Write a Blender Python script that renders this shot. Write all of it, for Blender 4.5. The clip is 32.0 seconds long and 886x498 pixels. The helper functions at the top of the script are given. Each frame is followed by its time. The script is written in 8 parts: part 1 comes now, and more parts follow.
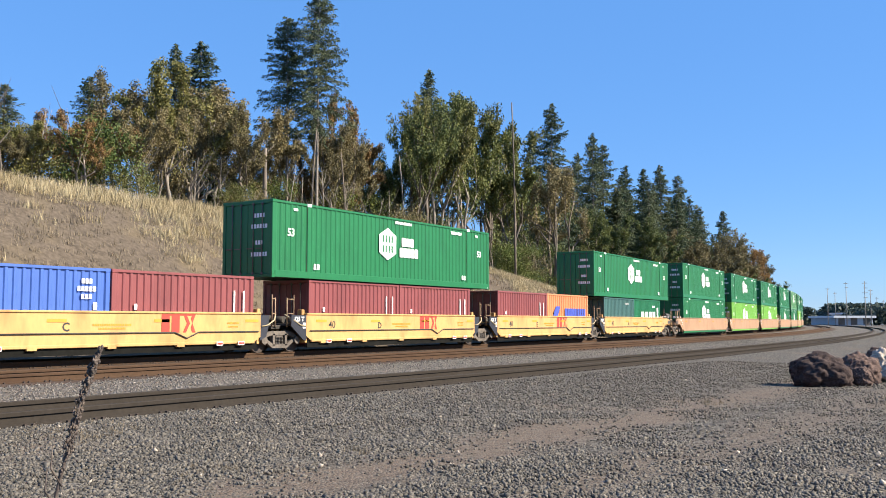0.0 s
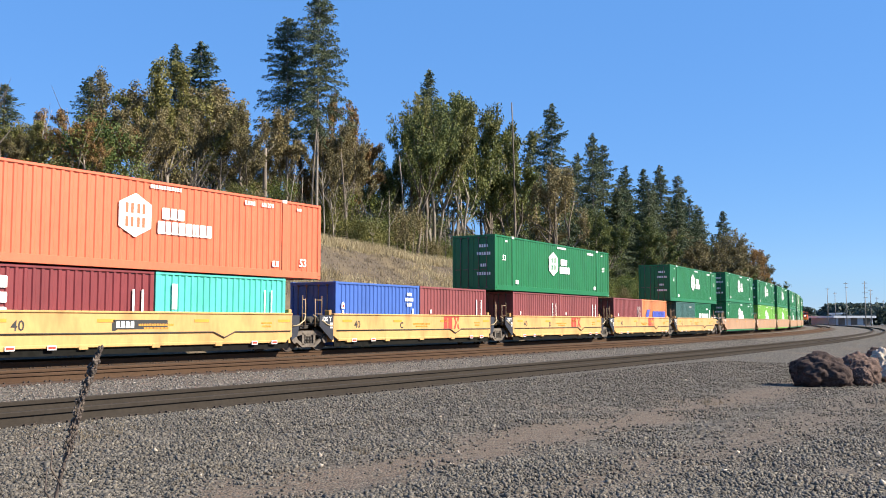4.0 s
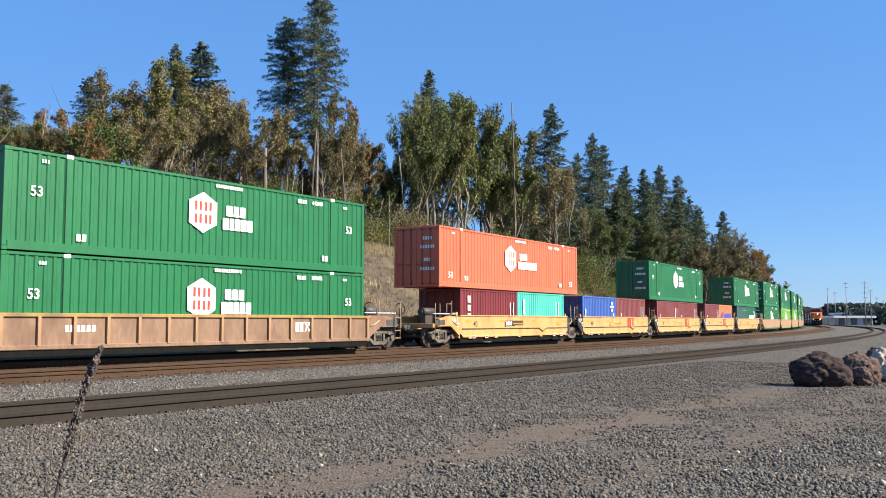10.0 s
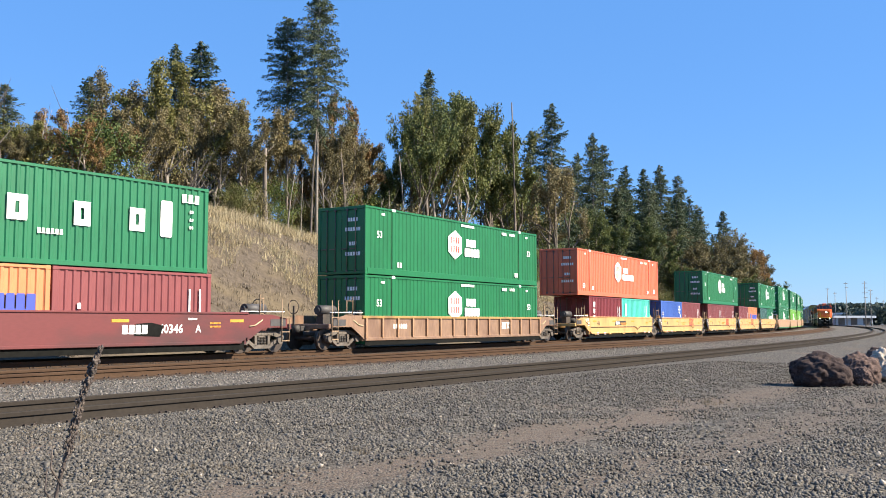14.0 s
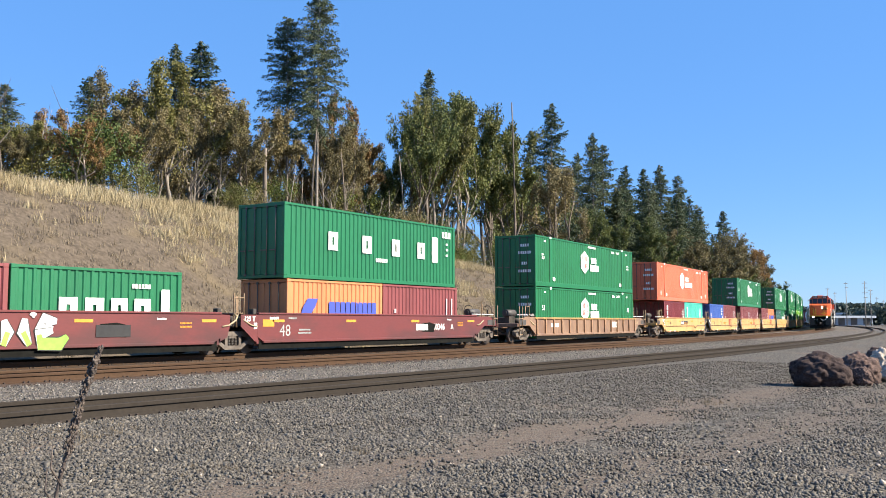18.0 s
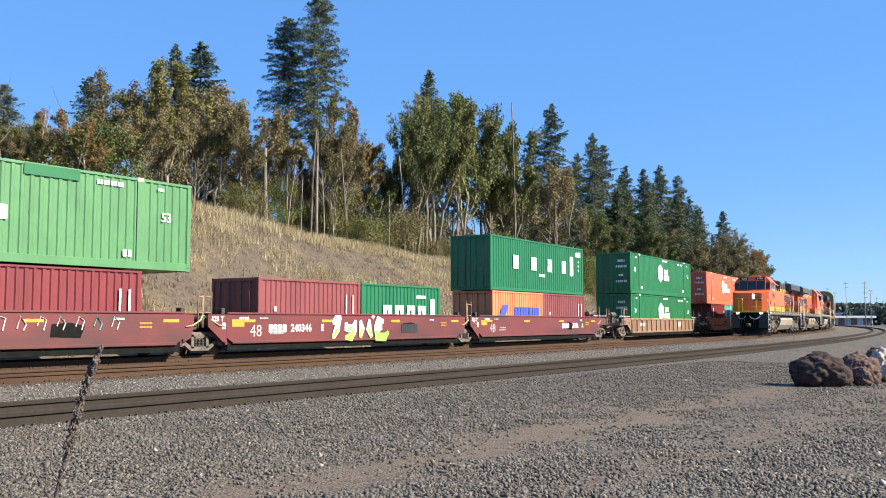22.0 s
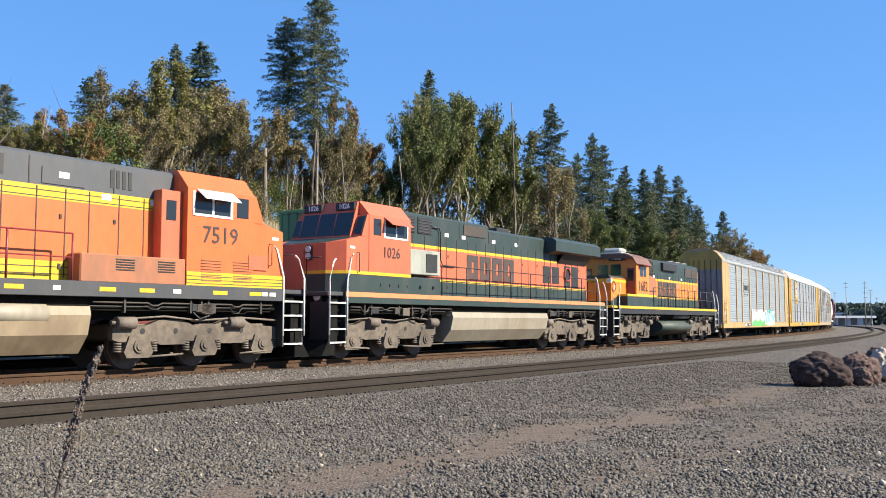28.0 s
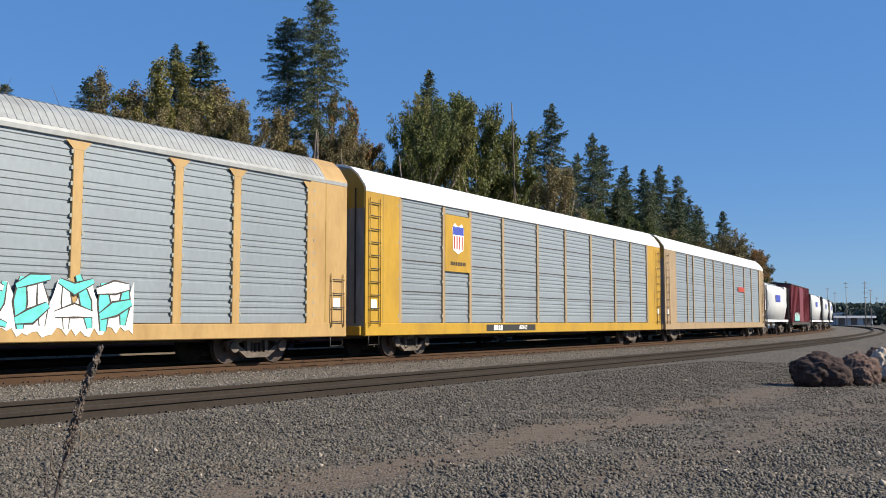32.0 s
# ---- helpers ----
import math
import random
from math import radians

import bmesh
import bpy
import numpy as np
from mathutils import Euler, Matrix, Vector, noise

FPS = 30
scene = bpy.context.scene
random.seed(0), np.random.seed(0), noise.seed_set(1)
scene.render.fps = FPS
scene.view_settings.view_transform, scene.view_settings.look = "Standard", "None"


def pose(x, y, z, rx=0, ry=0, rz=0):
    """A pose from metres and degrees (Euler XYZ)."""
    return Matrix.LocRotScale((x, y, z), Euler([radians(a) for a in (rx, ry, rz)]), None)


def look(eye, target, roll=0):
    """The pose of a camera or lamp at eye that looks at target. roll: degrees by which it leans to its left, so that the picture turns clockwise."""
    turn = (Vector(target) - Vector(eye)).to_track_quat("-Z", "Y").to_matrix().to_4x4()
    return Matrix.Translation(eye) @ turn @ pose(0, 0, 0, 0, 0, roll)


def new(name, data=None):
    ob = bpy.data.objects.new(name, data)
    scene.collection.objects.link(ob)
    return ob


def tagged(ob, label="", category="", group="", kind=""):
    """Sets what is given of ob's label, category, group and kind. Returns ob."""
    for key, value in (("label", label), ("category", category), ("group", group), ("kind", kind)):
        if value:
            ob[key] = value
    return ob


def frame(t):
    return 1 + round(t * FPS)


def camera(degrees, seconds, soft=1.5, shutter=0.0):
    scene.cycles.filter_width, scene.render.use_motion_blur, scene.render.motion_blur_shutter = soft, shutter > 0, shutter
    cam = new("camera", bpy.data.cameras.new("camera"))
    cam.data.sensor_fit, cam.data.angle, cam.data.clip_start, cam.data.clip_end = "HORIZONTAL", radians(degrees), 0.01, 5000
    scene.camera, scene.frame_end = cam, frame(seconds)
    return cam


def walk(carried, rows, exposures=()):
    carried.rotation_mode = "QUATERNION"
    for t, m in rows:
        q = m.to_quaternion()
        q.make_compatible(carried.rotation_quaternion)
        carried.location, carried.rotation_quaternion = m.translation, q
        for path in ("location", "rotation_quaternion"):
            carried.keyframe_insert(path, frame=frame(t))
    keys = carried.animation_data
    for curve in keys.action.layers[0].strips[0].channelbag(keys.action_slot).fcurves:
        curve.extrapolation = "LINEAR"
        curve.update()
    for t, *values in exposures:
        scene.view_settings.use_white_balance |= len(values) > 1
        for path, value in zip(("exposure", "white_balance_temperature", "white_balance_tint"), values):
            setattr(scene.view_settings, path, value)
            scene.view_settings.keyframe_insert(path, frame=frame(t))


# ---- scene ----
EYE = 1.50            # camera height over the gravel
RAIL = 0.35           # top of all rails
cam = camera(50.669, 32.0, soft=0.95)
walk(cam, [(0.0, pose(0, 0, EYE, 94.44, 0, 0)), (32.0, pose(0, 0, EYE, 94.44, 0, 0))],
     exposures=[(0.0, 1.24), (4.0, 1.18), (5.5, 0.90), (7.0, 0.92), (8.5, 1.05), (10.0, 1.12), (14.0, 1.28), (24.0, 1.30), (28.0, 1.24), (30.0, 1.18), (31.0, 0.91), (32.0, 0.64)])

# ---------------------------------------------------------------- light
SUN_DIR = Vector((0.975, -0.22, 0.0)).normalized() * math.cos(radians(36)) + Vector((0, 0, math.sin(radians(36))))
world = bpy.data.worlds.new("world")
scene.world = world
world.use_nodes = True
_nt = world.node_tree
_sky = _nt.nodes.new("ShaderNodeTexSky")
_sky.sky_type = "NISHITA"
_sky.sun_disc = False
_sky.sun_elevation = radians(36)
_sky.sun_rotation = math.atan2(SUN_DIR.x, SUN_DIR.y)
_sky.air_density, _sky.dust_density, _sky.ozone_density = 1.0, 0.0, 2.5
_hs = _nt.nodes.new("ShaderNodeHueSaturation")
_hs.inputs["Hue"].default_value, _hs.inputs["Saturation"].default_value = 0.514, 1.2
_nt.links.new(_sky.outputs[0], _hs.inputs["Color"])
_tint = _nt.nodes.new("ShaderNodeVectorMath")
_tint.operation = "MULTIPLY"
_tint.inputs[1].default_value = (0.88, 0.97, 1.08)
_nt.links.new(_hs.outputs[0], _tint.inputs[0])
_clear = _nt.nodes.new("ShaderNodeMix")      # evens the sky out to a clear autumn blue
_clear.data_type = "RGBA"
_clear.inputs[0].default_value = 0.62
_clear.inputs[7].default_value = (1.04, 2.92, 6.5, 1)
_nt.links.new(_tint.outputs[0], _clear.inputs[6])
_nt.links.new(_clear.outputs[2], _nt.nodes["Background"].inputs[0])
_nt.nodes["Background"].inputs[1].default_value = 0.067
_sun = bpy.data.lights.new("sun", "SUN")
_sun.energy, _sun.angle, _sun.color = 5.0, radians(0.53), (1.0, 0.90, 0.74)
sun = new("sun", _sun)
sun.matrix_world = look(SUN_DIR * 60, (0, 0, 0))


# ---------------------------------------------------------------- track geometry
# s runs along the tracks away to the right, d is the offset of a track from the eye
TH, K0, K1 = 0.62386, 1.70818e-3, -5.0297e-6
D_A, D_B, D_C = 26.23, 20.32, 12.23
NRM = np.array([-math.cos(TH), math.sin(TH)])
TS = np.arange(-600, 3600.1, 0.5)
_sc = np.clip(TS, 0, 339.6)
HEAD = TH - np.where(TS < 0, K0 * np.maximum(TS, -130), K0 * _sc + K1 * _sc * _sc / 2)


def _integ(v):
    c = np.concatenate([[0], np.cumsum((v[1:] + v[:-1]) / 2 * 0.5)])
    return c - c[np.argmin(np.abs(TS))]


IX, IY = _integ(np.sin(HEAD)), _integ(np.cos(HEAD))


def at(s, d, z=0.0):
    """World point at s along and d off the tracks."""
    return Vector((float(np.interp(s, TS, IX)) + d * NRM[0], float(np.interp(s, TS, IY)) + d * NRM[1], z))


def on_track(s, d, half):
    """Pose of a vehicle whose bogies stand at s - half and s + half: x along s, y away from the eye."""
    a, b = at(s - half, d, RAIL), at(s + half, d, RAIL)
    w = b - a
    return Matrix.Translation((a + b) / 2) @ Matrix.Rotation(math.atan2(w.y, w.x), 4, "Z")


def s_a(t):
    return 4.07621 * (t - 10) - 0.007263 * (t - 10) ** 2


def s_b(t):
    return -17.22119 * (t - 26) - 0.005854 * (t - 26) ** 2


# ---------------------------------------------------------------- mesh helpers
class Shape:
    """Collects the vertices and faces of one mesh."""

    def __init__(self):
        self.v, self.f, self.sm = [], [], []

    def add(self, vs, fs, smooth=False):
        o = len(self.v)
        self.v += [tuple(p) for p in vs]
        self.f += [tuple(i + o for i in f) for f in fs]
        self.sm += [smooth] * len(fs)
        return self

    def box(self, x0, x1, y0, y1, z0, z1, b=0.0):
        if x0 > x1: x0, x1 = x1, x0
        if y0 > y1: y0, y1 = y1, y0
        if z0 > z1: z0, z1 = z1, z0
        if b <= 0:
            vs = [(x, y, z) for x in (x0, x1) for y in (y0, y1) for z in (z0, z1)]
            return self.add(vs, [(0, 1, 3, 2), (4, 6, 7, 5), (0, 4, 5, 1), (2, 3, 7, 6), (0, 2, 6, 4), (1, 5, 7, 3)])
        b = min(b, (x1 - x0) / 2.01, (y1 - y0) / 2.01, (z1 - z0) / 2.01)
        bm = bmesh.new()
        m = Matrix.LocRotScale(((x0 + x1) / 2, (y0 + y1) / 2, (z0 + z1) / 2), None, (x1 - x0, y1 - y0, z1 - z0))
        bmesh.ops.create_cube(bm, size=1, matrix=m)
        bmesh.ops.bevel(bm, geom=bm.edges[:], offset=b, segments=1, affect="EDGES", profile=0.5)
        self.take(bm)
        return self

    def take(self, bm, smooth=False):
        bm.verts.index_update()
        self.add([v.co[:] for v in bm.verts], [[v.index for v in f.verts] for f in bm.faces], smooth)
        bm.free()

    def prism(self, pts, axis, lo, hi, smooth=False):
        """Extrudes a closed outline along an axis: x takes (y, z), y takes (x, z), z takes (x, y)."""
        def p3(a, b, c):
            return (c, a, b) if axis == "x" else (a, c, b) if axis == "y" else (a, b, c)
        n = len(pts)
        vs = [p3(a, b, lo) for a, b in pts] + [p3(a, b, hi) for a, b in pts]
        area = sum(pts[i][0] * pts[(i + 1) % n][1] - pts[(i + 1) % n][0] * pts[i][1] for i in range(n))
        flip = (area > 0) == (axis == "y")
        fs = [(i, (i + 1) % n, n + (i + 1) % n, n + i) for i in range(n)]
        caps = [tuple(range(n))[::-1], tuple(range(n, 2 * n))]
        if flip:
            fs = [f[::-1] for f in fs]
            caps = [c[::-1] for c in caps]
        self.add(vs, fs, smooth)
        o = len(self.v) - 2 * n
        self.f += [tuple(i + o for i in c) for c in caps]
        self.sm += [False, False]
        return self

    def cyl(self, axis, c, r, half, n=16, r2=None):
        r2 = r if r2 is None else r2
        vs = []
        for h, rr in ((-half, r), (half, r2)):
            for i in range(n):
                a = 2 * math.pi * i / n
                u, v = rr * math.cos(a), rr * math.sin(a)
                o = (h, u, v) if axis == "x" else (u, h, v) if axis == "y" else (u, v, h)
                vs.append((c[0] + o[0], c[1] + o[1], c[2] + o[2]))
        fs = [(i, (i + 1) % n, n + (i + 1) % n, n + i) for i in range(n)]
        caps = [tuple(range(n))[::-1], tuple(range(n, 2 * n))]
        if axis == "y":
            fs, caps = [f[::-1] for f in fs], [k[::-1] for k in caps]
        self.add(vs, fs, True)
        o = len(self.v) - 2 * n
        self.f += [tuple(i + o for i in k) for k in caps]
        self.sm += [False, False]
        return self

    def tube(self, pts, r, n=6, r2=None):
        pts = [Vector(p) for p in pts]
        k = len(pts)
        vs, fs = [], []
        for j, p in enumerate(pts):
            w = (pts[min(j + 1, k - 1)] - pts[max(j - 1, 0)]).normalized()
            u = w.cross(Vector((0, 0, 1)) if abs(w.z) < 0.9 else Vector((1, 0, 0))).normalized()
            q = w.cross(u)
            rr = r if r2 is None else r + (r2 - r) * j / (k - 1)
            for i in range(n):
                a = 2 * math.pi * i / n
                vs.append(p + (u * math.cos(a) + q * math.sin(a)) * rr)
        for j in range(k - 1):
            for i in range(n):
                a, b = j * n + i, j * n + (i + 1) % n
                fs.append((a, b, b + n, a + n))
        fs += [tuple(range(n))[::-1], tuple(range((k - 1) * n, k * n))]
        return self.add([tuple(p) for p in vs], fs, n > 4)

    def mesh(self, name):
        me = bpy.data.meshes.new(name)
        me.from_pydata(self.v, [], self.f)
        me.polygons.foreach_set("use_smooth", self.sm)
        me.update()
        return me


MESHES = {}


def part(name, shape, material, parent, label="", m=None):
    """Links a shape (or a ready mesh) as one object under its thing."""
    me = shape if isinstance(shape, bpy.types.Mesh) else shape.mesh(name)
    if not me.materials:
        me.materials.append(material)
    ob = new(name, me)
    ob.parent = parent
    if m is not None:
        ob.matrix_local = m
    if label:
        ob["label"] = label
    return ob


def thing(name, label, category, group="", kind=""):
    return tagged(new(name), label, category, group, kind)


def text_mesh(txt, size, bold=0.0, shear=0.0):
    """A flat mesh of readable characters in the x-z plane, facing -y, centred."""
    key = ("txt", txt, size, bold, shear)
    if key not in MESHES:
        cu = bpy.data.curves.new("lettering", "FONT")
        cu.body, cu.size, cu.align_x, cu.align_y, cu.offset, cu.shear = txt, size, "CENTER", "CENTER", bold, shear
        cu.resolution_u = 2
        ob = bpy.data.objects.new("lettering", cu)
        scene.collection.objects.link(ob)
        me = bpy.data.meshes.new_from_object(ob.evaluated_get(bpy.context.evaluated_depsgraph_get()))
        me.transform(Matrix.Rotation(math.pi / 2, 4, "X"))
        bpy.data.objects.remove(ob)
        bpy.data.curves.remove(cu)
        MESHES[key] = me
    return MESHES[key].copy()


MOVERS = []           # (thing, train, s, half bogie spacing, pose in the vehicle)


def moves(ob, train, s, half, m=None):
    MOVERS.append((ob, train, s, half, m or Matrix.Identity(4)))
    return ob

# ---------------------------------------------------------------- materials
MATS = {}


def mat(name, color, rough=0.6, metal=0.0, grain=0.12, scale=6.0, stain=0.15, stain_scale=0.7, bump=0.1, stain_color=None, stretch=(1, 1, 1), per_object=0.0, per_island=0.0, spec=0.5):
    """Painted or natural surface: base colour, fine grain, broad stains, relief."""
    if name in MATS:
        return MATS[name]
    m = bpy.data.materials.new(name)
    m.use_nodes = True
    nt = m.node_tree
    N, L = nt.nodes, nt.links
    b = N["Principled BSDF"]
    b.inputs["Roughness"].default_value = rough
    b.inputs["Metallic"].default_value = metal
    b.inputs["Specular IOR Level"].default_value = spec
    tc = N.new("ShaderNodeTexCoord")
    mp = N.new("ShaderNodeMapping")
    mp.inputs["Scale"].default_value = stretch
    L.new(tc.outputs["Object"], mp.inputs["Vector"])
    n1 = N.new("ShaderNodeTexNoise")
    n1.inputs["Scale"].default_value, n1.inputs["Detail"].default_value = scale, 6
    n2 = N.new("ShaderNodeTexNoise")
    n2.inputs["Scale"].default_value, n2.inputs["Detail"].default_value = stain_scale, 5
    L.new(mp.outputs[0], n1.inputs["Vector"])
    L.new(mp.outputs[0], n2.inputs["Vector"])
    r1 = N.new("ShaderNodeMapRange")
    r1.inputs[1].default_value, r1.inputs[2].default_value = 0.3, 0.7
    r1.inputs[3].default_value, r1.inputs[4].default_value = 1 - grain, 1 + grain
    L.new(n1.outputs[0], r1.inputs[0])
    val = r1.outputs[0]
    if per_object or per_island:
        src = N.new("ShaderNodeObjectInfo").outputs["Random"] if per_object else N.new("ShaderNodeNewGeometry").outputs["Random Per Island"]
        r3 = N.new("ShaderNodeMapRange")
        k = per_object or per_island
        r3.inputs[3].default_value, r3.inputs[4].default_value = 1 - k, 1 + k
        L.new(src, r3.inputs[0])
        mu = N.new("ShaderNodeMath")
        mu.operation = "MULTIPLY"
        L.new(val, mu.inputs[0])
        L.new(r3.outputs[0], mu.inputs[1])
        val = mu.outputs[0]
    sc = N.new("ShaderNodeVectorMath")
    sc.operation = "SCALE"
    sc.inputs[0].default_value = color
    L.new(val, sc.inputs["Scale"])
    r2 = N.new("ShaderNodeMapRange")
    r2.inputs[1].default_value, r2.inputs[2].default_value = 0.48, 0.78
    r2.inputs[3].default_value, r2.inputs[4].default_value = 0.0, min(1.0, stain * 2.2)
    L.new(n2.outputs[0], r2.inputs[0])
    mx = N.new("ShaderNodeMix")
    mx.data_type = "RGBA"
    sca = stain_color or tuple(c * 0.45 for c in color)
    L.new(r2.outputs[0], mx.inputs[0])
    L.new(sc.outputs[0], mx.inputs[6])
    mx.inputs[7].default_value = (*sca, 1)
    L.new(mx.outputs[2], b.inputs["Base Color"])
    if bump:
        bp = N.new("ShaderNodeBump")
        bp.inputs["Strength"].default_value, bp.inputs["Distance"].default_value = bump, 0.02
        L.new(n1.outputs[0], bp.inputs["Height"])
        L.new(bp.outputs[0], b.inputs["Normal"])
    MATS[name] = m
    return m


def paint(name, color, **kw):
    """Weathered paint on steel: streaked downwards, slightly glossy."""
    a = dict(rough=0.45, grain=0.07, scale=9, stain=0.16, stain_scale=1.3, bump=0.04, stretch=(1, 1, 0.35))
    a.update(kw)
    return mat(name, color, **a)


M_GREEN = paint("green_paint", (0.007, 0.131, 0.042))
M_GREEN2 = paint("light_green_paint", (0.078, 0.216, 0.087), stain=0.2)
M_LIME = paint("lime_paint", (0.139, 0.348, 0.044))
M_UGREEN = paint("sea_green_paint", (0.009, 0.135, 0.054))
M_ORANGE = paint("salmon_orange_paint", (0.626, 0.131, 0.061), stain=0.12)
M_RED = paint("oxide_red_paint", (0.205, 0.054, 0.054), stain=0.2)
M_MAROON = paint("maroon_paint", (0.174, 0.026, 0.030), stain=0.2)
M_BLUE = paint("blue_paint", (0.048, 0.113, 0.383))
M_BLUE2 = paint("light_blue_paint", (0.061, 0.148, 0.479))
M_TEAL = paint("teal_paint", (0.074, 0.479, 0.383))
M_AMBER = paint("amber_orange_paint", (0.56, 0.208, 0.085))
M_GREYGREEN = paint("grey_green_paint", (0.044, 0.113, 0.104))
M_WHITE = paint("white_paint", (0.580, 0.595, 0.595), stain=0.1)
M_LETTER = mat("white_lettering", (0.8, 0.8, 0.78), rough=0.6, grain=0.06, stain=0.1, bump=0)
M_DARKGREEN = paint("dark_green_emblem", (0.03, 0.085, 0.05), stain=0.15)
M_DIMLETTER = mat("faded_lettering", (0.313, 0.331, 0.322), rough=0.6, grain=0.1, stain=0.1, bump=0)
M_BLACKLETTER = mat("black_lettering", (0.026, 0.026, 0.026), rough=0.6, grain=0.06, stain=0.1, bump=0)
M_REDLETTER = mat("red_lettering", (0.365, 0.044, 0.026), rough=0.6, grain=0.06, stain=0.1, bump=0)
M_BLUELETTER = mat("blue_lettering", (0.044, 0.070, 0.365), rough=0.6, grain=0.06, stain=0.1, bump=0)
M_WELLY = paint("yellow_car_paint", (0.53, 0.315, 0.115), stain=0.4, stain_color=(0.28, 0.135, 0.048))
M_WELLB = paint("rusty_brown_car_paint", (0.235, 0.144, 0.091), stain=0.45, stain_color=(0.122, 0.065, 0.044), grain=0.16)
M_WELLT = paint("tan_orange_car_paint", (0.365, 0.217, 0.122), stain=0.35, stain_color=(0.217, 0.104, 0.052))
M_WELLR = paint("dark_red_car_paint", (0.140, 0.034, 0.032), stain=0.75, stain_scale=0.55, stain_color=(0.051, 0.031, 0.029), stretch=(0.6, 1, 1.6))
M_WELLTOP = paint("worn_ochre_chord", (0.330, 0.200, 0.065), stain=0.45, stain_color=(0.16, 0.085, 0.045))
M_STEEL = mat("dirty_dark_steel", (0.048, 0.042, 0.037), rough=0.7, metal=0.2, grain=0.3, scale=12, stain=0.4, stain_color=(0.087, 0.061, 0.044))
M_TRUCK = mat("dusty_bogie_steel", (0.126, 0.103, 0.083), rough=0.75, grain=0.3, scale=10, stain=0.4, stain_color=(0.061, 0.048, 0.039))
M_WHEEL = mat("worn_wheel_steel", (0.087, 0.065, 0.052), rough=0.55, metal=0.4, grain=0.25, stain=0.3)
M_BLACK = mat("black_steel", (0.016, 0.016, 0.017), rough=0.55, grain=0.3, stain=0.3, stain_color=(0.044, 0.039, 0.035))
# glossless near-black: painted shade under and between parts, also black parts and grime
M_UNDER = mat("sooty_underframe", (0.010, 0.010, 0.009), rough=0.95, grain=0.3, stain=0.2, spec=0.1)
M_ROPE = mat("pale_rope", (0.392, 0.313, 0.191), rough=0.9)
M_REFLECT = mat("reflector_white", (0.75, 0.72, 0.70), rough=0.4)
M_TANLABEL = mat("ochre_panel", (0.626, 0.261, 0.026), rough=0.6)
M_BALLAST = None


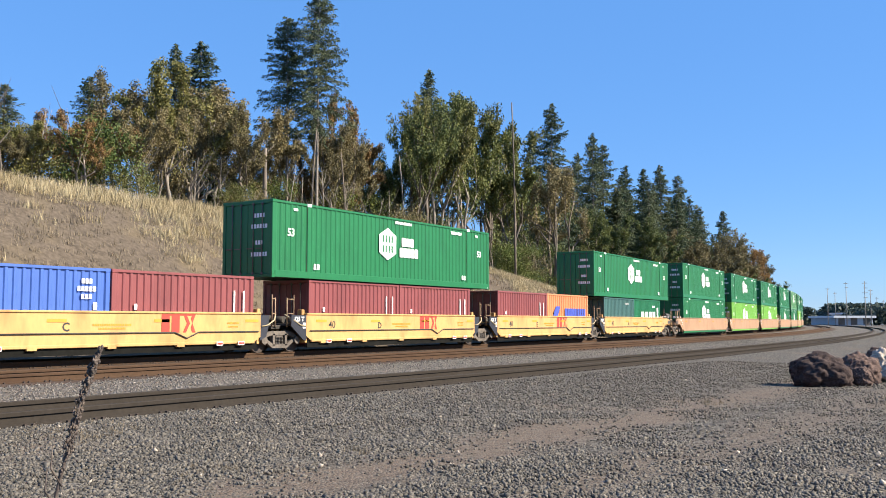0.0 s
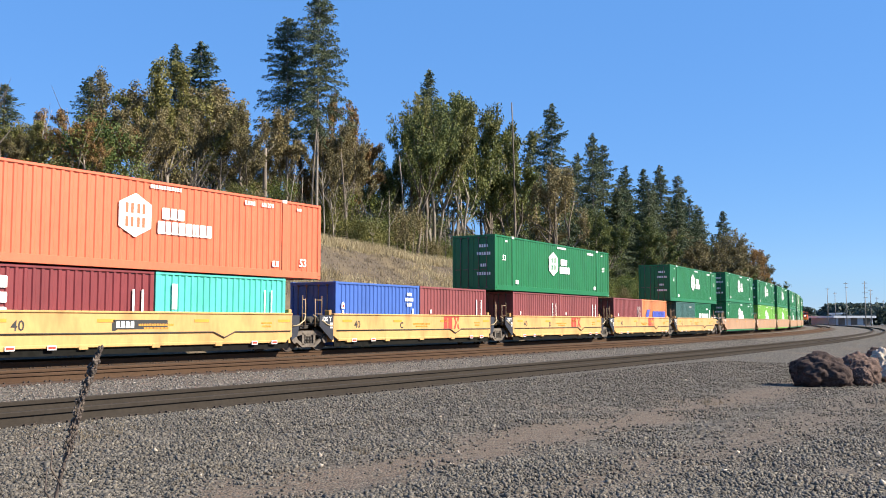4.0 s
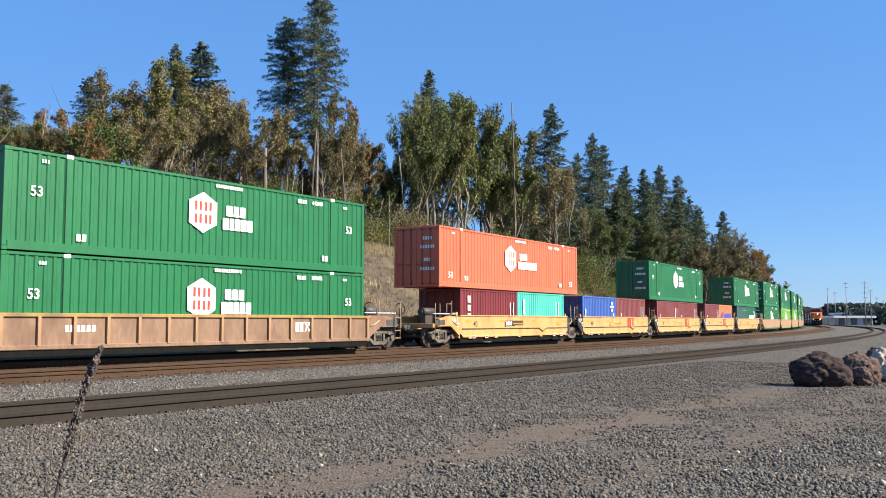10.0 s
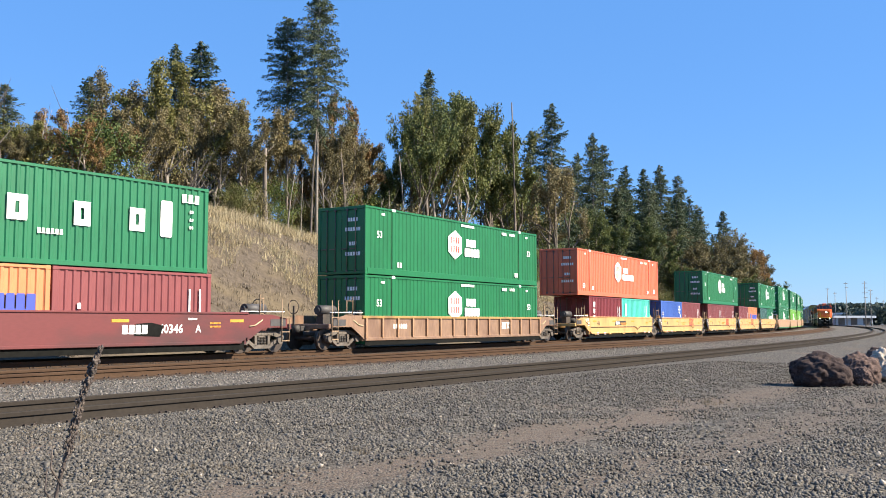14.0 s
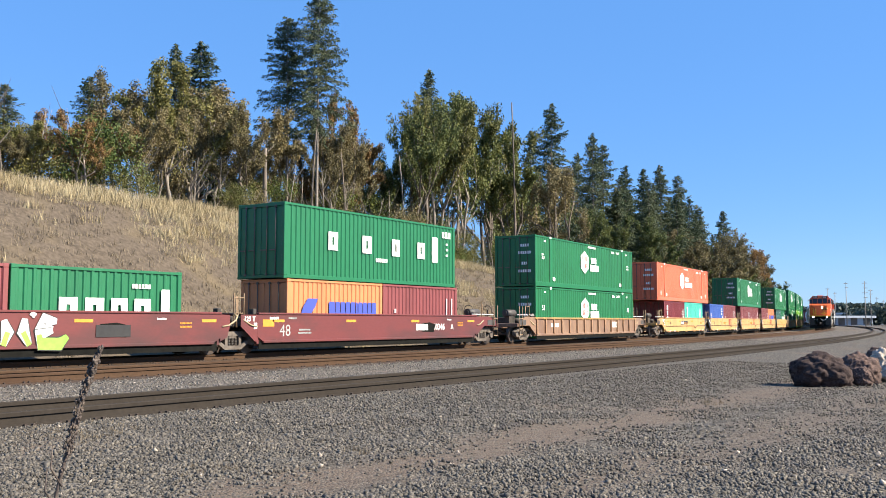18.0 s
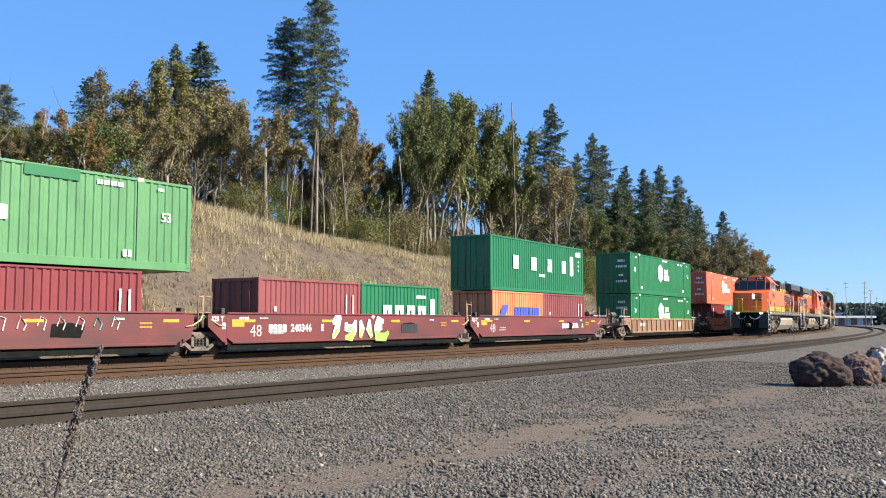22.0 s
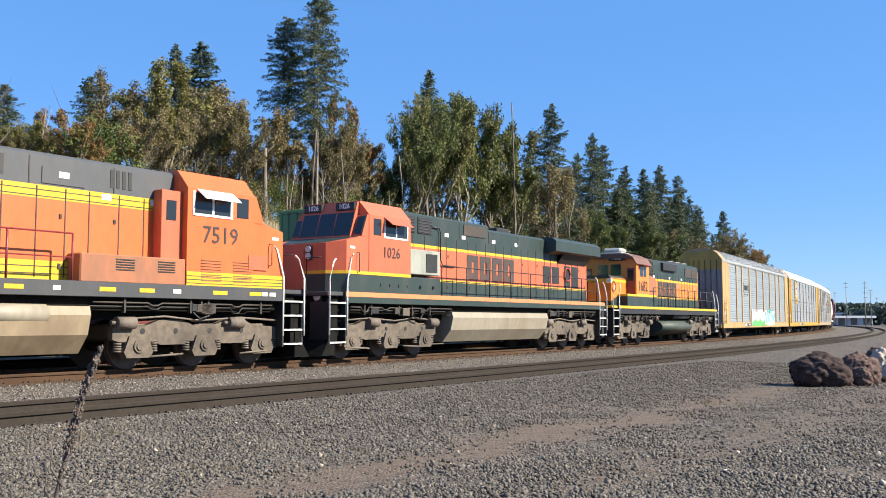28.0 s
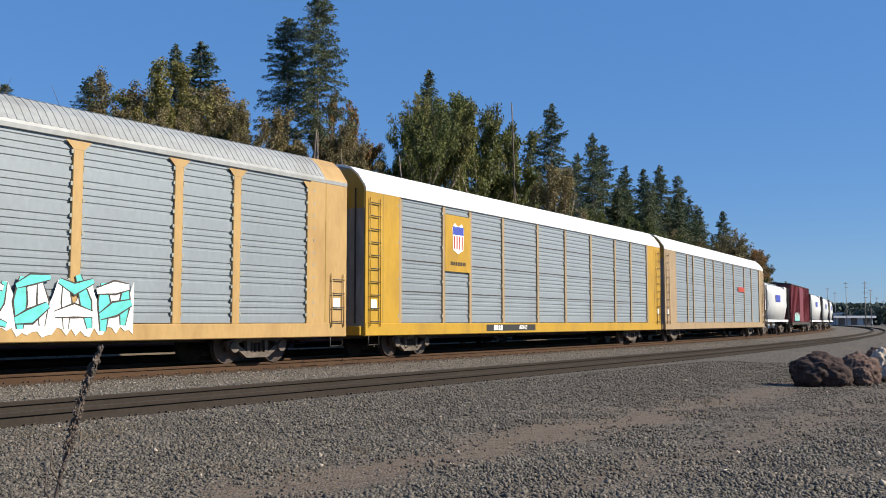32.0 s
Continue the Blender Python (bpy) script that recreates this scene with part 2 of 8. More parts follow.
def gravel_mat(name, base, dark, light, cell, soil=(0.20, 0.15, 0.11), soil_amount=0.5, bump=0.9, lanes=()):
    """Crushed stone: cells of single stones in several greys, soil showing through in patches."""
    m = bpy.data.materials.new(name)
    m.use_nodes = True
    nt = m.node_tree
    N, L = nt.nodes, nt.links
    b = N["Principled BSDF"]
    b.inputs["Roughness"].default_value = 0.9
    b.inputs["Specular IOR Level"].default_value = 0.25
    tc = N.new("ShaderNodeTexCoord")
    nz = N.new("ShaderNodeTexNoise")
    nz.inputs["Scale"].default_value = 1 / cell * 0.8
    mixv = N.new("ShaderNodeMix")
    mixv.data_type = "VECTOR"
    mixv.inputs[0].default_value = 0.06 * cell * 10
    L.new(tc.outputs["Object"], nz.inputs["Vector"])
    L.new(tc.outputs["Object"], mixv.inputs[4])
    L.new(nz.outputs["Color"], mixv.inputs[5])
    vo = N.new("ShaderNodeTexVoronoi")
    vo.inputs["Scale"].default_value = 1 / cell
    L.new(mixv.outputs[1], vo.inputs["Vector"])
    vd = N.new("ShaderNodeTexVoronoi")
    vd.feature = "DISTANCE_TO_EDGE"
    vd.inputs["Scale"].default_value = 1 / cell
    L.new(mixv.outputs[1], vd.inputs["Vector"])
    sep = N.new("ShaderNodeSeparateColor")
    L.new(vo.outputs["Color"], sep.inputs[0])
    cr = N.new("ShaderNodeValToRGB")
    e = cr.color_ramp.elements
    e[0].position, e[0].color = 0.0, (*dark, 1)
    e[1].position, e[1].color = 1.0, (*light, 1)
    k = cr.color_ramp.elements.new(0.5)
    k.color = (*base, 1)
    L.new(sep.outputs[0], cr.inputs[0])
    big = N.new("ShaderNodeTexNoise")
    big.inputs["Scale"].default_value, big.inputs["Detail"].default_value = 0.35, 8
    L.new(tc.outputs["Object"], big.inputs["Vector"])
    mr = N.new("ShaderNodeMapRange")
    mr.inputs[1].default_value, mr.inputs[2].default_value = 0.62 - 0.25 * soil_amount, 0.75 - 0.2 * soil_amount
    L.new(big.outputs[0], mr.inputs[0])
    fine = N.new("ShaderNodeTexNoise")
    fine.inputs["Scale"].default_value, fine.inputs["Detail"].default_value = 30, 4
    L.new(tc.outputs["Object"], fine.inputs["Vector"])
    mu = N.new("ShaderNodeMath")
    mu.operation = "MULTIPLY"
    L.new(mr.outputs[0], mu.inputs[0])
    mr2 = N.new("ShaderNodeMapRange")
    mr2.inputs[1].default_value, mr2.inputs[2].default_value = 0.35, 0.6
    L.new(fine.outputs[0], mr2.inputs[0])
    L.new(mr2.outputs[0], mu.inputs[1])
    soil_fac = mu.outputs[0]
    for off, width, amount in lanes:          # wheel tracks of bare earth beside the line
        dot = N.new("ShaderNodeVectorMath")
        dot.operation = "DOT_PRODUCT"
        dot.inputs[1].default_value = (-math.cos(TH), math.sin(TH), 0)
        L.new(tc.outputs["Object"], dot.inputs[0])
        wob = N.new("ShaderNodeMath")
        wob.operation = "MULTIPLY_ADD"
        wob.inputs[1].default_value, wob.inputs[2].default_value = 2.6, -1.3 - off
        L.new(big.outputs[0], wob.inputs[0])
        sm = N.new("ShaderNodeMath")
        L.new(dot.outputs["Value"], sm.inputs[0])
        L.new(wob.outputs[0], sm.inputs[1])
        ab = N.new("ShaderNodeMath")
        ab.operation = "ABSOLUTE"
        L.new(sm.outputs[0], ab.inputs[0])
        lr = N.new("ShaderNodeMapRange")
        lr.inputs[1].default_value, lr.inputs[2].default_value = width, width * 0.35
        lr.inputs[3].default_value, lr.inputs[4].default_value = 0.0, amount
        L.new(ab.outputs[0], lr.inputs[0])
        patchy = N.new("ShaderNodeMath")
        patchy.operation = "MULTIPLY"
        L.new(lr.outputs[0], patchy.inputs[0])
        L.new(mr2.outputs[0], patchy.inputs[1])
        mxm = N.new("ShaderNodeMath")
        mxm.operation = "MAXIMUM"
        L.new(soil_fac, mxm.inputs[0])
        L.new(patchy.outputs[0], mxm.inputs[1])
        soil_fac = mxm.outputs[0]
    mx = N.new("ShaderNodeMix")
    mx.data_type = "RGBA"
    L.new(soil_fac, mx.inputs[0])
    L.new(cr.outputs[0], mx.inputs[6])
    mx.inputs[7].default_value = (*soil, 1)
    L.new(mx.outputs[2], b.inputs["Base Color"])
    bp = N.new("ShaderNodeBump")
    bp.inputs["Strength"].default_value, bp.inputs["Distance"].default_value = bump, cell * 0.6
    L.new(vd.outputs["Distance"], bp.inputs["Height"])
    L.new(bp.outputs[0], b.inputs["Normal"])
    return m


M_GRAVEL = gravel_mat("crushed_stone_gravel", (0.083, 0.072, 0.058), (0.030, 0.026, 0.021), (0.154, 0.137, 0.115), 0.042, soil=(0.140, 0.102, 0.074), soil_amount=0.35, lanes=((6.1, 1.0, 1.0), (3.9, 0.8, 0.7)))
M_BALLAST = gravel_mat("track_ballast", (0.105, 0.090, 0.073), (0.037, 0.031, 0.026), (0.185, 0.161, 0.133), 0.05, soil_amount=0.1)
M_RUSTBALLAST = gravel_mat("rust_stained_ballast", (0.065, 0.042, 0.026), (0.032, 0.021, 0.014), (0.100, 0.065, 0.044), 0.05, soil=(0.088, 0.054, 0.033), soil_amount=0.5)
M_RAIL_GREY = mat("dusty_grey_rail", (0.036, 0.030, 0.025), rough=0.9, grain=0.15, scale=14, stain=0.3, stain_color=(0.027, 0.022, 0.018), bump=0.05, spec=0.1)
M_RAIL_BROWN = mat("rusty_brown_rail", (0.071, 0.043, 0.027), rough=0.9, grain=0.15, scale=14, stain=0.3, stain_color=(0.051, 0.030, 0.020), bump=0.05, spec=0.1)
M_TIE = mat("weathered_wooden_tie", (0.074, 0.059, 0.048), rough=0.9, grain=0.35, scale=15, stain=0.3, stretch=(0.3, 3, 3), per_object=0.25)
M_SPIKE = mat("rusty_spike", (0.044, 0.030, 0.024), rough=0.8)
M_HILL = mat("dry_bank_earth", (0.096, 0.076, 0.057), rough=0.95, grain=0.35, scale=5.0, stain=0.45, stain_scale=0.3, stain_color=(0.156, 0.120, 0.070), bump=0.3, spec=0.15)

# ---------------------------------------------------------------- ground
CREST_S = [-60, 24, 31, 39.6, 47.8, 54, 63, 75.5, 86.5, 95, 130, 200, 400]
CREST_Z = [8.6, 8.4, 8.4, 8.1, 7.3, 7.0, 6.7, 6.2, 5.2, 4.6, 3.4, 2.2, 1.5]
CREST_D = 44.0


def fbm(x, y, sc, oct_=4):
    return noise.fractal(Vector((x * sc, y * sc, 3.7)), 0.9, 2.0, oct_)


def ground_z(s, d):
    if d < 3:
        z = 0.0
    elif d < 10.9:
        z = 0.165 * max(0.0, (d - 5.5) / 5.4) ** 1.2
    elif d < 11.36:
        z = 0.17
    elif d < 28.2:
        z = 0.155
        if 14.0 < d < 18.6: z = 0.155 - 0.05 * math.sin(math.pi * (d - 14.0) / 4.6)
        if 22.1 < d < 24.6: z = 0.13
    else:
        z = 0.155 - 0.25 * min(1, (d - 28.2) / 1.5)
        if d > 30.0:
            h = float(np.interp(s, CREST_S, CREST_Z))
            u = min(1.0, (d - 30.0) / (CREST_D - 30.0))
            z += h * (u * u * (3 - 2 * u) * 0.55 + u * 0.45)
            if d > CREST_D:
                z += (d - CREST_D) * 0.04
            z += 0.35 * fbm(s, d, 0.12) * min(1, (d - 30) / 3)
    if d < 11:
        z += 0.035 * fbm(s, d, 0.5) * min(1.0, (11 - d) / 2)
    return z


def build_ground():
    ss = sorted(set(list(np.arange(-600, -60, 30)) + list(np.arange(-60, -30, 3)) + list(np.arange(-30, 60, 0.75)) + list(np.arange(60, 160, 2.5)) + list(np.arange(160, 420, 10)) + [450, 500, 600, 800, 1100, 1600, 2300, 3500]))
    dd = [-2500, -1500, -900, -500, -300, -200, -130, -80, -50, -35, -25, -18, -12, -8] + list(np.arange(-5, 10.6, 0.5)) + [10.9, 11.3, 11.45, 12, 12.5, 13, 13.5] + [14, 15, 16, 17, 18, 18.6] + [19.0, 19.5, 20, 21, 22, 22.4, 23.4, 24.4, 25, 26, 27, 28, 28.6, 29.2, 30] + list(np.arange(30.6, 46, 0.8)) + [47, 50, 54, 60, 70, 85, 100, 130, 180, 300, 600, 1200, 2500]
    v = [at(s, d, ground_z(s, d)) for s in ss for d in dd]
    n = len(dd)
    gr, ba, hi = Shape(), Shape(), Shape()
    faces = [[], [], [], []]
    for i in range(len(ss) - 1):
        for j in range(n - 1):
            dm = (dd[j] + dd[j + 1]) / 2
            q = (i * n + j, i * n + n + j, i * n + n + j + 1, i * n + j + 1)
            faces[0 if dm < 13.6 else 3 if 18.6 < dm < 22.1 or 24.6 < dm < 27.9 else 1 if dm < 29.4 else 2].append(q)
    me = bpy.data.meshes.new("ground")
    me.from_pydata([tuple(p) for p in v], [], faces[0] + faces[1] + faces[2] + faces[3])
    for m in (M_GRAVEL, M_BALLAST, M_HILL, M_RUSTBALLAST):
        me.materials.append(m)
    me.polygons.foreach_set("material_index", [0] * len(faces[0]) + [1] * len(faces[1]) + [2] * len(faces[2]) + [3] * len(faces[3]))
    me.polygons.foreach_set("use_smooth", [True] * len(me.polygons))
    me.update()
    tagged(new("ground", me), "grey crushed-stone yard rising to a dry earth bank", "ground", kind="structure")


build_ground()

# rail profile: y across, z up from the foot
RAIL_PROFILE = [(y, z * 1.13 - 0.022) for y, z in ((-0.075, 0), (0.075, 0), (0.075, 0.014), (0.014, 0.034), (0.009, 0.118), (0.040, 0.120), (0.042, 0.162), (0.032, 0.172), (-0.032, 0.172), (-0.042, 0.162), (-0.040, 0.120), (-0.009, 0.118), (-0.014, 0.034), (-0.075, 0.014))]


def rail_mesh(d, material, name, parent):
    ss = list(np.arange(-70, 60, 4)) + list(np.arange(60, 420, 8)) + [450, 520, 700]
    k = len(RAIL_PROFILE)
    vs, fs = [], []
    for s in ss:
        p = at(s, d)
        for y, z in RAIL_PROFILE:
            vs.append((p.x + NRM[0] * y, p.y + NRM[1] * y, RAIL - 0.172 + z))
    for i in range(len(ss) - 1):
        for j in range(k):
            a, b = i * k + j, i * k + (j + 1) % k
            fs.append((a, a + k, b + k, b))
    sh = Shape().add(vs, fs)
    return part(name, sh, material, parent)


def build_track(d, name, label, material, tie_end):
    tr = thing(name, label, "railway track", kind="structure")
    for off in (-0.7525, 0.7525):
        rail_mesh(d + off, material, "rail", tr)
    # ties, shared mesh
    tie = Shape().box(-0.11, 0.11, -1.3, 1.3, -0.13, 0.0, 0.015).mesh("tie")
    tie.materials.append(M_TIE)
    plate = Shape()
    for off in (-0.7525, 0.7525):
        plate.box(-0.09, 0.09, off - 0.16, off + 0.16, 0.0, 0.012)
        for sx in (-0.06, 0.06):
            for sy in (-0.09, 0.09):
                plate.box(sx - 0.016, sx + 0.016, off + sy - 0.02, off + sy + 0.02, 0.012, 0.045)
    plate = plate.mesh("tie_plate")
    plate.materials.append(M_SPIKE)
    s = -22.0
    k = 0
    while s < tie_end:
        p = at(s, d, RAIL - 0.194 - 0.012)
        q = at(s + 0.5, d)
        m = Matrix.Translation(p) @ Matrix.Rotation(math.atan2(q.y - p.y, q.x - p.x) + random.uniform(-0.02, 0.02), 4, "Z")
        part("tie", tie, M_TIE, tr, m=m)
        part("tie_plate", plate, M_SPIKE, tr, m=m)
        s += 0.53 + random.uniform(-0.02, 0.02)
    return tr


build_track(D_C, "track_near", "dusty grey steel rails on wooden ties in gravel", M_RAIL_GREY, 78)
build_track(D_B, "track_middle", "rusty brown steel rails on ballasted ties", M_RAIL_BROWN, 78)
build_track(D_A, "track_far", "rusty brown steel rails on ballasted ties behind", M_RAIL_BROWN, 40)

# ---------------------------------------------------------------- containers
def corrugated(L, z0, z1, y, pitch, depth, sign):
    """A side panel folded into trapezoid waves; y is its outer plane, sign the outward way."""
    sh = Shape()
    n = max(2, round(L / pitch))
    p = L / n
    xs = []
    for i in range(n):
        x = -L / 2 + i * p
        xs += [(x, 0), (x + p * 0.30, 0), (x + p * 0.42, -depth), (x + p * 0.88, -depth)]
    xs.append((L / 2, 0))
    vs = [(x, y + sign * o, z) for x, o in xs for z in (z0, z1)]
    fs = [(2 * i, 2 * i + 2, 2 * i + 3, 2 * i + 1) if sign < 0 else (2 * i, 2 * i + 1, 2 * i + 3, 2 * i + 2) for i in range(len(xs) - 1)]
    return sh.add(vs, fs)


def end_panel(W, z0, z1, x, sign, pitch=0.25, depth=0.035):
    sh = Shape()
    n = max(2, round(W / pitch))
    p = W / n
    ys = []
    for i in range(n):
        y = -W / 2 + i * p
        ys += [(y, 0), (y + p * 0.35, 0), (y + p * 0.45, -depth), (y + p * 0.9, -depth)]
    ys.append((W / 2, 0))
    vs = [(x + sign * o, y, z) for y, o in ys for z in (z0, z1)]
    fs = [(2 * i, 2 * i + 2, 2 * i + 3, 2 * i + 1) if sign > 0 else (2 * i, 2 * i + 1, 2 * i + 3, 2 * i + 2) for i in range(len(ys) - 1)]
    return sh.add(vs, fs)


def blocks(widths, h, gap, shear=0.0, t=0.004):
    """A word drawn as plain slabs, one per letter, standing in the x-z plane."""
    sh = Shape()
    tot = sum(widths) + gap * (len(widths) - 1)
    x = -tot / 2
    for w in widths:
        hh = h
        b = min(w, h) * 0.10
        pts = [(x + b, -hh / 2), (x + w - b, -hh / 2), (x + w, -hh / 2 + b), (x + w, hh / 2 - b), (x + w - b, hh / 2), (x + b, hh / 2), (x, hh / 2 - b), (x, -hh / 2 + b)]
        sh.prism([(px + shear * pz, pz) for px, pz in pts], "y", -t, 0)
        x += w + gap
    if len(widths) > 1:
        sh.box(-tot / 2 + shear * -h * 0.4, tot / 2 + shear * -h * 0.4, -t * 0.8, 0, -h * 0.44, -h * 0.36)
    return sh


def letter_slab(w, h, st, shear=0.0):
    """A plain block of a wordmark: a thick frame with a narrow slit."""
    sh = Shape()
    q = w * 0.40
    for x0, x1, z0, z1 in ((-w / 2, -w / 2 + q, -h / 2, h / 2), (w / 2 - q, w / 2, -h / 2, h / 2), (-w / 2 + q, w / 2 - q, h / 2 - st, h / 2), (-w / 2 + q, w / 2 - q, -h / 2, -h / 2 + st)):
        sh.prism([(x + shear * z, z) for x, z in ((x0, z0), (x1, z0), (x1, z1), (x0, z1))], "y", -0.004, 0)
    return sh


def slab_row(widths, h, gap):
    """A row of framed plain blocks."""
    sh, x = Shape(), -(sum(widths) + gap * (len(widths) - 1)) / 2
    for w in widths:
        one = letter_slab(w, h, h * 0.28)
        sh.add([(px + x + w / 2, py, pz) for px, py, pz in one.v], one.f)
        x += w + gap
    return sh


def hexagon(w, h):
    return [(-w / 2, -h * 0.27), (0, -h / 2), (w / 2, -h * 0.27), (w / 2, h * 0.27), (0, h / 2), (-w / 2, h * 0.27)]


def cached(key, fn):
    if key not in MESHES:
        MESHES[key] = fn()
    return MESHES[key]


def container(label, paintm, L, H, W=2.44, kind="iso", marks="", doors=True, frame_m=None, number=""):
    """A steel box with corrugated walls, posts, rails and castings; its base centre is the origin."""
    c = thing("shipping_container", label, "container")
    key = (paintm.name, round(L, 2), round(H, 2), kind)
    hw = W / 2
    fm = frame_m or paintm
    long_ = L > 15
    pitch, depth = (0.30, 0.028) if long_ else (0.278, 0.036)
    post = 0.16

    def mk(nm, fn, m=paintm):
        me = cached((nm,) + key, lambda: fn().mesh(nm))
        return part(nm, me, m, c)

    zb, zt = (0.27 if long_ else 0.16), H - 0.09
    lip = 0.012 if long_ else 0.0
    for sgn in (-1, 1):
        mk("side_panel" + str(sgn), lambda: corrugated(L - 2 * post, zb, zt, sgn * (hw - 0.02), pitch, depth, sgn)).name = "side_panel"
        mk("top_rail" + str(sgn), lambda: Shape().box(-L / 2 + post, L / 2 - post, sgn * hw, sgn * (hw - 0.07), zt - 0.01, H - 0.01, 0.01), fm).name = "top_rail"
        mk("bottom_rail" + str(sgn), lambda: Shape().box(-L / 2 + post, L / 2 - post, sgn * (hw + lip), sgn * (hw - 0.09), 0.02, zb + 0.01, 0.01), fm).name = "bottom_rail"
        for e in (-1, 1):
            mk(f"corner_post{sgn}{e}", lambda: Shape().box(e * L / 2, e * (L / 2 - post), sgn * hw, sgn * (hw - 0.14), 0.12, H - 0.12, 0.012), fm).name = "corner_post"
            for z0, nm in ((0.0, "low"), (H - 0.12, "top")):
                mk(f"corner_casting{sgn}{e}{nm}", lambda: Shape().box(e * (L / 2 + 0.004), e * (L / 2 - 0.178), sgn * (hw + 0.004), sgn * (hw - 0.16), z0, z0 + 0.12, 0.012), fm).name = "corner_casting"
    mk("roof", lambda: Shape().box(-L / 2 + 0.05, L / 2 - 0.05, -hw + 0.03, hw - 0.03, H - 0.05, H - 0.015))
    mk("floor", lambda: Shape().box(-L / 2 + 0.05, L / 2 - 0.05, -hw + 0.05, hw - 0.05, 0.04, 0.14))
    mk("end_panel", lambda: end_panel(W - 0.28, 0.12, H - 0.12, L / 2 - 0.03, 1))
    mk("end_sill", lambda: Shape().box(L / 2, L / 2 - 0.1, -hw + 0.14, hw - 0.14, 0.02, 0.16, 0.01))
    mk("end_header", lambda: Shape().box(L / 2, L / 2 - 0.1, -hw + 0.14, hw - 0.14, H - 0.13, H - 0.01, 0.01))
    x = -L / 2
    mk("door_sill", lambda: Shape().box(x, x + 0.1, -hw + 0.14, hw - 0.14, 0.02, 0.15, 0.01))
    mk("door_header", lambda: Shape().box(x, x + 0.1, -hw + 0.14, hw - 0.14, H - 0.15, H - 0.01, 0.01))
    for sgn in (-1, 1):
        mk(f"door{sgn}", lambda: Shape().box(x + 0.03, x + 0.08, sgn * 0.01, sgn * (hw - 0.15), 0.16, H - 0.16, 0.008)).name = "door"
        for k, yy in enumerate((0.32, 0.78)):
            mk(f"locking_bar{sgn}{k}", lambda: Shape().cyl("z", (x - 0.005, sgn * yy, H / 2), 0.02, H / 2 - 0.1, 8).box(x - 0.03, x + 0.03, sgn * yy - 0.05, sgn * yy + 0.05, 0.12, 0.2).box(x - 0.03, x + 0.03, sgn * yy - 0.05, sgn * yy + 0.05, H - 0.2, H - 0.12).box(x - 0.04, x, sgn * yy - 0.02, sgn * yy + 0.3, 1.08, 1.12), M_TRUCK).name = "locking_bar"
    if long_:
        for sgn in (-1, 1):
            for e in (-1, 1):
                mk(f"stacking_post{sgn}{e}", lambda: Shape().box(e * 6.0 - 0.11, e * 6.0 + 0.11, sgn * (hw + 0.014), sgn * (hw - 0.1), 0.03, H - 0.02, 0.01), fm).name = "stacking_post"
                # dark strip drawn along the post in place of its shade line
                mk(f"post_seam{sgn}{e}", lambda: Shape().box(e * 6.0 - 0.124, e * 6.0 - 0.11, sgn * (hw - 0.014), sgn * (hw - 0.06), 0.28, H - 0.1), M_STEEL).name = "post_seam"
                mk(f"lift_casting{sgn}{e}", lambda: Shape().box(e * 6.0 - 0.12, e * 6.0 + 0.12, sgn * (hw + 0.018), sgn * (hw - 0.1), H - 0.12, H + 0.004, 0.01), M_LETTER).name = "lift_casting"
    y = -hw - 0.006

    def mark(nm, shape, m, px, pz, yy=None, label=""):
        ob = part(nm, shape, m, c, label)
        ob.matrix_local = Matrix.Translation((px, y if yy is None else yy, pz))
        return ob

    def code(px, pz, n=7, h=0.13, m=M_LETTER):
        mark("code_mark", cached(("code", n, h, m.name), lambda: blocks([h * 0.62] * n, h, h * 0.28).mesh("code_mark")), m, px, pz)

    if kind == "hub":
        mark("emblem", cached(("hex",), lambda: Shape().prism(hexagon(1.25, 1.42), "y", -0.004, 0).mesh("emblem")), M_LETTER, -0.8, H * 0.59)
        for dx in (-0.32, -0.12, 0.12, 0.32):
            for dz in (-0.22, 0.22):
                mark("emblem_bar", cached(("hexbar", paintm.name, bool(number)), lambda: Shape().box(-0.055, 0.055, -0.006, -0.001, -0.16, 0.16).mesh("emblem_bar")), M_REDLETTER if number and paintm is not M_ORANGE else M_DARKGREEN if paintm is M_GREEN2 else paintm, dx - 0.8, H * 0.59 + dz)
        mark("wordmark", cached(("w1",), lambda: blocks([0.30, 0.26, 0.26], 0.38, 0.05).mesh("wordmark")), M_LETTER, 0.72, H * 0.59 + 0.16)
        wl = [0.30, 0.20, 0.26, 0.26, 0.26] + ([0.1, 0.12, 0.26, 0.22] if marks == "inc" else [])
        mark("wordmark", cached(("w2", len(wl)), lambda: blocks(wl, 0.42, 0.04).mesh("wordmark")), M_LETTER, 0.82 + (0.42 if marks == "inc" else 0), H * 0.59 - 0.31)
        if number:
            code(4.2, H * 0.90, 4, 0.15)
            mark("container_number", cached(("cn", number), lambda: text_mesh(number, 0.21, 0.006)), M_LETTER, 5.1, H * 0.90)
        else:
            code(4.87, H * 0.90, 8, 0.14)
        code(0.4, H * 0.93, 12, 0.12)
        for e in (-1, 1):
            mark("size_number", cached(("53",), lambda: text_mesh("53'" if marks == "inc" else "53", 0.42, 0.008)), M_LETTER, e * 7.05, H * 0.59 if marks != "inc" else H * 0.2)
            code(e * 5.55, H * 0.17, 2, 0.22)
            code(e * 6.8, H * 0.9, 3, 0.1)
        if marks == "dash":
            for i in range(22):
                mark("reflective_dash", cached(("dash",), lambda: Shape().box(-0.2, 0.2, -0.004, 0, -0.045, 0.045).mesh("reflective_dash")), M_LETTER, -7.7 + i * 0.735, 0.09)
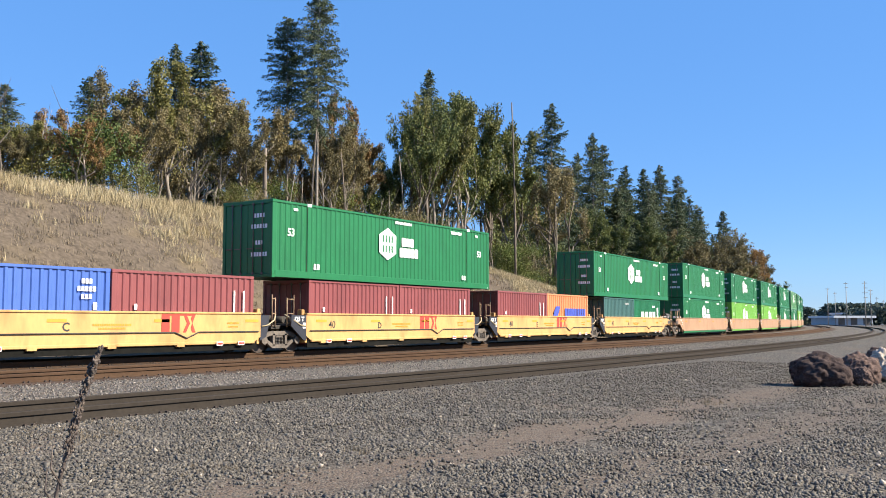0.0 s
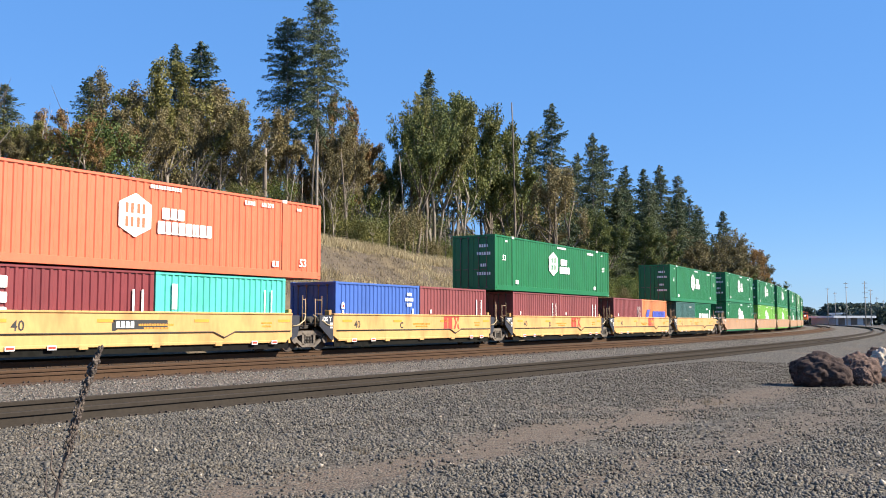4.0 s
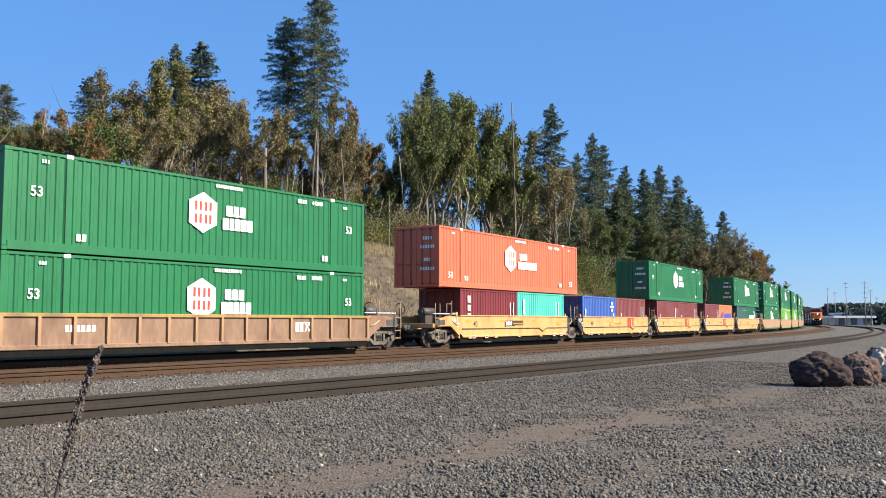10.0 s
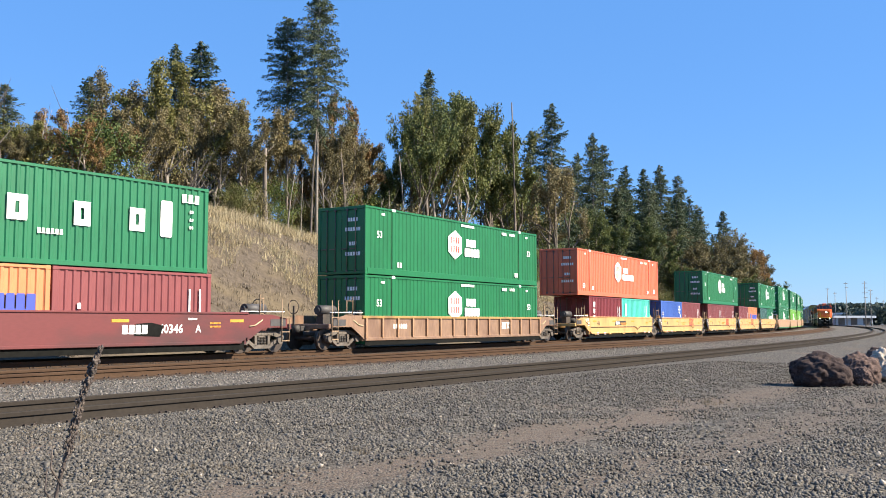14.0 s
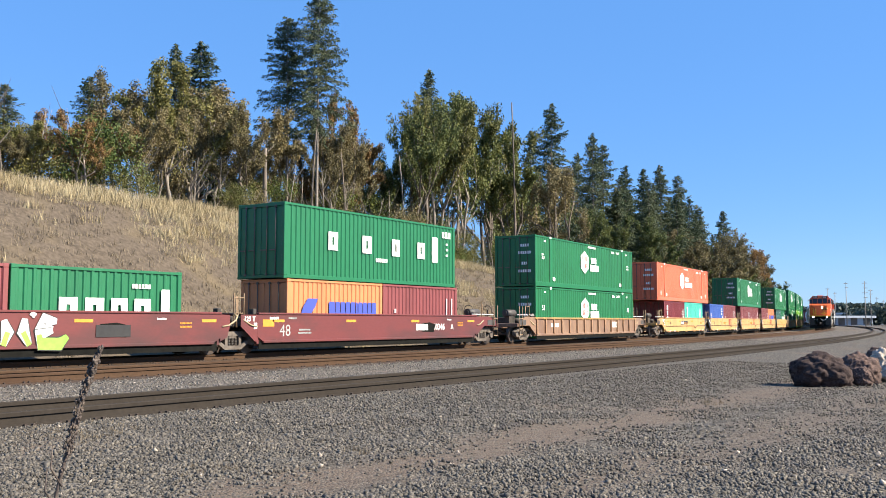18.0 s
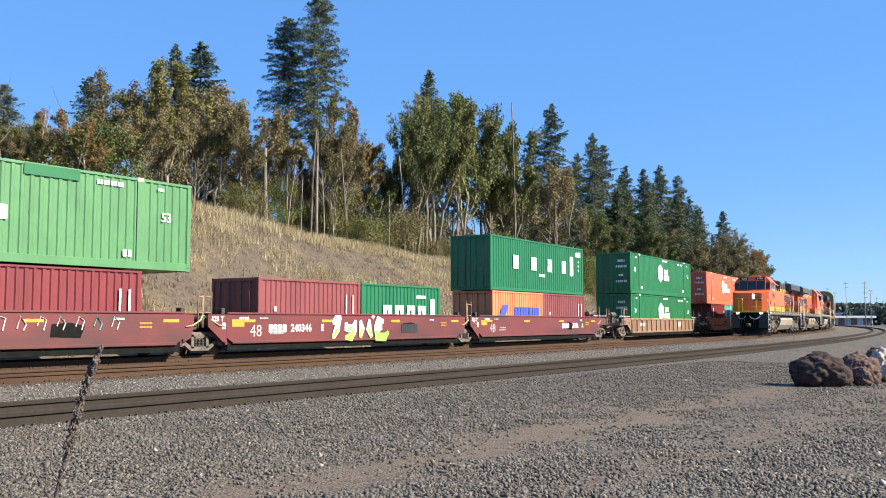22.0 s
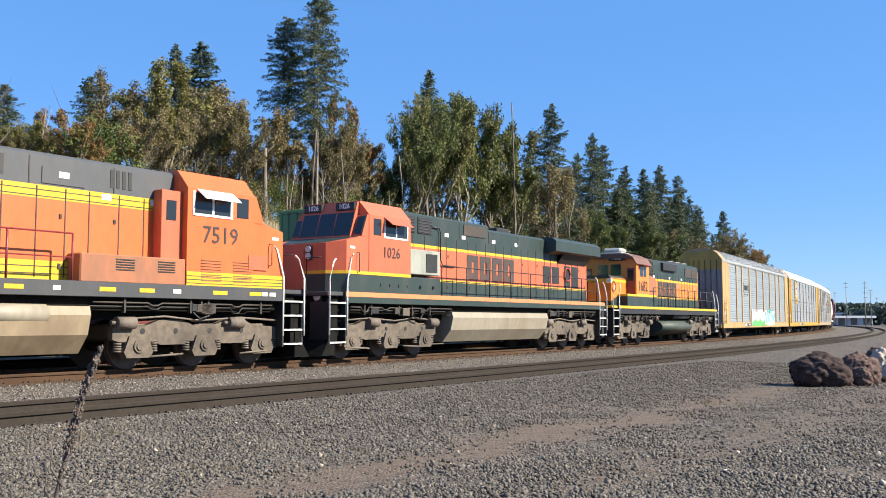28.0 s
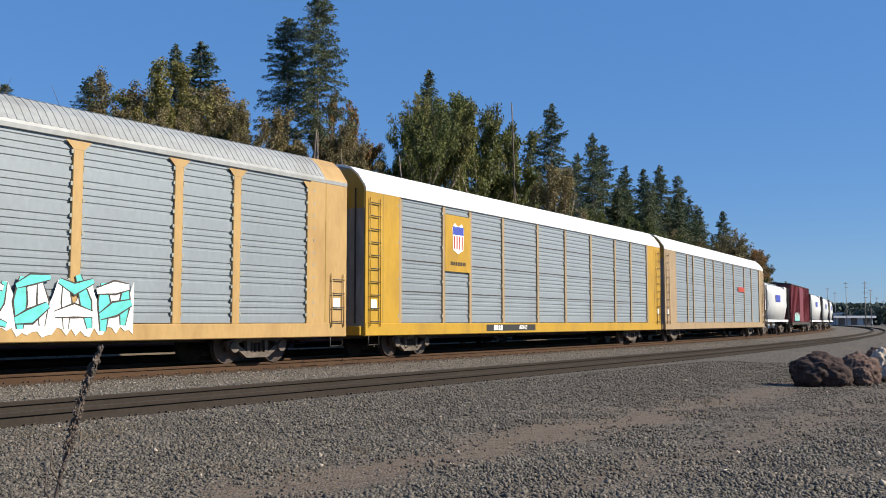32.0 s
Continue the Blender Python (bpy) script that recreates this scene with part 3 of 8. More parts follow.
        if paintm is M_GREEN2:
            for px, pz, w, h in ((2.9, H * 0.93, 0.9, 0.16), (-4.7, 0.42, 0.8, 0.14), (-3.7, 0.40, 0.3, 0.12), (-1.6, 0.5, 0.16, 0.3)):
                mark("paint_patch", Shape().box(-w, w, -0.003, 0, -h, h), M_GREEN, px, pz)
        # door markings
        for dz, n in ((H * 0.8, 4), (H * 0.66, 6), (H * 0.45, 3), (H * 0.3, 6)):
            ob = part("door_marking", cached(("dm", n), lambda: blocks([0.1] * n, 0.16, 0.04).mesh("door_marking")), M_LETTER, c)
            ob.matrix_local = Matrix.Translation((-L / 2 + 0.026, -0.6, dz)) @ Matrix.Rotation(-math.pi / 2, 4, "Z")
    elif kind == "uasc40":
        for i, (w, px) in enumerate(((0.62, -3.2), (0.66, -0.95), (0.6, 1.15), (0.62, 3.15))):
            mark("wordmark", cached(("u", w), lambda: letter_slab(w * 0.95, 0.74, 0.2).mesh("wordmark")), M_LETTER, px, H * 0.55)
        mark("wordmark_bar", cached(("ub",), lambda: blocks([0.48], 1.2, 0).mesh("wordmark_bar")), M_LETTER, 4.3, H * 0.59)
        code(0.1, H * 0.34, 6, 0.16)
        code(5.3, H * 0.85, 3, 0.3)
        for k in range(3):
            code(5.35, H * (0.7 - 0.09 * k), 2, 0.1)
    elif kind == "uasc20":
        mark("wordmark", cached(("u2",), lambda: slab_row((0.62, 0.66, 0.6, 0.62), 0.76, 0.26).mesh("wordmark")), M_LETTER, 0.13, H * 0.50)
        mark("wordmark_bar", cached(("ub2",), lambda: blocks([0.34], 1.4, 0).mesh("wordmark_bar")), M_LETTER, 2.36, H * 0.50)
        code(1.4, H * 0.8, 6, 0.14)
    elif kind == "tex":
        for k, hh in enumerate((0.34, 0.30, 0.34)):
            mark("wordmark", cached(("tex", hh), lambda: blocks([0.3], hh, 0).mesh("wordmark")), M_LETTER, -L / 2 + 0.85, H * 0.8 - k * 0.44)
        for k in range(2):
            mark("code_mark", cached(("vb",), lambda: Shape().box(-0.04, 0.04, -0.004, 0, -0.55, 0.55).mesh("code_mark")), M_LETTER, L / 2 - 0.45 - 0.35 * k, H * 0.55)
    elif kind == "hl":
        mark("emblem", cached(("hle",), lambda: Shape().prism([(-0.5, -0.3), (0.1, -0.3), (0.35, 0), (0.5, 0.3), (-0.1, 0.3), (-0.35, 0)], "y", -0.004, 0).mesh("emblem")), M_BLUELETTER, -1.75, H * 0.60)
        mark("wordmark", cached(("hlw",), lambda: blocks([0.36, 0.28, 0.28, 0.28, 0.28, 0.12, 0.28, 0.26, 0.26, 0.28], 0.5, 0.05).mesh("wordmark")), M_BLUELETTER, 1.0, H * 0.58)
    elif kind == "red20":
        for k in range(2):
            mark("code_mark", cached(("vb2",), lambda: Shape().box(-0.035, 0.035, -0.004, 0, -0.75, 0.75).mesh("code_mark")), M_LETTER, L / 2 - 0.5 - 0.45 * k, H * 0.5)
        code(-L / 2 + 0.9, H * 0.55, 1, 0.18)
    elif kind == "blue20":
        for k in range(3):
            code(2.2, H * (0.84 - 0.09 * k), (3, 5, 3)[k], 0.15)
        code(2.5, H * 0.55, 1, 0.22)
        mark("warning_label", cached(("wlab",), lambda: Shape().prism([(-0.1, -0.14), (0.1, -0.14), (0.1, 0.05), (0, 0.16), (-0.1, 0.05)], "y", -0.004, 0).mesh("warning_label")), M_LETTER, -2.55, 1.62)
        mark("warning_symbol", cached(("wsym",), lambda: Shape().box(-0.05, 0.05, -0.007, -0.004, -0.08, 0.03).mesh("warning_symbol")), M_REDLETTER, -2.55, 1.62)
        code(-2.55, 1.36, 1, 0.13)
    elif kind == "teal20":
        mark("label_strip", cached(("lstr",), lambda: Shape().box(-0.11, 0.11, -0.004, 0, -0.42, 0.42).mesh("label_strip")), M_LETTER, -2.25, 1.78)
        for k in range(2):
            mark("code_strip", cached(("cstr",), lambda: Shape().box(-0.03, 0.03, -0.004, 0, -0.55, 0.55).mesh("code_strip")), M_LETTER, L / 2 - 0.75 - 0.35 * k, H * 0.6)
    elif kind == "plain":
        code(L / 2 - 1.6, H * 0.85, 7, 0.13, M_DIMLETTER)
    return c


# ---------------------------------------------------------------- bogies and well cars
def bogie_shapes():
    """Three-piece freight bogie about its centre: wheels, axles, side frames, bolster, springs."""
    out = {}
    wheel = Shape()
    for y in (-0.755, 0.755):
        wheel.cyl("y", (0, y, 0.46), 0.46, 0.06, 24).cyl("y", (0, y + (0.045 if y < 0 else -0.045), 0.46), 0.49, 0.02, 24)
        wheel.cyl("y", (0, y * 1.09, 0.46), 0.16, 0.02, 12)
    wheel.cyl("y", (0, 0, 0.46), 0.08, 0.95, 10)
    out["wheelset"] = wheel.mesh("wheelset")
    for sgn in (-1, 1):
        sf = Shape()
        y0, y1 = sgn * 0.93, sgn * 1.08
        prof = [(-1.12, 0.40), (-0.98, 0.34), (-0.72, 0.34), (-0.42, 0.18), (0.42, 0.18), (0.72, 0.34), (0.98, 0.34), (1.12, 0.40), (1.12, 0.60), (0.80, 0.66), (0.46, 0.78), (-0.46, 0.78), (-0.80, 0.66), (-1.12, 0.60)]
        lo, hi = min(y0, y1), max(y0, y1)
        # frame drawn as top chord, bottom chord and columns, so that the windows stay open
        sf.prism([(-1.12, 0.48), (-0.46, 0.64), (0.46, 0.64), (1.12, 0.48), (1.12, 0.62), (0.46, 0.80), (-0.46, 0.80), (-1.12, 0.62)], "y", lo, hi)
        sf.prism([(-1.02, 0.36), (-0.70, 0.36), (-0.40, 0.16), (0.40, 0.16), (0.70, 0.36), (1.02, 0.36), (1.02, 0.48), (0.66, 0.48), (0.36, 0.30), (-0.36, 0.30), (-0.66, 0.48), (-1.02, 0.48)], "y", lo, hi)
        for x in (-0.33, 0.33):
            sf.box(x - 0.06, x + 0.06, lo, hi, 0.25, 0.7)
        for x in (-0.89, 0.89):
            sf.cyl("y", (x, sgn * 1.08, 0.46), 0.15, 0.07, 12)
            sf.box(x - 0.15, x + 0.15, lo, hi, 0.42, 0.58)
        out["side_frame" + str(sgn)] = sf.mesh("side_frame")
        sp = Shape()
        for x in (-0.16, 0.0, 0.16):
            for k in range(5):
                sp.cyl("z", (x, sgn * 1.0, 0.32 + k * 0.055), 0.075, 0.016, 10)
            sp.cyl("z", (x, sgn * 1.0, 0.43), 0.055, 0.13, 8)
        sp.box(-0.24, 0.24, sgn * 0.95, sgn * 1.05, 0.29, 0.31)
        out["spring_nest" + str(sgn)] = sp.mesh("spring_nest")
    out["bolster"] = Shape().box(-0.2, 0.2, -1.06, 1.06, 0.55, 0.74, 0.03).mesh("bolster")
    return out


BOGIE = bogie_shapes()


def bogie(parent, x, tag=M_TRUCK):
    b = new("bogie")
    b.parent = parent
    b.matrix_local = Matrix.Translation((x, 0, 0))
    for e in (-0.89, 0.89):
        part("wheelset", BOGIE["wheelset"], M_WHEEL, b, m=Matrix.Translation((e, 0, 0)))
    for sgn in (-1, 1):
        part("side_frame", BOGIE["side_frame" + str(sgn)], tag, b)
        part("spring_nest", BOGIE["spring_nest" + str(sgn)], M_STEEL, b)
    part("bolster", BOGIE["bolster"], tag, b)
    return b


def well_car(label, paintm, half, pitch_half, style, left_end=False, right_end=False, left_bogie=True, right_bogie=False, marks=(), plate_m=None):
    """One unit of a well car. half: half the length of the side walls; the bogie centres lie pitch_half from the middle."""
    c = thing("well_car", label, "well car", "units of the stack train")
    top, bot, hw = (1.43, 0.34, 1.42) if style != "ribbed" else (1.36, 0.34, 1.42)
    key = (paintm.name, half, style)

    def mk(nm, fn, m=paintm, lab="", alias=None):
        me = cached((nm,) + key, lambda: fn().mesh(alias or nm))
        ob = part(alias or nm, me, m, c, lab)
        return ob

    for sgn in (-1, 1):
        y = sgn * (hw - 0.12)
        if style == "smooth":
            mk(f"side_wall{sgn}", lambda: Shape().prism([(-half, top), (half, top), (half, 0.60), (half - 0.35, 0.40), (-half + 0.35, 0.40), (-half, 0.60)], "y", y - 0.03, y + 0.03), alias="side_wall")
            mk(f"top_chord{sgn}", lambda: Shape().box(-half, half, y - 0.07, y + 0.07, top - 0.02, top + 0.05, 0.015), alias="top_chord")
            mk(f"side_sill{sgn}", lambda: Shape().box(-half + 0.3, half - 0.3, y - 0.05, y + 0.05, bot + 0.03, 0.47, 0.015), alias="side_sill")
            if paintm is M_WELLY:
              mk(f"brake_pipe{sgn}", lambda: Shape().tube([(-half + 0.2, sgn * (hw - 0.06), 0.80), (-1.0, sgn * (hw - 0.06), 0.80), (half * 0.38, sgn * (hw - 0.06), 0.80), (half * 0.46, sgn * (hw - 0.06), 0.60), (half * 0.54, sgn * (hw - 0.06), 0.80), (half - 0.1, sgn * (hw - 0.06), 0.80)], 0.022, 6), M_STEEL, alias="brake_pipe")
            for i in range(5 if paintm is M_WELLY else 0):
                px = -half + 1.0 + i * (2 * half - 2) / 4
                mk(f"sill_pad{sgn}{i}", lambda: Shape().box(px - 0.16, px + 0.16, y - 0.06, y + 0.08, bot - 0.03, bot + 0.1, 0.01), alias="sill_pad")
        else:
            mk(f"side_wall{sgn}", lambda: Shape().box(-half, half, y - 0.015, y + 0.015, 0.42, top - 0.02), alias="side_wall")
            mk(f"top_chord{sgn}", lambda: Shape().box(-half - 0.1, half + 0.1, y - 0.08, y + 0.10, top - 0.08, top + 0.04, 0.02), M_WELLTOP, alias="top_chord")
            mk(f"side_sill{sgn}", lambda: Shape().box(-half + 0.1, half - 0.1, y - 0.08, y + 0.10, bot, bot + 0.14, 0.02), alias="side_sill")
            nrib = 15
            for i in range(nrib):
                px = -half + 0.15 + i * (2 * half - 0.3) / (nrib - 1)
                rib = cached(("rib", paintm.name, sgn), lambda: Shape().prism([(-0.05, 0.44), (0.05, 0.44), (0.05, top - 0.06), (-0.05, top - 0.06)], "y", min(y + sgn * 0.015, y + sgn * 0.10), max(y + sgn * 0.015, y + sgn * 0.10)).mesh("rib"))
                part("rib", rib, M_WELLT, c, m=Matrix.Translation((px, 0, 0)))
    for e in (-1, 1):
        mk(f"bulkhead{e}", lambda: Shape().box(e * half, e * (half - 0.12), -hw + 0.15, hw - 0.15, bot, 1.2, 0.01), alias="bulkhead")
        # sloping dark end plate with the deck over the bogie
        L2 = pitch_half - half
        dk = M_PLATE if style == "smooth" and paintm is M_WELLY else paintm
        for sgn in (-1, 1):
            y = sgn * (hw - 0.12)
            if e < 0:
                pl = [(-half - 0.85, 1.40), (-half - 0.85, 0.98), (-half - 0.14, 0.44), (-half + 0.02, 0.42), (-half + 0.02, 1.40)]
            else:
                pl = [(half - 0.02, 1.40), (half - 0.02, 0.46), (half + 0.30, 0.60), (half + 0.42, 1.0), (half + 0.42, 1.38)]
            last = left_end if e < 0 else right_end
            if last:
                pl = [(e * (half - 0.02), 1.41), (e * (half - 0.02), 0.45), (e * (half + 0.8), 0.93), (e * (half + 2.0), 0.93), (e * (half + 2.0), 1.26), (e * (half + 1.2), 1.41)]
            part("end_plate", Shape().prism(pl, "y", y - 0.025, y + 0.025), dk if not last else paintm, c)
        mk(f"end_deck{e}", lambda: Shape().box(e * half, e * (half + L2 * 0.96), -0.55, 0.55, 0.86, 1.02, 0.02).box(e * half, e * (half + 0.6), -hw + 0.15, hw - 0.15, 0.98, 1.08, 0.02), M_STEEL, alias="end_deck")
        mk(f"air_line{e}", lambda: Shape().tube([(e * (half + 1.0), -1.1, 1.42), (e * (half + 0.7), -1.32, 1.2), (e * (half + 0.35), -1.34, 1.02), (e * (half + 0.05), -1.34, 0.98)], 0.028, 6), M_ROPE, alias="air_line")
        mk(f"container_guide{e}", lambda: Shape().box(e * (half - 0.05), e * (half + 0.12), -1.2, -0.95, 1.4, 1.62, 0.02), M_WELLY if paintm is M_WELLY else M_STEEL, alias="container_guide")
        mk(f"grab_rail{e}", lambda: Shape().tube([(e * (half + 0.65), -1.25, 0.95), (e * (half + 0.65), -1.25, 2.15), (e * (half + 0.65), -1.25, 2.16)], 0.025, 6).tube([(e * (half + 0.92), -1.15, 0.95), (e * (half + 0.92), -1.15, 2.05)], 0.025, 6).tube([(e * (half + 0.65), -1.25, 1.45), (e * (half + 0.92), -1.15, 1.45)], 0.02, 6).tube([(e * (half + 0.65), -1.25, 2.0), (e * (half + 0.92), -1.15, 2.0)], 0.02, 6), M_TANRUST, alias="grab_rail")
        mk(f"brake_gear{e}", lambda: Shape().cyl("y", (e * (half + 0.35), -0.2, 1.22), 0.14, 0.3, 12).box(e * (half + 0.2), e * (half + 0.55), 0.25, 0.8, 1.08, 1.4, 0.03).cyl("x", (e * (half + 0.25), -0.8, 1.2), 0.09, 0.2, 10), M_STEEL, alias="brake_gear")
    for sgn in (-1, 1):
        # added black strip that paints in the deep shade below the car
        mk(f"floor_beam{sgn}", lambda: Shape().box(-half + 0.12, half - 0.12, sgn * (1.225 if style == "smooth" else 1.305), sgn * (1.262 if style == "smooth" else 1.33), 0.15, 0.43), M_UNDER, alias="floor_beam")
    mk("well_floor", lambda: Shape().box(-half + 0.1, half - 0.1, -hw + 0.2, hw - 0.2, 0.16, 0.2), M_STEEL)
    if left_bogie:
        bogie(c, -pitch_half)
    if right_bogie:
        bogie(c, pitch_half)
    for e, on in ((-1, left_end), (1, right_end)):
        if on:
            x0 = pitch_half
            part("end_platform", Shape().box(e * (x0 - 0.6), e * (x0 + 1.25), -0.35, 0.35, 0.78, 1.02, 0.03).box(e * (x0 + 1.05), e * (x0 + 1.25), -1.35, 1.35, 0.86, 1.06, 0.02).box(e * (x0 - 0.3), e * (x0 + 1.2), -1.3, -0.9, 0.98, 1.03), paintm, c)
            part("coupler", Shape().box(e * (x0 + 1.2), e * (x0 + 1.75), -0.12, 0.12, 0.76, 0.98, 0.03).cyl("z", (e * (x0 + 1.68), 0, 0.86), 0.15, 0.14, 10), M_STEEL, c)
            part("ladder", Shape().tube([(e * (x0 + 1.1), -1.38, 0.4), (e * (x0 + 1.1), -1.38, 2.0)], 0.02, 6).tube([(e * (x0 + 0.7), -1.38, 0.4), (e * (x0 + 0.7), -1.38, 2.0)], 0.02, 6).box(e * (x0 + 0.7), e * (x0 + 1.1), -1.4, -1.36, 0.42, 0.46).box(e * (x0 + 0.7), e * (x0 + 1.1), -1.4, -1.36, 0.75, 0.79).box(e * (x0 + 0.7), e * (x0 + 1.1), -1.4, -1.36, 1.3, 1.34), M_TANRUST, c)
            part("end_reservoir", Shape().cyl("x", (e * (x0 + 0.25), -0.35, 1.62), 0.2, 0.5, 16).cyl("x", (e * (x0 + 0.25), -0.35, 1.62), 0.12, 0.58, 12), M_LDARK, c)
            part("reservoir_stand", Shape().box(e * (x0 - 0.1), e * (x0 + 0.6), -0.5, -0.2, 1.02, 1.45), M_STEEL, c)
            part("deck_rail", Shape().tube([(e * (x0 - 1.2), -1.2, 1.52), (e * (x0 + 1.0), -1.2, 1.52)], 0.025, 6), M_REFLECT, c)
            part("data_panel", Shape().box(e * (x0 + 0.15), e * (x0 + 0.95), -(hw - 0.12) - 0.032, -(hw - 0.12) - 0.026, 0.98, 1.24), M_LDARK, c)
            part("brake_wheel", Shape().tube([(e * (x0 + 1.28), 0.5 + 0.28 * math.cos(a), 1.75 + 0.28 * math.sin(a)) for a in [i * math.pi / 8 for i in range(17)]], 0.02, 6).box(e * (x0 + 1.2), e * (x0 + 1.28), 0.46, 0.54, 1.0, 1.8), M_STEEL, c)
    if style == "smooth":
        part("load_code", cached(("125t",), lambda: text_mesh("125 T", 0.24, 0.006)), M_LETTER, c, m=Matrix.Translation((-half - 0.42, -(hw - 0.12) - 0.03, 1.24)))
        part("reflector_label", cached(("rlab",), lambda: Shape().box(-0.08, 0.08, -0.004, 0, -0.11, 0.11).mesh("reflector_label")), M_REFLECT, c, m=Matrix.Translation((-half - 0.12, -(hw - 0.12) - 0.026, 1.0)))
    yy = -(hw - 0.12) - (0.036 if style == "smooth" else 0.02)
    for nm, shp, m, px, pz in marks:
        part(nm, shp, m, c, m=Matrix.Translation((px, yy, pz)))
    if style == "smooth":
        for px in (-half + 1.3, -half + 2.6, half - 2.0, half - 1.0) if paintm is M_WELLY else ():
            part("reflector", cached(("refl",), lambda: Shape().box(-0.15, 0.15, -0.02, 0.0, -0.07, 0.07, 0.01).mesh("reflector")), M_REFLECT, c, m=Matrix.Translation((px, yy - 0.045, bot + 0.05)))
            part("reflector_lens", cached(("refl2",), lambda: Shape().box(-0.12, 0.12, -0.004, 0.0, -0.035, 0.035).mesh("reflector_lens")), M_REDLETTER, c, m=Matrix.Translation((px, yy - 0.065, bot + 0.05)))
        for px in (-half * 0.86, -half * 0.3, half * 0.3, half * 0.93):
            part("warning_patch", cached(("wpatch",), lambda: Shape().box(-0.32, 0.32, -0.003, 0, -0.05, 0.05).mesh("warning_patch")), M_TANLABEL, c, m=Matrix.Translation((px, yy, 1.18)))
    return c


M_LDARK = mat("sooty_grey_steel", (0.065, 0.059, 0.057), rough=0.6, grain=0.2, stain=0.3)
M_PLATE = mat("dark_blue_grey_plate", (0.022, 0.024, 0.035), rough=0.55, grain=0.2, stain=0.25)
M_TANRUST = mat("tan_rusty_handrail", (0.261, 0.174, 0.104), rough=0.75, grain=0.2)


def ttx_word(h, m):
    """A large company wordmark as three plain blocks with a chevron."""
    sh = Shape()
    for x in (-0.95, -0.25):
        sh.box(x - 0.28, x + 0.28, -0.003, 0, -0.5, 0.5)
    sh.box(-1.2, 1.0, -0.002, 0, 0.40, 0.48)
    sh.prism([(0.28, 0.5), (0.55, 0.0), (0.28, -0.5), (0.5, -0.5), (0.78, 0.0), (0.5, 0.5)], "y", -0.003, 0)
    sh.prism([(0.95, 0.0), (1.2, -0.5), (0.95, -0.5), (0.84, -0.25)], "y", -0.003, 0)
    sh.prism([(0.84, 0.25), (0.95, 0.5), (1.2, 0.5), (0.95, 0.0)], "y", -0.003, 0)
    sh.v = [(x * h * 0.95, y, z * h) for x, y, z in sh.v]
    return sh


def bars(n, h, gap=0.3, w=0.62):
    return cached(("bars", n, h, gap, w), lambda: blocks([h * w] * n, h, h * gap).mesh("small_print"))


def yellow_marks(unit, big_x, number=False):
    out = [("unit_letter", cached(("ul", unit), lambda: text_mesh(unit, 0.36, 0.01)), M_BLACKLETTER, -1.6, 0.98),
           ("size_number", cached(("40",), lambda: text_mesh("40", 0.42, 0.005)), M_BLACKLETTER, -4.8, 1.02),
           ("small_print", bars(22, 0.07), M_TANLABEL, 0.0, 1.05),
           ("small_print", bars(18, 0.06), M_TANLABEL, 0.0, 0.94),
           ("small_print", bars(10, 0.06), M_TANLABEL, 5.0, 1.1),
           ("small_print", bars(9, 0.06), M_TANLABEL, 5.0, 0.98)]
    if not number:
        out.append(("company_wordmark", cached(("ttx",), lambda: ttx_word(0.62, 0).mesh("company_wordmark")), M_REDLETTER, big_x, 1.1))
    return out


# units of the stack train: centre s at the reference time
def add_unit(car, s, half, loads):
    moves(car, "A", s, half)
    for ob, dx, z in loads:
        moves(ob, "A", s, half, Matrix.Translation((dx, 0, z)))


def c20(label, m, kind="plain"):
    return container(label, m, 6.058, 2.591, kind=kind)


def hub53(label, m, marks="", H=2.94, number=""):
    return container(label, m, 16.15, H, W=2.59, kind="hub", marks=marks, number=number)


Z1, Z2 = 0.20, 2.80       # floor of the lower load, of the upper load on an 8.5 ft box
GREEN_LBL = "dark green 53-foot container with hexagon emblem"
PY = 7.55                 # bogie spacing of the yellow units, halved
half_y = 6.35
boards = [("number_board", cached(("nb",), lambda: Shape().box(-1.05, 1.05, -0.003, 0, -0.15, 0.15).mesh("number_board")), M_BLACKLETTER, -0.6, 1.06),
          ("car_number", cached(("n1",), lambda: text_mesh("760485", 0.27, 0.006)), M_LETTER, -0.15, 1.06),
          ("code_mark", cached(("c1",), lambda: blocks([0.13] * 4, 0.2, 0.05).mesh("code_mark")), M_LETTER, -1.2, 1.06)]


YL = "yellow articulated well car unit with dark end plates, loaded"
add_unit(well_car(YL, M_WELLY, half_y, PY, "smooth", right_end=True, right_bogie=True, marks=yellow_marks("A", 3, True)), 104.2, PY,
         [(c20("faded grey-green 20-foot container in a yellow well", M_GREYGREEN), -3.06, Z1), (c20("green 20-foot container with white lettering blocks", M_UGREEN, "uasc20"), 3.06, Z1), (hub53(GREEN_LBL, M_GREEN), 0, Z2)])
add_unit(well_car(YL, M_WELLY, half_y, PY, "smooth", marks=yellow_marks("E", 1.8)), 89.2, PY,
         [(c20("oxide red 20-foot container in a yellow well", M_RED, "red20"), -3.06, Z1), (c20("amber orange 20-foot container with blue emblem", M_AMBER, "hl"), 3.06, Z1)])
add_unit(well_car(YL, M_WELLY, half_y, PY, "smooth", marks=yellow_marks("D", 2.2)), 74.15, PY,
         [(c20("oxide red 20-foot container in a yellow well", M_RED, "red20"), -3.06, Z1), (c20("oxide red 20-foot container in a yellow well", M_RED, "red20"), 3.06, Z1), (hub53(GREEN_LBL + " with white dashes below", M_GREEN, "dash"), -0.2, Z2)])
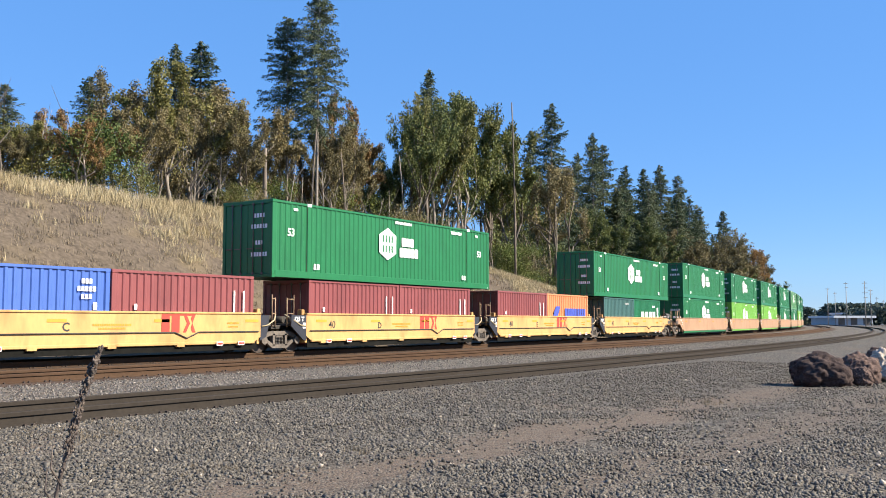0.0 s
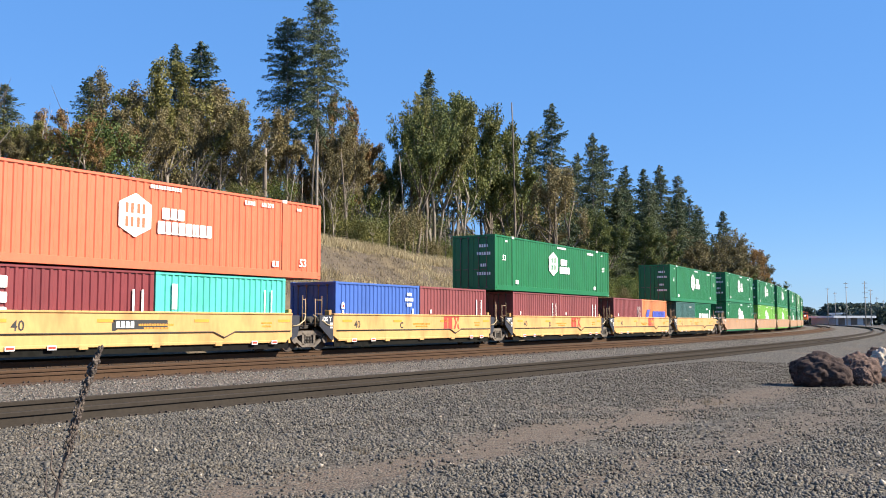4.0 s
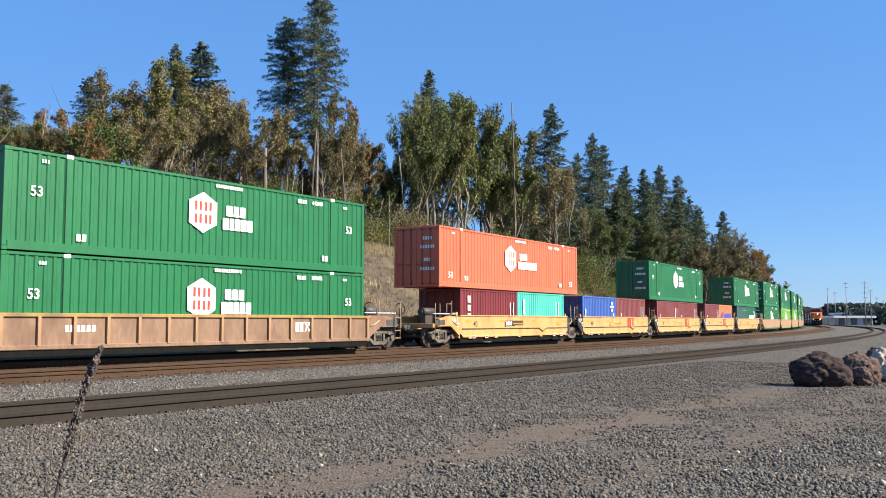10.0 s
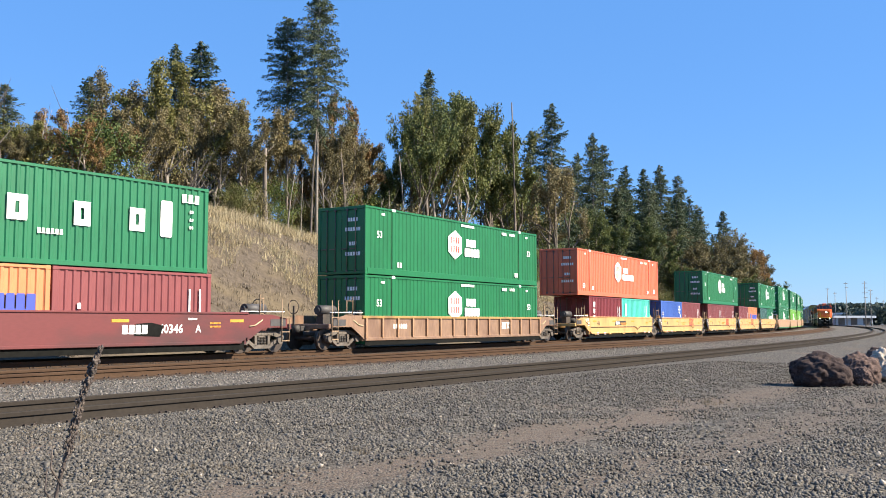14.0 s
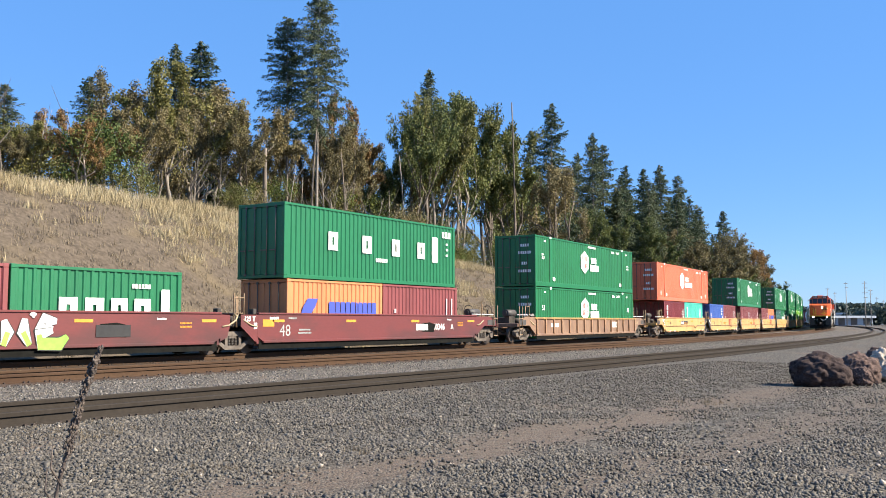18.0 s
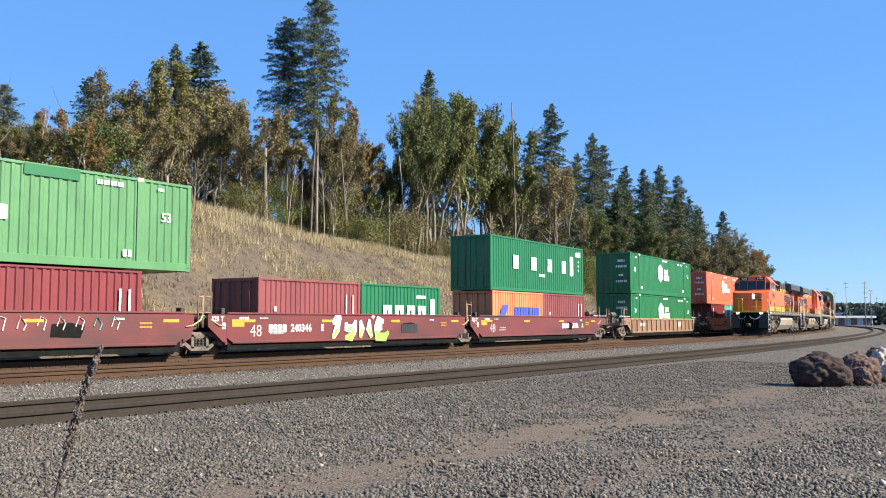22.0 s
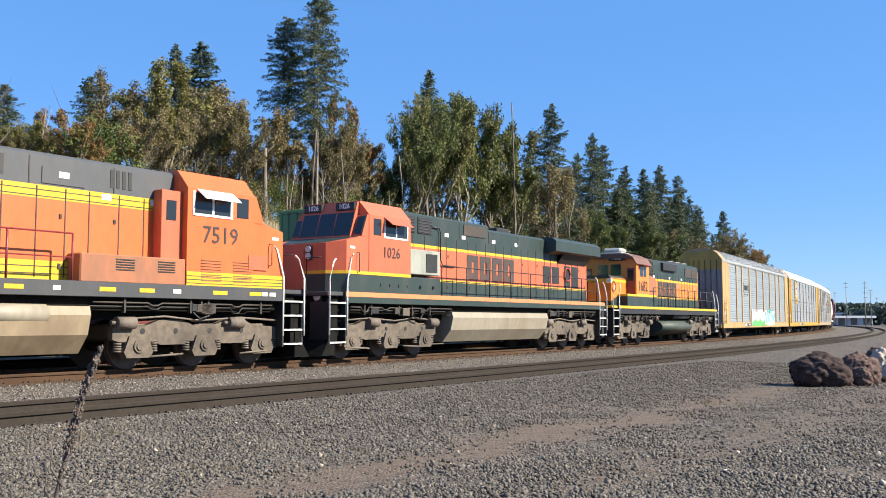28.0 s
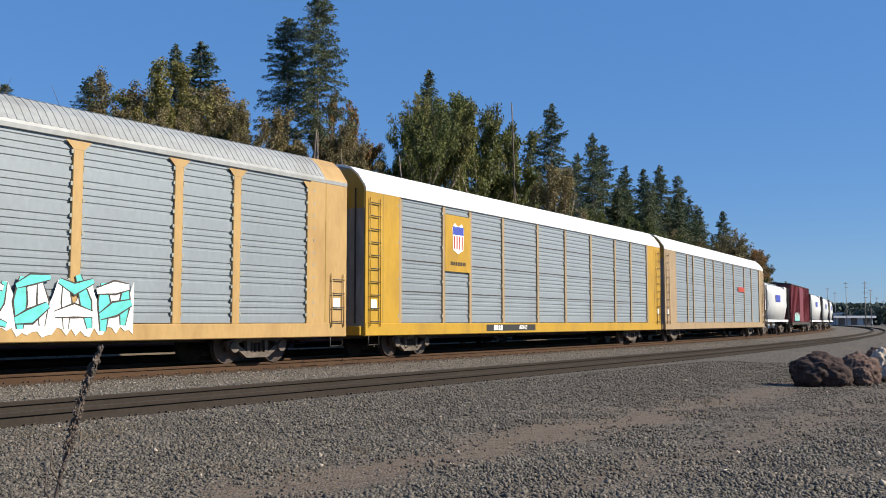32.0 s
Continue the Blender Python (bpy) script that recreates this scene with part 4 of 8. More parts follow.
add_unit(well_car(YL, M_WELLY, half_y, PY, "smooth", marks=yellow_marks("C", 2.6)), 59.0, PY,
         [(c20("royal blue 20-foot container in a yellow well", M_BLUE, "blue20"), -3.06, Z1), (c20("oxide red 20-foot container in a yellow well", M_RED, "red20"), 3.06, Z1)])
add_unit(well_car(YL, M_WELLY, half_y, PY, "smooth", left_end=True, marks=yellow_marks("B", 0, True) + boards), 43.9, PY,
         [(c20("maroon 20-foot container with white vertical lettering", M_MAROON, "tex"), -3.06, Z1), (c20("bright teal 20-foot container in a yellow well", M_TEAL, "teal20"), 3.06, Z1), (hub53("salmon orange 53-foot container with white hexagon emblem", M_ORANGE, "inc", number="631278"), -0.1, Z2)])
# single ribbed car
add_unit(well_car("rusty brown ribbed single well car carrying two green containers", M_WELLB, 8.3, 9.35, "ribbed", True, True, True, True,
                  marks=[("company_wordmark", cached(("ttx2",), lambda: ttx_word(0.36, 0).mesh("company_wordmark")), M_LETTER, 4.2, 0.95), ("car_number_mark", bars(6, 0.2), M_LETTER, -5.6, 0.95)]), 22.0, 9.35,
         [(hub53(GREEN_LBL + " in a brown well", M_GREEN, number="509870"), -0.1, Z1), (hub53(GREEN_LBL + " stacked on another", M_GREEN, number="642849"), -0.1, 3.16)])
# dark red articulated units
PR, half_r = 8.72, 7.75
RL = "dark red articulated well car unit with worn lettering"


def red_marks(letter, dx=-2.4):
    return [("size_number", cached(("48",), lambda: text_mesh("48", 0.62, 0.0)), M_DIMLETTER, -6.3, 0.80),
            ("car_number", cached(("n2",), lambda: text_mesh("240346", 0.40, 0.008)), M_LETTER, dx, 0.90),
            ("code_mark", cached(("c2",), lambda: blocks([0.20] * 4, 0.29, 0.05).mesh("code_mark")), M_LETTER, dx - 1.32, 0.90),
            ("unit_letter", cached(("ur", letter), lambda: text_mesh(letter, 0.36, 0.006)), M_LETTER, dx + 1.25, 0.90),
            ("small_print", bars(14, 0.06), M_DIMLETTER, -5.2, 0.72), ("small_print", bars(12, 0.06), M_DIMLETTER, -5.2, 0.84), ("small_print", bars(6, 0.09), M_LETTER, -6.9, 1.28), ("small_print", bars(7, 0.07), M_DIMLETTER, -5.9, 1.28), ("small_print", bars(7, 0.06), M_LETTER, 5.2, 1.24), ("paint_patch", cached(("ppatch",), lambda: Shape().box(-0.3, 0.3, -0.003, 0, -0.13, 0.13).mesh("paint_patch")), M_TANLABEL, -7.2, 1.1), ("grime_patch", cached(("gpatch",), lambda: Shape().prism([(-0.55, -0.2), (0.45, -0.24), (0.6, 0.12), (0.1, 0.22), (-0.5, 0.18)], "y", -0.002, 0).mesh("grime_patch")), M_UNDER, 3.4, 0.9), ("small_print", bars(9, 0.06), M_DIMLETTER, 6.2, 1.1), ("small_print", bars(9, 0.06), M_DIMLETTER, 6.2, 0.98)]


GR = M_MAROON
add_unit(well_car(RL, M_WELLR, half_r, PR, "smooth", right_end=True, right_bogie=True, marks=red_marks("A", 4.2)), -0.7, PR,
         [(c20("amber orange 20-foot container with blue emblem", M_AMBER, "hl"), -3.06, Z1), (c20("oxide red 20-foot container in a dark red well", M_RED, "red20"), 3.06, Z1), (container("green 40-foot container with large white lettering blocks", M_UGREEN, 12.19, 2.93, kind="uasc40"), -0.2, Z2)])
add_unit(well_car(RL + " and spray-painted graffiti", M_WELLR, half_r, PR, "smooth", marks=red_marks("E", -3.85)), -17.95, PR,
         [(c20("oxide red 20-foot container in a dark red well", M_RED, "red20"), -3.06, Z1), (c20("green 20-foot container with white lettering blocks", M_UGREEN, "uasc20"), 3.06, Z1)])
add_unit(well_car(RL, M_WELLR, half_r, PR, "smooth", marks=red_marks("D", -3.2)), -35.3, PR,
         [(c20("dirty white 20-foot container in a dark red well", M_WHITE), -3.06, Z1), (c20("maroon 20-foot container with white vertical lettering", M_MAROON, "tex"), 3.06, Z1), (hub53("bright green 53-foot container with white hexagon emblem and patches", M_GREEN2), -0.1, Z2)])
add_unit(well_car(RL, M_WELLR, half_r, PR, "smooth", marks=red_marks("C", -3.2)), -52.8, PR,
         [(c20("oxide red 20-foot container in a dark red well", M_RED, "red20"), 3.06, Z1), (c20("oxide red 20-foot container in a dark red well", M_RED, "red20"), -3.06, Z1)])
add_unit(well_car(RL, M_WELLR, half_r, PR, "smooth", left_end=True, marks=red_marks("B", -3.2)), -70.3, PR,
         [(c20("green 20-foot container in a dark red well", M_UGREEN), 3.06, Z1), (c20("green 20-foot container in a dark red well", M_UGREEN), -3.06, Z1), (container("light blue 53-foot container stacked on green boxes", M_BLUE2, 16.15, 2.94, W=2.59), 0, Z2)])
# three-unit tan cars ahead, each with two long boxes
for i, (s, low, up) in enumerate(((124.9, M_GREEN, M_GREEN), (144.5, M_LIME, M_GREEN), (164.2, M_LIME, M_GREEN), (184.2, M_GREEN, M_GREEN), (203.9, M_GREEN, M_GREEN2), (223.6, M_LIME, M_GREEN), (243.6, M_GREEN, M_GREEN), (263.3, M_GREEN, M_GREEN))):
    t3 = i % 3
    lowl = "lime green 53-foot container with white hexagon emblem" if low is M_LIME else GREEN_LBL
    add_unit(well_car("tan-orange ribless well car unit with two long containers", M_WELLT, 8.6, 9.85, "smooth", left_end=(t3 == 0), right_end=(t3 == 2), left_bogie=True, right_bogie=(t3 == 2)), s, 9.85,
             [(hub53(lowl, low), 0, Z1), (hub53(GREEN_LBL + " stacked on another", up), 0, 3.16)])

# ---------------------------------------------------------------- locomotives
M_LORANGE = paint("locomotive_orange", (0.606, 0.122, 0.032), rough=0.4, stain=0.14, stain_color=(0.302, 0.072, 0.022))
# faded body paint; also the painted shade of one cab door recess
M_LFADED_SHADE = paint("faded_and_recess_shade_orange", (0.503, 0.109, 0.049), rough=0.5, stain=0.25, stain_color=(0.294, 0.088, 0.044))
M_LYELLOW = paint("locomotive_yellow", (0.613, 0.374, 0.022), rough=0.4, stain=0.14, stain_color=(0.337, 0.202, 0.038))
M_LGREY = paint("locomotive_dark_grey", (0.044, 0.047, 0.052), rough=0.5, stain=0.2, stain_color=(0.087, 0.078, 0.070))
M_LMIDGREY = paint("weathered_roof_grey", (0.056, 0.062, 0.070), rough=0.6, stain=0.25, stain_color=(0.085, 0.080, 0.075))
M_GRIME = paint("grimy_orange_brown", (0.296, 0.113, 0.052), rough=0.7, stain=0.45, stain_color=(0.139, 0.078, 0.052))
M_LGREEN = paint("locomotive_dark_green", (0.019, 0.035, 0.031), rough=0.5, stain=0.25, stain_color=(0.061, 0.061, 0.052))
M_ALUM = mat("dull_aluminium", (0.42, 0.42, 0.40), rough=0.5, metal=0.3, grain=0.1, stain=0.25)
M_SDORANGE = paint("golden_locomotive_orange", (0.62, 0.185, 0.030), rough=0.45, stain=0.2, stain_color=(0.30, 0.09, 0.03))
M_CABROOF = paint("rusty_brown_roof", (0.135, 0.062, 0.045), rough=0.7, stain=0.4, stain_color=(0.07, 0.045, 0.038))
M_DARKWORD = mat("worn_dark_lettering", (0.045, 0.034, 0.030), rough=0.65, grain=0.15, stain=0.3, stain_color=(0.12, 0.045, 0.03), bump=0)
M_TANKTAN = mat("dusty_tan_tank", (0.26, 0.235, 0.182), rough=0.6, grain=0.1, stain=0.35, stain_color=(0.185, 0.143, 0.100), stretch=(1, 1, 0.5))
M_TANKBROWN = mat("dusty_brown_tank", (0.261, 0.202, 0.131), rough=0.6, grain=0.12, stain=0.45, stain_color=(0.131, 0.091, 0.059), stretch=(1, 1, 0.5))
M_TANKGREEN = mat("grimy_green_tank", (0.028, 0.050, 0.043), rough=0.62, grain=0.15, stain=0.5, stain_color=(0.060, 0.055, 0.042))
M_LTRUCK = mat("dusty_tan_truck", (0.112, 0.091, 0.069), rough=0.8, grain=0.3, scale=7, stain=0.5, stain_color=(0.045, 0.036, 0.028))
M_GLASS = mat("dark_cab_glass", (0.02, 0.025, 0.03), rough=0.08, grain=0.02, stain=0.05, bump=0)
M_RAILW = mat("white_handrail", (0.75, 0.75, 0.73), rough=0.5, grain=0.05)
M_ACBOX = paint("pale_grey_box", (0.285, 0.295, 0.255), rough=0.5, stain=0.3)


def lamp_mat(name, strength):
    m = bpy.data.materials.new(name)
    m.use_nodes = True
    b = m.node_tree.nodes["Principled BSDF"]
    b.inputs["Base Color"].default_value = (0.9, 0.9, 0.85, 1)
    b.inputs["Emission Color"].default_value = (1.0, 0.93, 0.80, 1)
    b.inputs["Emission Strength"].default_value = strength
    return m


M_LAMP = lamp_mat("lit_headlight", 4.0)
M_LAMPOFF = mat("unlit_headlight", (0.6, 0.6, 0.58), rough=0.2)


def truck3_shapes():
    """Three-axle locomotive truck about its middle axle."""
    out = {}
    w = Shape()
    for y in (-0.755, 0.755):
        w.cyl("y", (0, y, 0.53), 0.53, 0.065, 26).cyl("y", (0, y * 0.94, 0.53), 0.56, 0.02, 26)
    w.cyl("y", (0, 0, 0.53), 0.1, 1.1, 10)
    out["wheelset"] = w.mesh("wheelset")
    for sgn in (-1, 1):
        lo, hi = sorted((sgn * 1.05, sgn * 1.24))
        f = Shape()
        f.prism([(-2.75, 0.72), (-2.55, 0.66), (-1.6, 0.66), (-1.35, 0.58), (-0.62, 0.58), (-0.45, 0.66), (0.45, 0.66), (0.62, 0.58), (1.35, 0.58), (1.6, 0.66), (2.55, 0.66), (2.75, 0.72), (2.75, 1.0), (1.75, 1.06), (1.4, 1.2), (0.7, 1.2), (0.4, 1.08), (-0.4, 1.08), (-0.7, 1.2), (-1.4, 1.2), (-1.75, 1.06), (-2.75, 1.0)], "y", lo, hi)
        out[f"side_frame{sgn}"] = f.mesh("side_frame")
        for k, x in enumerate((-2.04, 0, 2.04)):
            j = Shape().prism([(x - 0.34, 0.28), (x + 0.34, 0.28), (x + 0.42, 0.42), (x + 0.27, 0.80), (x - 0.27, 0.80), (x - 0.42, 0.42)], "y", *sorted((sgn * 1.06, sgn * 1.30)))
            j.cyl("y", (x, sgn * 1.31, 0.56), 0.16, 0.03, 16).cyl("y", (x, sgn * 1.34, 0.56), 0.10, 0.03, 12)
            out[f"axle_box{sgn}{k}"] = j.mesh("axle_box")
            for e in (-1, 1):
                sp = Shape()
                for q in range(5):
                    sp.cyl("z", (x + e * 0.52, sgn * 1.16, 0.44 + q * 0.06), 0.10, 0.02, 10)
                out[f"coil_spring{sgn}{k}{e}"] = sp.mesh("coil_spring")
        out[f"brake_rigging{sgn}"] = Shape().tube([(-2.7, sgn * 1.28, 1.18), (-1.2, sgn * 1.3, 1.26), (0.2, sgn * 1.3, 1.18), (1.3, sgn * 1.3, 1.28), (2.6, sgn * 1.28, 1.2)], 0.03, 6).tube([(-2.4, sgn * 1.28, 0.36), (-1.2, sgn * 1.3, 0.30)], 0.03, 6).tube([(0.7, sgn * 1.28, 0.34), (1.7, sgn * 1.3, 0.30)], 0.03, 6).mesh("brake_rigging")
        for k, x in enumerate((-1.02, 2.45)):
            out[f"brake_cylinder{sgn}{k}"] = Shape().cyl("x", (x, sgn * 1.30, 1.12), 0.15, 0.26, 14).cyl("x", (x + 0.3, sgn * 1.30, 1.12), 0.05, 0.1, 8).mesh("brake_cylinder")
        for k, x in enumerate((-1.3, -0.2, 0.9, 1.9)):
            out[f"frame_hole{sgn}{k}"] = Shape().cyl("y", (x, sgn * 1.243, 0.92), 0.07, 0.006, 12).mesh("frame_hole")
    out["centre_frame"] = Shape().box(-2.5, 2.5, -1.0, 1.0, 0.7, 1.1, 0.05).mesh("centre_frame")
    return out


TRUCK3 = truck3_shapes()


def truck3(parent, x, flip=1, skip_lamp=True):
    b = new("locomotive_truck")
    b.parent = parent
    b.matrix_local = Matrix.Translation((x, 0, 0)) @ Matrix.Rotation(0 if flip > 0 else math.pi, 4, "Z")
    for e in (-2.04, 0, 2.04):
        part("wheelset", TRUCK3["wheelset"], M_WHEEL, b, m=Matrix.Translation((e, 0, 0)))
    for k, me in TRUCK3.items():
        if k != "wheelset":
            nm = k.rstrip("-0123456789")
            part(nm, me, M_LTRUCK if nm in ("side_frame", "axle_box") else M_BLACK if nm == "frame_hole" else M_TRUCK, b)


def word_slabs(parent, n, w, h, st, gap, m, x, y, z, shear=0.0, back=False):
    me = cached(("slab", w, h, st, shear), lambda: letter_slab(w, h, st, shear).mesh("wordmark_block"))
    for i in range(n):
        px = (i - (n - 1) / 2) * (w + gap)
        mm = Matrix.Translation((x + (-px if back else px), y, z))
        if back:
            mm = mm @ Matrix.Rotation(math.pi, 4, "Z")
        part("wordmark_block", me, m, parent, m=mm)


def side_text(parent, txt, size, m, x, y, z, back, bold=0.0):
    mm = Matrix.Translation((x, y, z))
    if back:
        mm = mm @ Matrix.Rotation(math.pi, 4, "Z")
    part("road_number", cached(("st", txt, size, bold), lambda: text_mesh(txt, size, bold)), m, parent, m=mm)


def handrail(parent, pts_x, y, z0, z1, m, r=0.022, mid=True):
    """A run of stanchions with a top and a middle rail."""
    for x in pts_x:
        part("stanchion", Shape().tube([(x, y, z0), (x, y, z1)], r * 1.15, 6), m, parent)
    part("top_rail", Shape().tube([(pts_x[0], y, z1), (pts_x[-1], y, z1)], r, 6), m, parent)
    if mid:
        part("mid_rail", Shape().tube([(pts_x[0], y, (z0 + z1) / 2), (pts_x[-1], y, (z0 + z1) / 2)], r * 0.8, 6), m, parent)


def step_well(parent, x, e, sgn, m, zdeck):
    """Corner steps between the deck and the rail, with white edges and handrails; e is the end's sign."""
    y0, y1 = sgn * 0.75, sgn * 1.5
    a, b = sorted((y0, y1))
    part("step_side", Shape().prism([(x, 0.45), (x + e * 0.06, 0.45), (x + e * 0.06, zdeck), (x, zdeck)], "y", a, b), m, parent)
    part("step_side", Shape().prism([(x + e * 0.78, 0.45), (x + e * 0.84, 0.45), (x + e * 0.84, zdeck - 0.3), (x + e * 0.78, zdeck - 0.3)], "y", a, b), m, parent)
    for k in range(4):
        z = 0.5 + k * 0.40
        part("step", Shape().box(x + e * 0.06, x + e * 0.78, a, b - 0.0, z, z + 0.035), M_BLACK, parent)
        part("step_edge", Shape().box(x + e * 0.05, x + e * 0.79, y1, y1 + sgn * 0.02, z, z + 0.045), M_RAILW, parent)
    for xo, top in ((0.0, 1.2), (0.85, 1.0)):
        part("step_handrail", Shape().tube([(x + e * (xo + 0.0), sgn * 1.53, 0.75), (x + e * xo, sgn * 1.53, zdeck + 0.35), (x + e * (xo - 0.22), sgn * 1.50, zdeck + top - 0.1), (x + e * (xo - 0.34), sgn * 1.48, zdeck + top)], 0.026, 6), M_RAILW, parent)


def under_piping(parent, spans, z, seed):
    """Air pipes, valves and small boxes that hang below the sill over the trucks."""
    r = random.Random(seed)
    for sgn in (-1, 1):
        for x0, x1 in spans:
            for k in range(3):
                zz, y = z - 0.02 - 0.09 * k, sgn * (1.40 - 0.03 * k)
                pts, x = [(x0, y, zz)], x0
                while x < x1 - 0.9:
                    x += r.uniform(0.5, 1.1)
                    dip = r.choice((0.0, 0.0, -0.06, -0.14))
                    pts += [(x, y, zz), (x + 0.12, y, zz + dip), (x + 0.3, y, zz + dip), (x + 0.42, y, zz)]
                    x += 0.45
                pts.append((max(x1, x + 0.05), y, zz))
                part("air_pipe", Shape().tube(pts, 0.018 + 0.006 * (k == 0), 5), (M_STEEL, M_BLACK, M_UNDER)[k], parent)
            for k in range(4):
                x = r.uniform(x0 + 0.3, x1 - 0.5)
                w, h = r.uniform(0.08, 0.24), r.uniform(0.08, 0.20)
                part("valve_box", Shape().box(x - w, x + w, sgn * 1.28, sgn * 1.46, z - 0.10 - h, z - 0.02, 0.015), r.choice((M_LTRUCK, M_STEEL, M_BLACK)), parent)
            for k in range(5):
                x = r.uniform(x0 + 0.2, x1 - 0.2)
                part("bracket", Shape().box(x - 0.025, x + 0.025, sgn * 1.34, sgn * 1.44, z - 0.26, z + 0.08), M_STEEL, parent)
            x = r.uniform(x0 + 0.6, x1 - 1.2)
            part("brake_hose", Shape().tube([(x, sgn * 1.40, z - 0.05), (x + 0.15, sgn * 1.42, z - 0.32), (x + 0.45, sgn * 1.42, z - 0.40), (x + 0.7, sgn * 1.40, z - 0.2)], 0.022, 5), M_BLACK, parent)


def stickers(parent, y, z, xs, m):
    for x in xs:
        part("notice_label", cached(("notice", m.name), lambda: Shape().box(-0.13, 0.13, -0.003, 0.003, -0.07, 0.07).mesh("notice_label")), m, parent, m=Matrix.Translation((x, y, z)))


def ge_locomotive(label, s, number, scheme, facing=1, lit=False, tanks=False):
    """Six-axle road locomotive, nose towards -x; facing -1 turns it about."""
    c = thing("locomotive", label, "locomotive", "locomotives of the freight train")
    or_, top_m = (M_LORANGE, M_LGREY) if scheme == "new" else (M_LFADED_SHADE, M_LGREEN)
    if scheme == "mid":
        or_, top_m = M_LORANGE, M_LMIDGREY
    dk = 2.05
    near = -1 if facing > 0 else 1
    back = facing < 0

    def p(nm, sh, m, lab=""):
        return part(nm, sh, m, c, lab)

    p("underframe", Shape().box(-10.3, 10.3, -1.3, 1.3, 1.45, dk - 0.05, 0.03).box(-9.4, 9.4, -1.0, 1.0, 1.2, 1.45), M_UNDER)
    under_piping(c, ((-9.3, -3.6), (4.3, 9.4)), 1.62, int(number))
    for sgn in (-1, 1):
        p("side_sill", Shape().box(-9.7, 10.2, sgn * 1.44, sgn * 1.53, 1.72, dk + 0.02, 0.01), M_LGREY if scheme != "old" else M_LGREEN)
        if scheme != "old":
            for k, (x, w) in enumerate(((-9.2, 0.12), (-8.9, 0.1), (-8.55, 0.22), (-7.3, 0.24), (-5.9, 0.12), (-5.0, 0.22), (-3.9, 0.22), (-2.6, 0.09), (-1.6, 0.22), (0.2, 0.24), (1.7, 0.1), (2.7, 0.22), (4.4, 0.22), (5.6, 0.1), (6.3, 0.24), (8.1, 0.22), (9.3, 0.12))):
                p("sill_patch", Shape().box(x - w, x + w, sgn * 1.53, sgn * 1.536, 1.85, 1.95), M_LYELLOW if w > 0.15 else M_RAILW)
        else:
            p("sill_stripe", Shape().box(-9.7, 10.2, sgn * 1.53, sgn * 1.537, 1.92, dk + 0.02), M_AMBER)
        p("walkway", Shape().box(-9.7, 10.2, sgn * 0.9, sgn * 1.5, dk - 0.03, dk + 0.012), M_LGREY)
    p("fuel_tank", Shape().prism([(-1.45, 1.50), (-1.50, 1.30), (-1.40, 0.85), (-1.05, 0.42), (1.05, 0.42), (1.40, 0.85), (1.50, 1.30), (1.45, 1.50)], "x", -3.5, 4.15), M_TANKTAN if not tanks else M_TANKBROWN, "dusty tan fuel tank")
    if tanks:
        for x in (-1.5, 0.9):
            for sgn in (-1, 1):
                p("air_reservoir", Shape().cyl("x", (x, sgn * 1.32, 1.32), 0.22, 0.95, 18).cyl("x", (x - 1.0, sgn * 1.32, 1.32), 0.14, 0.08, 14).cyl("x", (x + 1.0, sgn * 1.32, 1.32), 0.14, 0.08, 14), M_TANKTAN)
    for x, fl in ((-7.02, 1), (7.02, -1)):
        truck3(c, x, fl)
    # nose and cab
    lower = M_LYELLOW if scheme != "old" else M_LGREEN
    hw = 1.50
    def nose_block(z0, ztop, grow):
        """The nose in plan: full width at the cab, its front corners cut back."""
        q = 1.48 + grow
        pl = [(-8.3, -q), (-8.9, -q), (-9.62, -q), (-9.98 - grow, -0.95), (-9.98 - grow, 0.95), (-9.62, q), (-8.9, q), (-8.3, q)]
        tops = [ztop if ztop < 3 else 3.84 - 0.26 * max(0.0, -8.9 - x) / 1.08 for x, _ in pl]
        vs = [(x, y, z0) for x, y in pl] + [(x, y, z) for (x, y), z in zip(pl, tops)]
        n = len(pl)
        fs = [(i, n + i, n + (i + 1) % n, (i + 1) % n) for i in range(n)] + [(8, 15, 14, 9), (9, 14, 13, 10), (10, 13, 12, 11), tuple(range(n))]
        return Shape().add(vs, fs)

    p("nose", nose_block(dk, 3.8, 0.0), or_)
    if scheme == "old":
        p("nose_skirt", nose_block(dk, 2.62, 0.008), M_LGREEN)
        p("nose_stripe", nose_block(2.63, 2.73, 0.008), M_LYELLOW)
        p("nose_top", Shape().add([(-8.4, -1.40, 3.852), (-8.4, 1.40, 3.852), (-8.9, 1.40, 3.852), (-9.94, 0.90, 3.602), (-9.94, -0.90, 3.602), (-8.9, -1.40, 3.852)], [(0, 1, 2, 5), (5, 2, 3, 4)]), M_LGREEN)
    p("cab", Shape().prism([(-hw, dk), (hw, dk), (hw, 4.56), (1.08, 5.03), (-1.08, 5.03), (-hw, 4.56)], "x", -8.50, -6.2), or_)
    p("windshield_wall", Shape().prism([(-8.98, 3.82), (-8.50, 3.82), (-8.50, 5.0), (-8.58, 5.0)], "y", -1.08, 1.08).prism([(-8.88, 3.82), (-8.50, 3.82), (-8.50, 4.56), (-8.58, 4.56)], "y", -hw + 0.02, -1.081).prism([(-8.88, 3.82), (-8.50, 3.82), (-8.50, 4.56), (-8.58, 4.56)], "y", 1.081, hw - 0.02), or_)
    for y0, y1 in ((-1.05, -0.37), (-0.33, 0.33), (0.37, 1.05)):
        p("windshield", Shape().prism([(-8.968, 3.90), (-8.938, 3.90), (-8.665, 4.66), (-8.695, 4.66)], "y", y0, y1), M_GLASS)
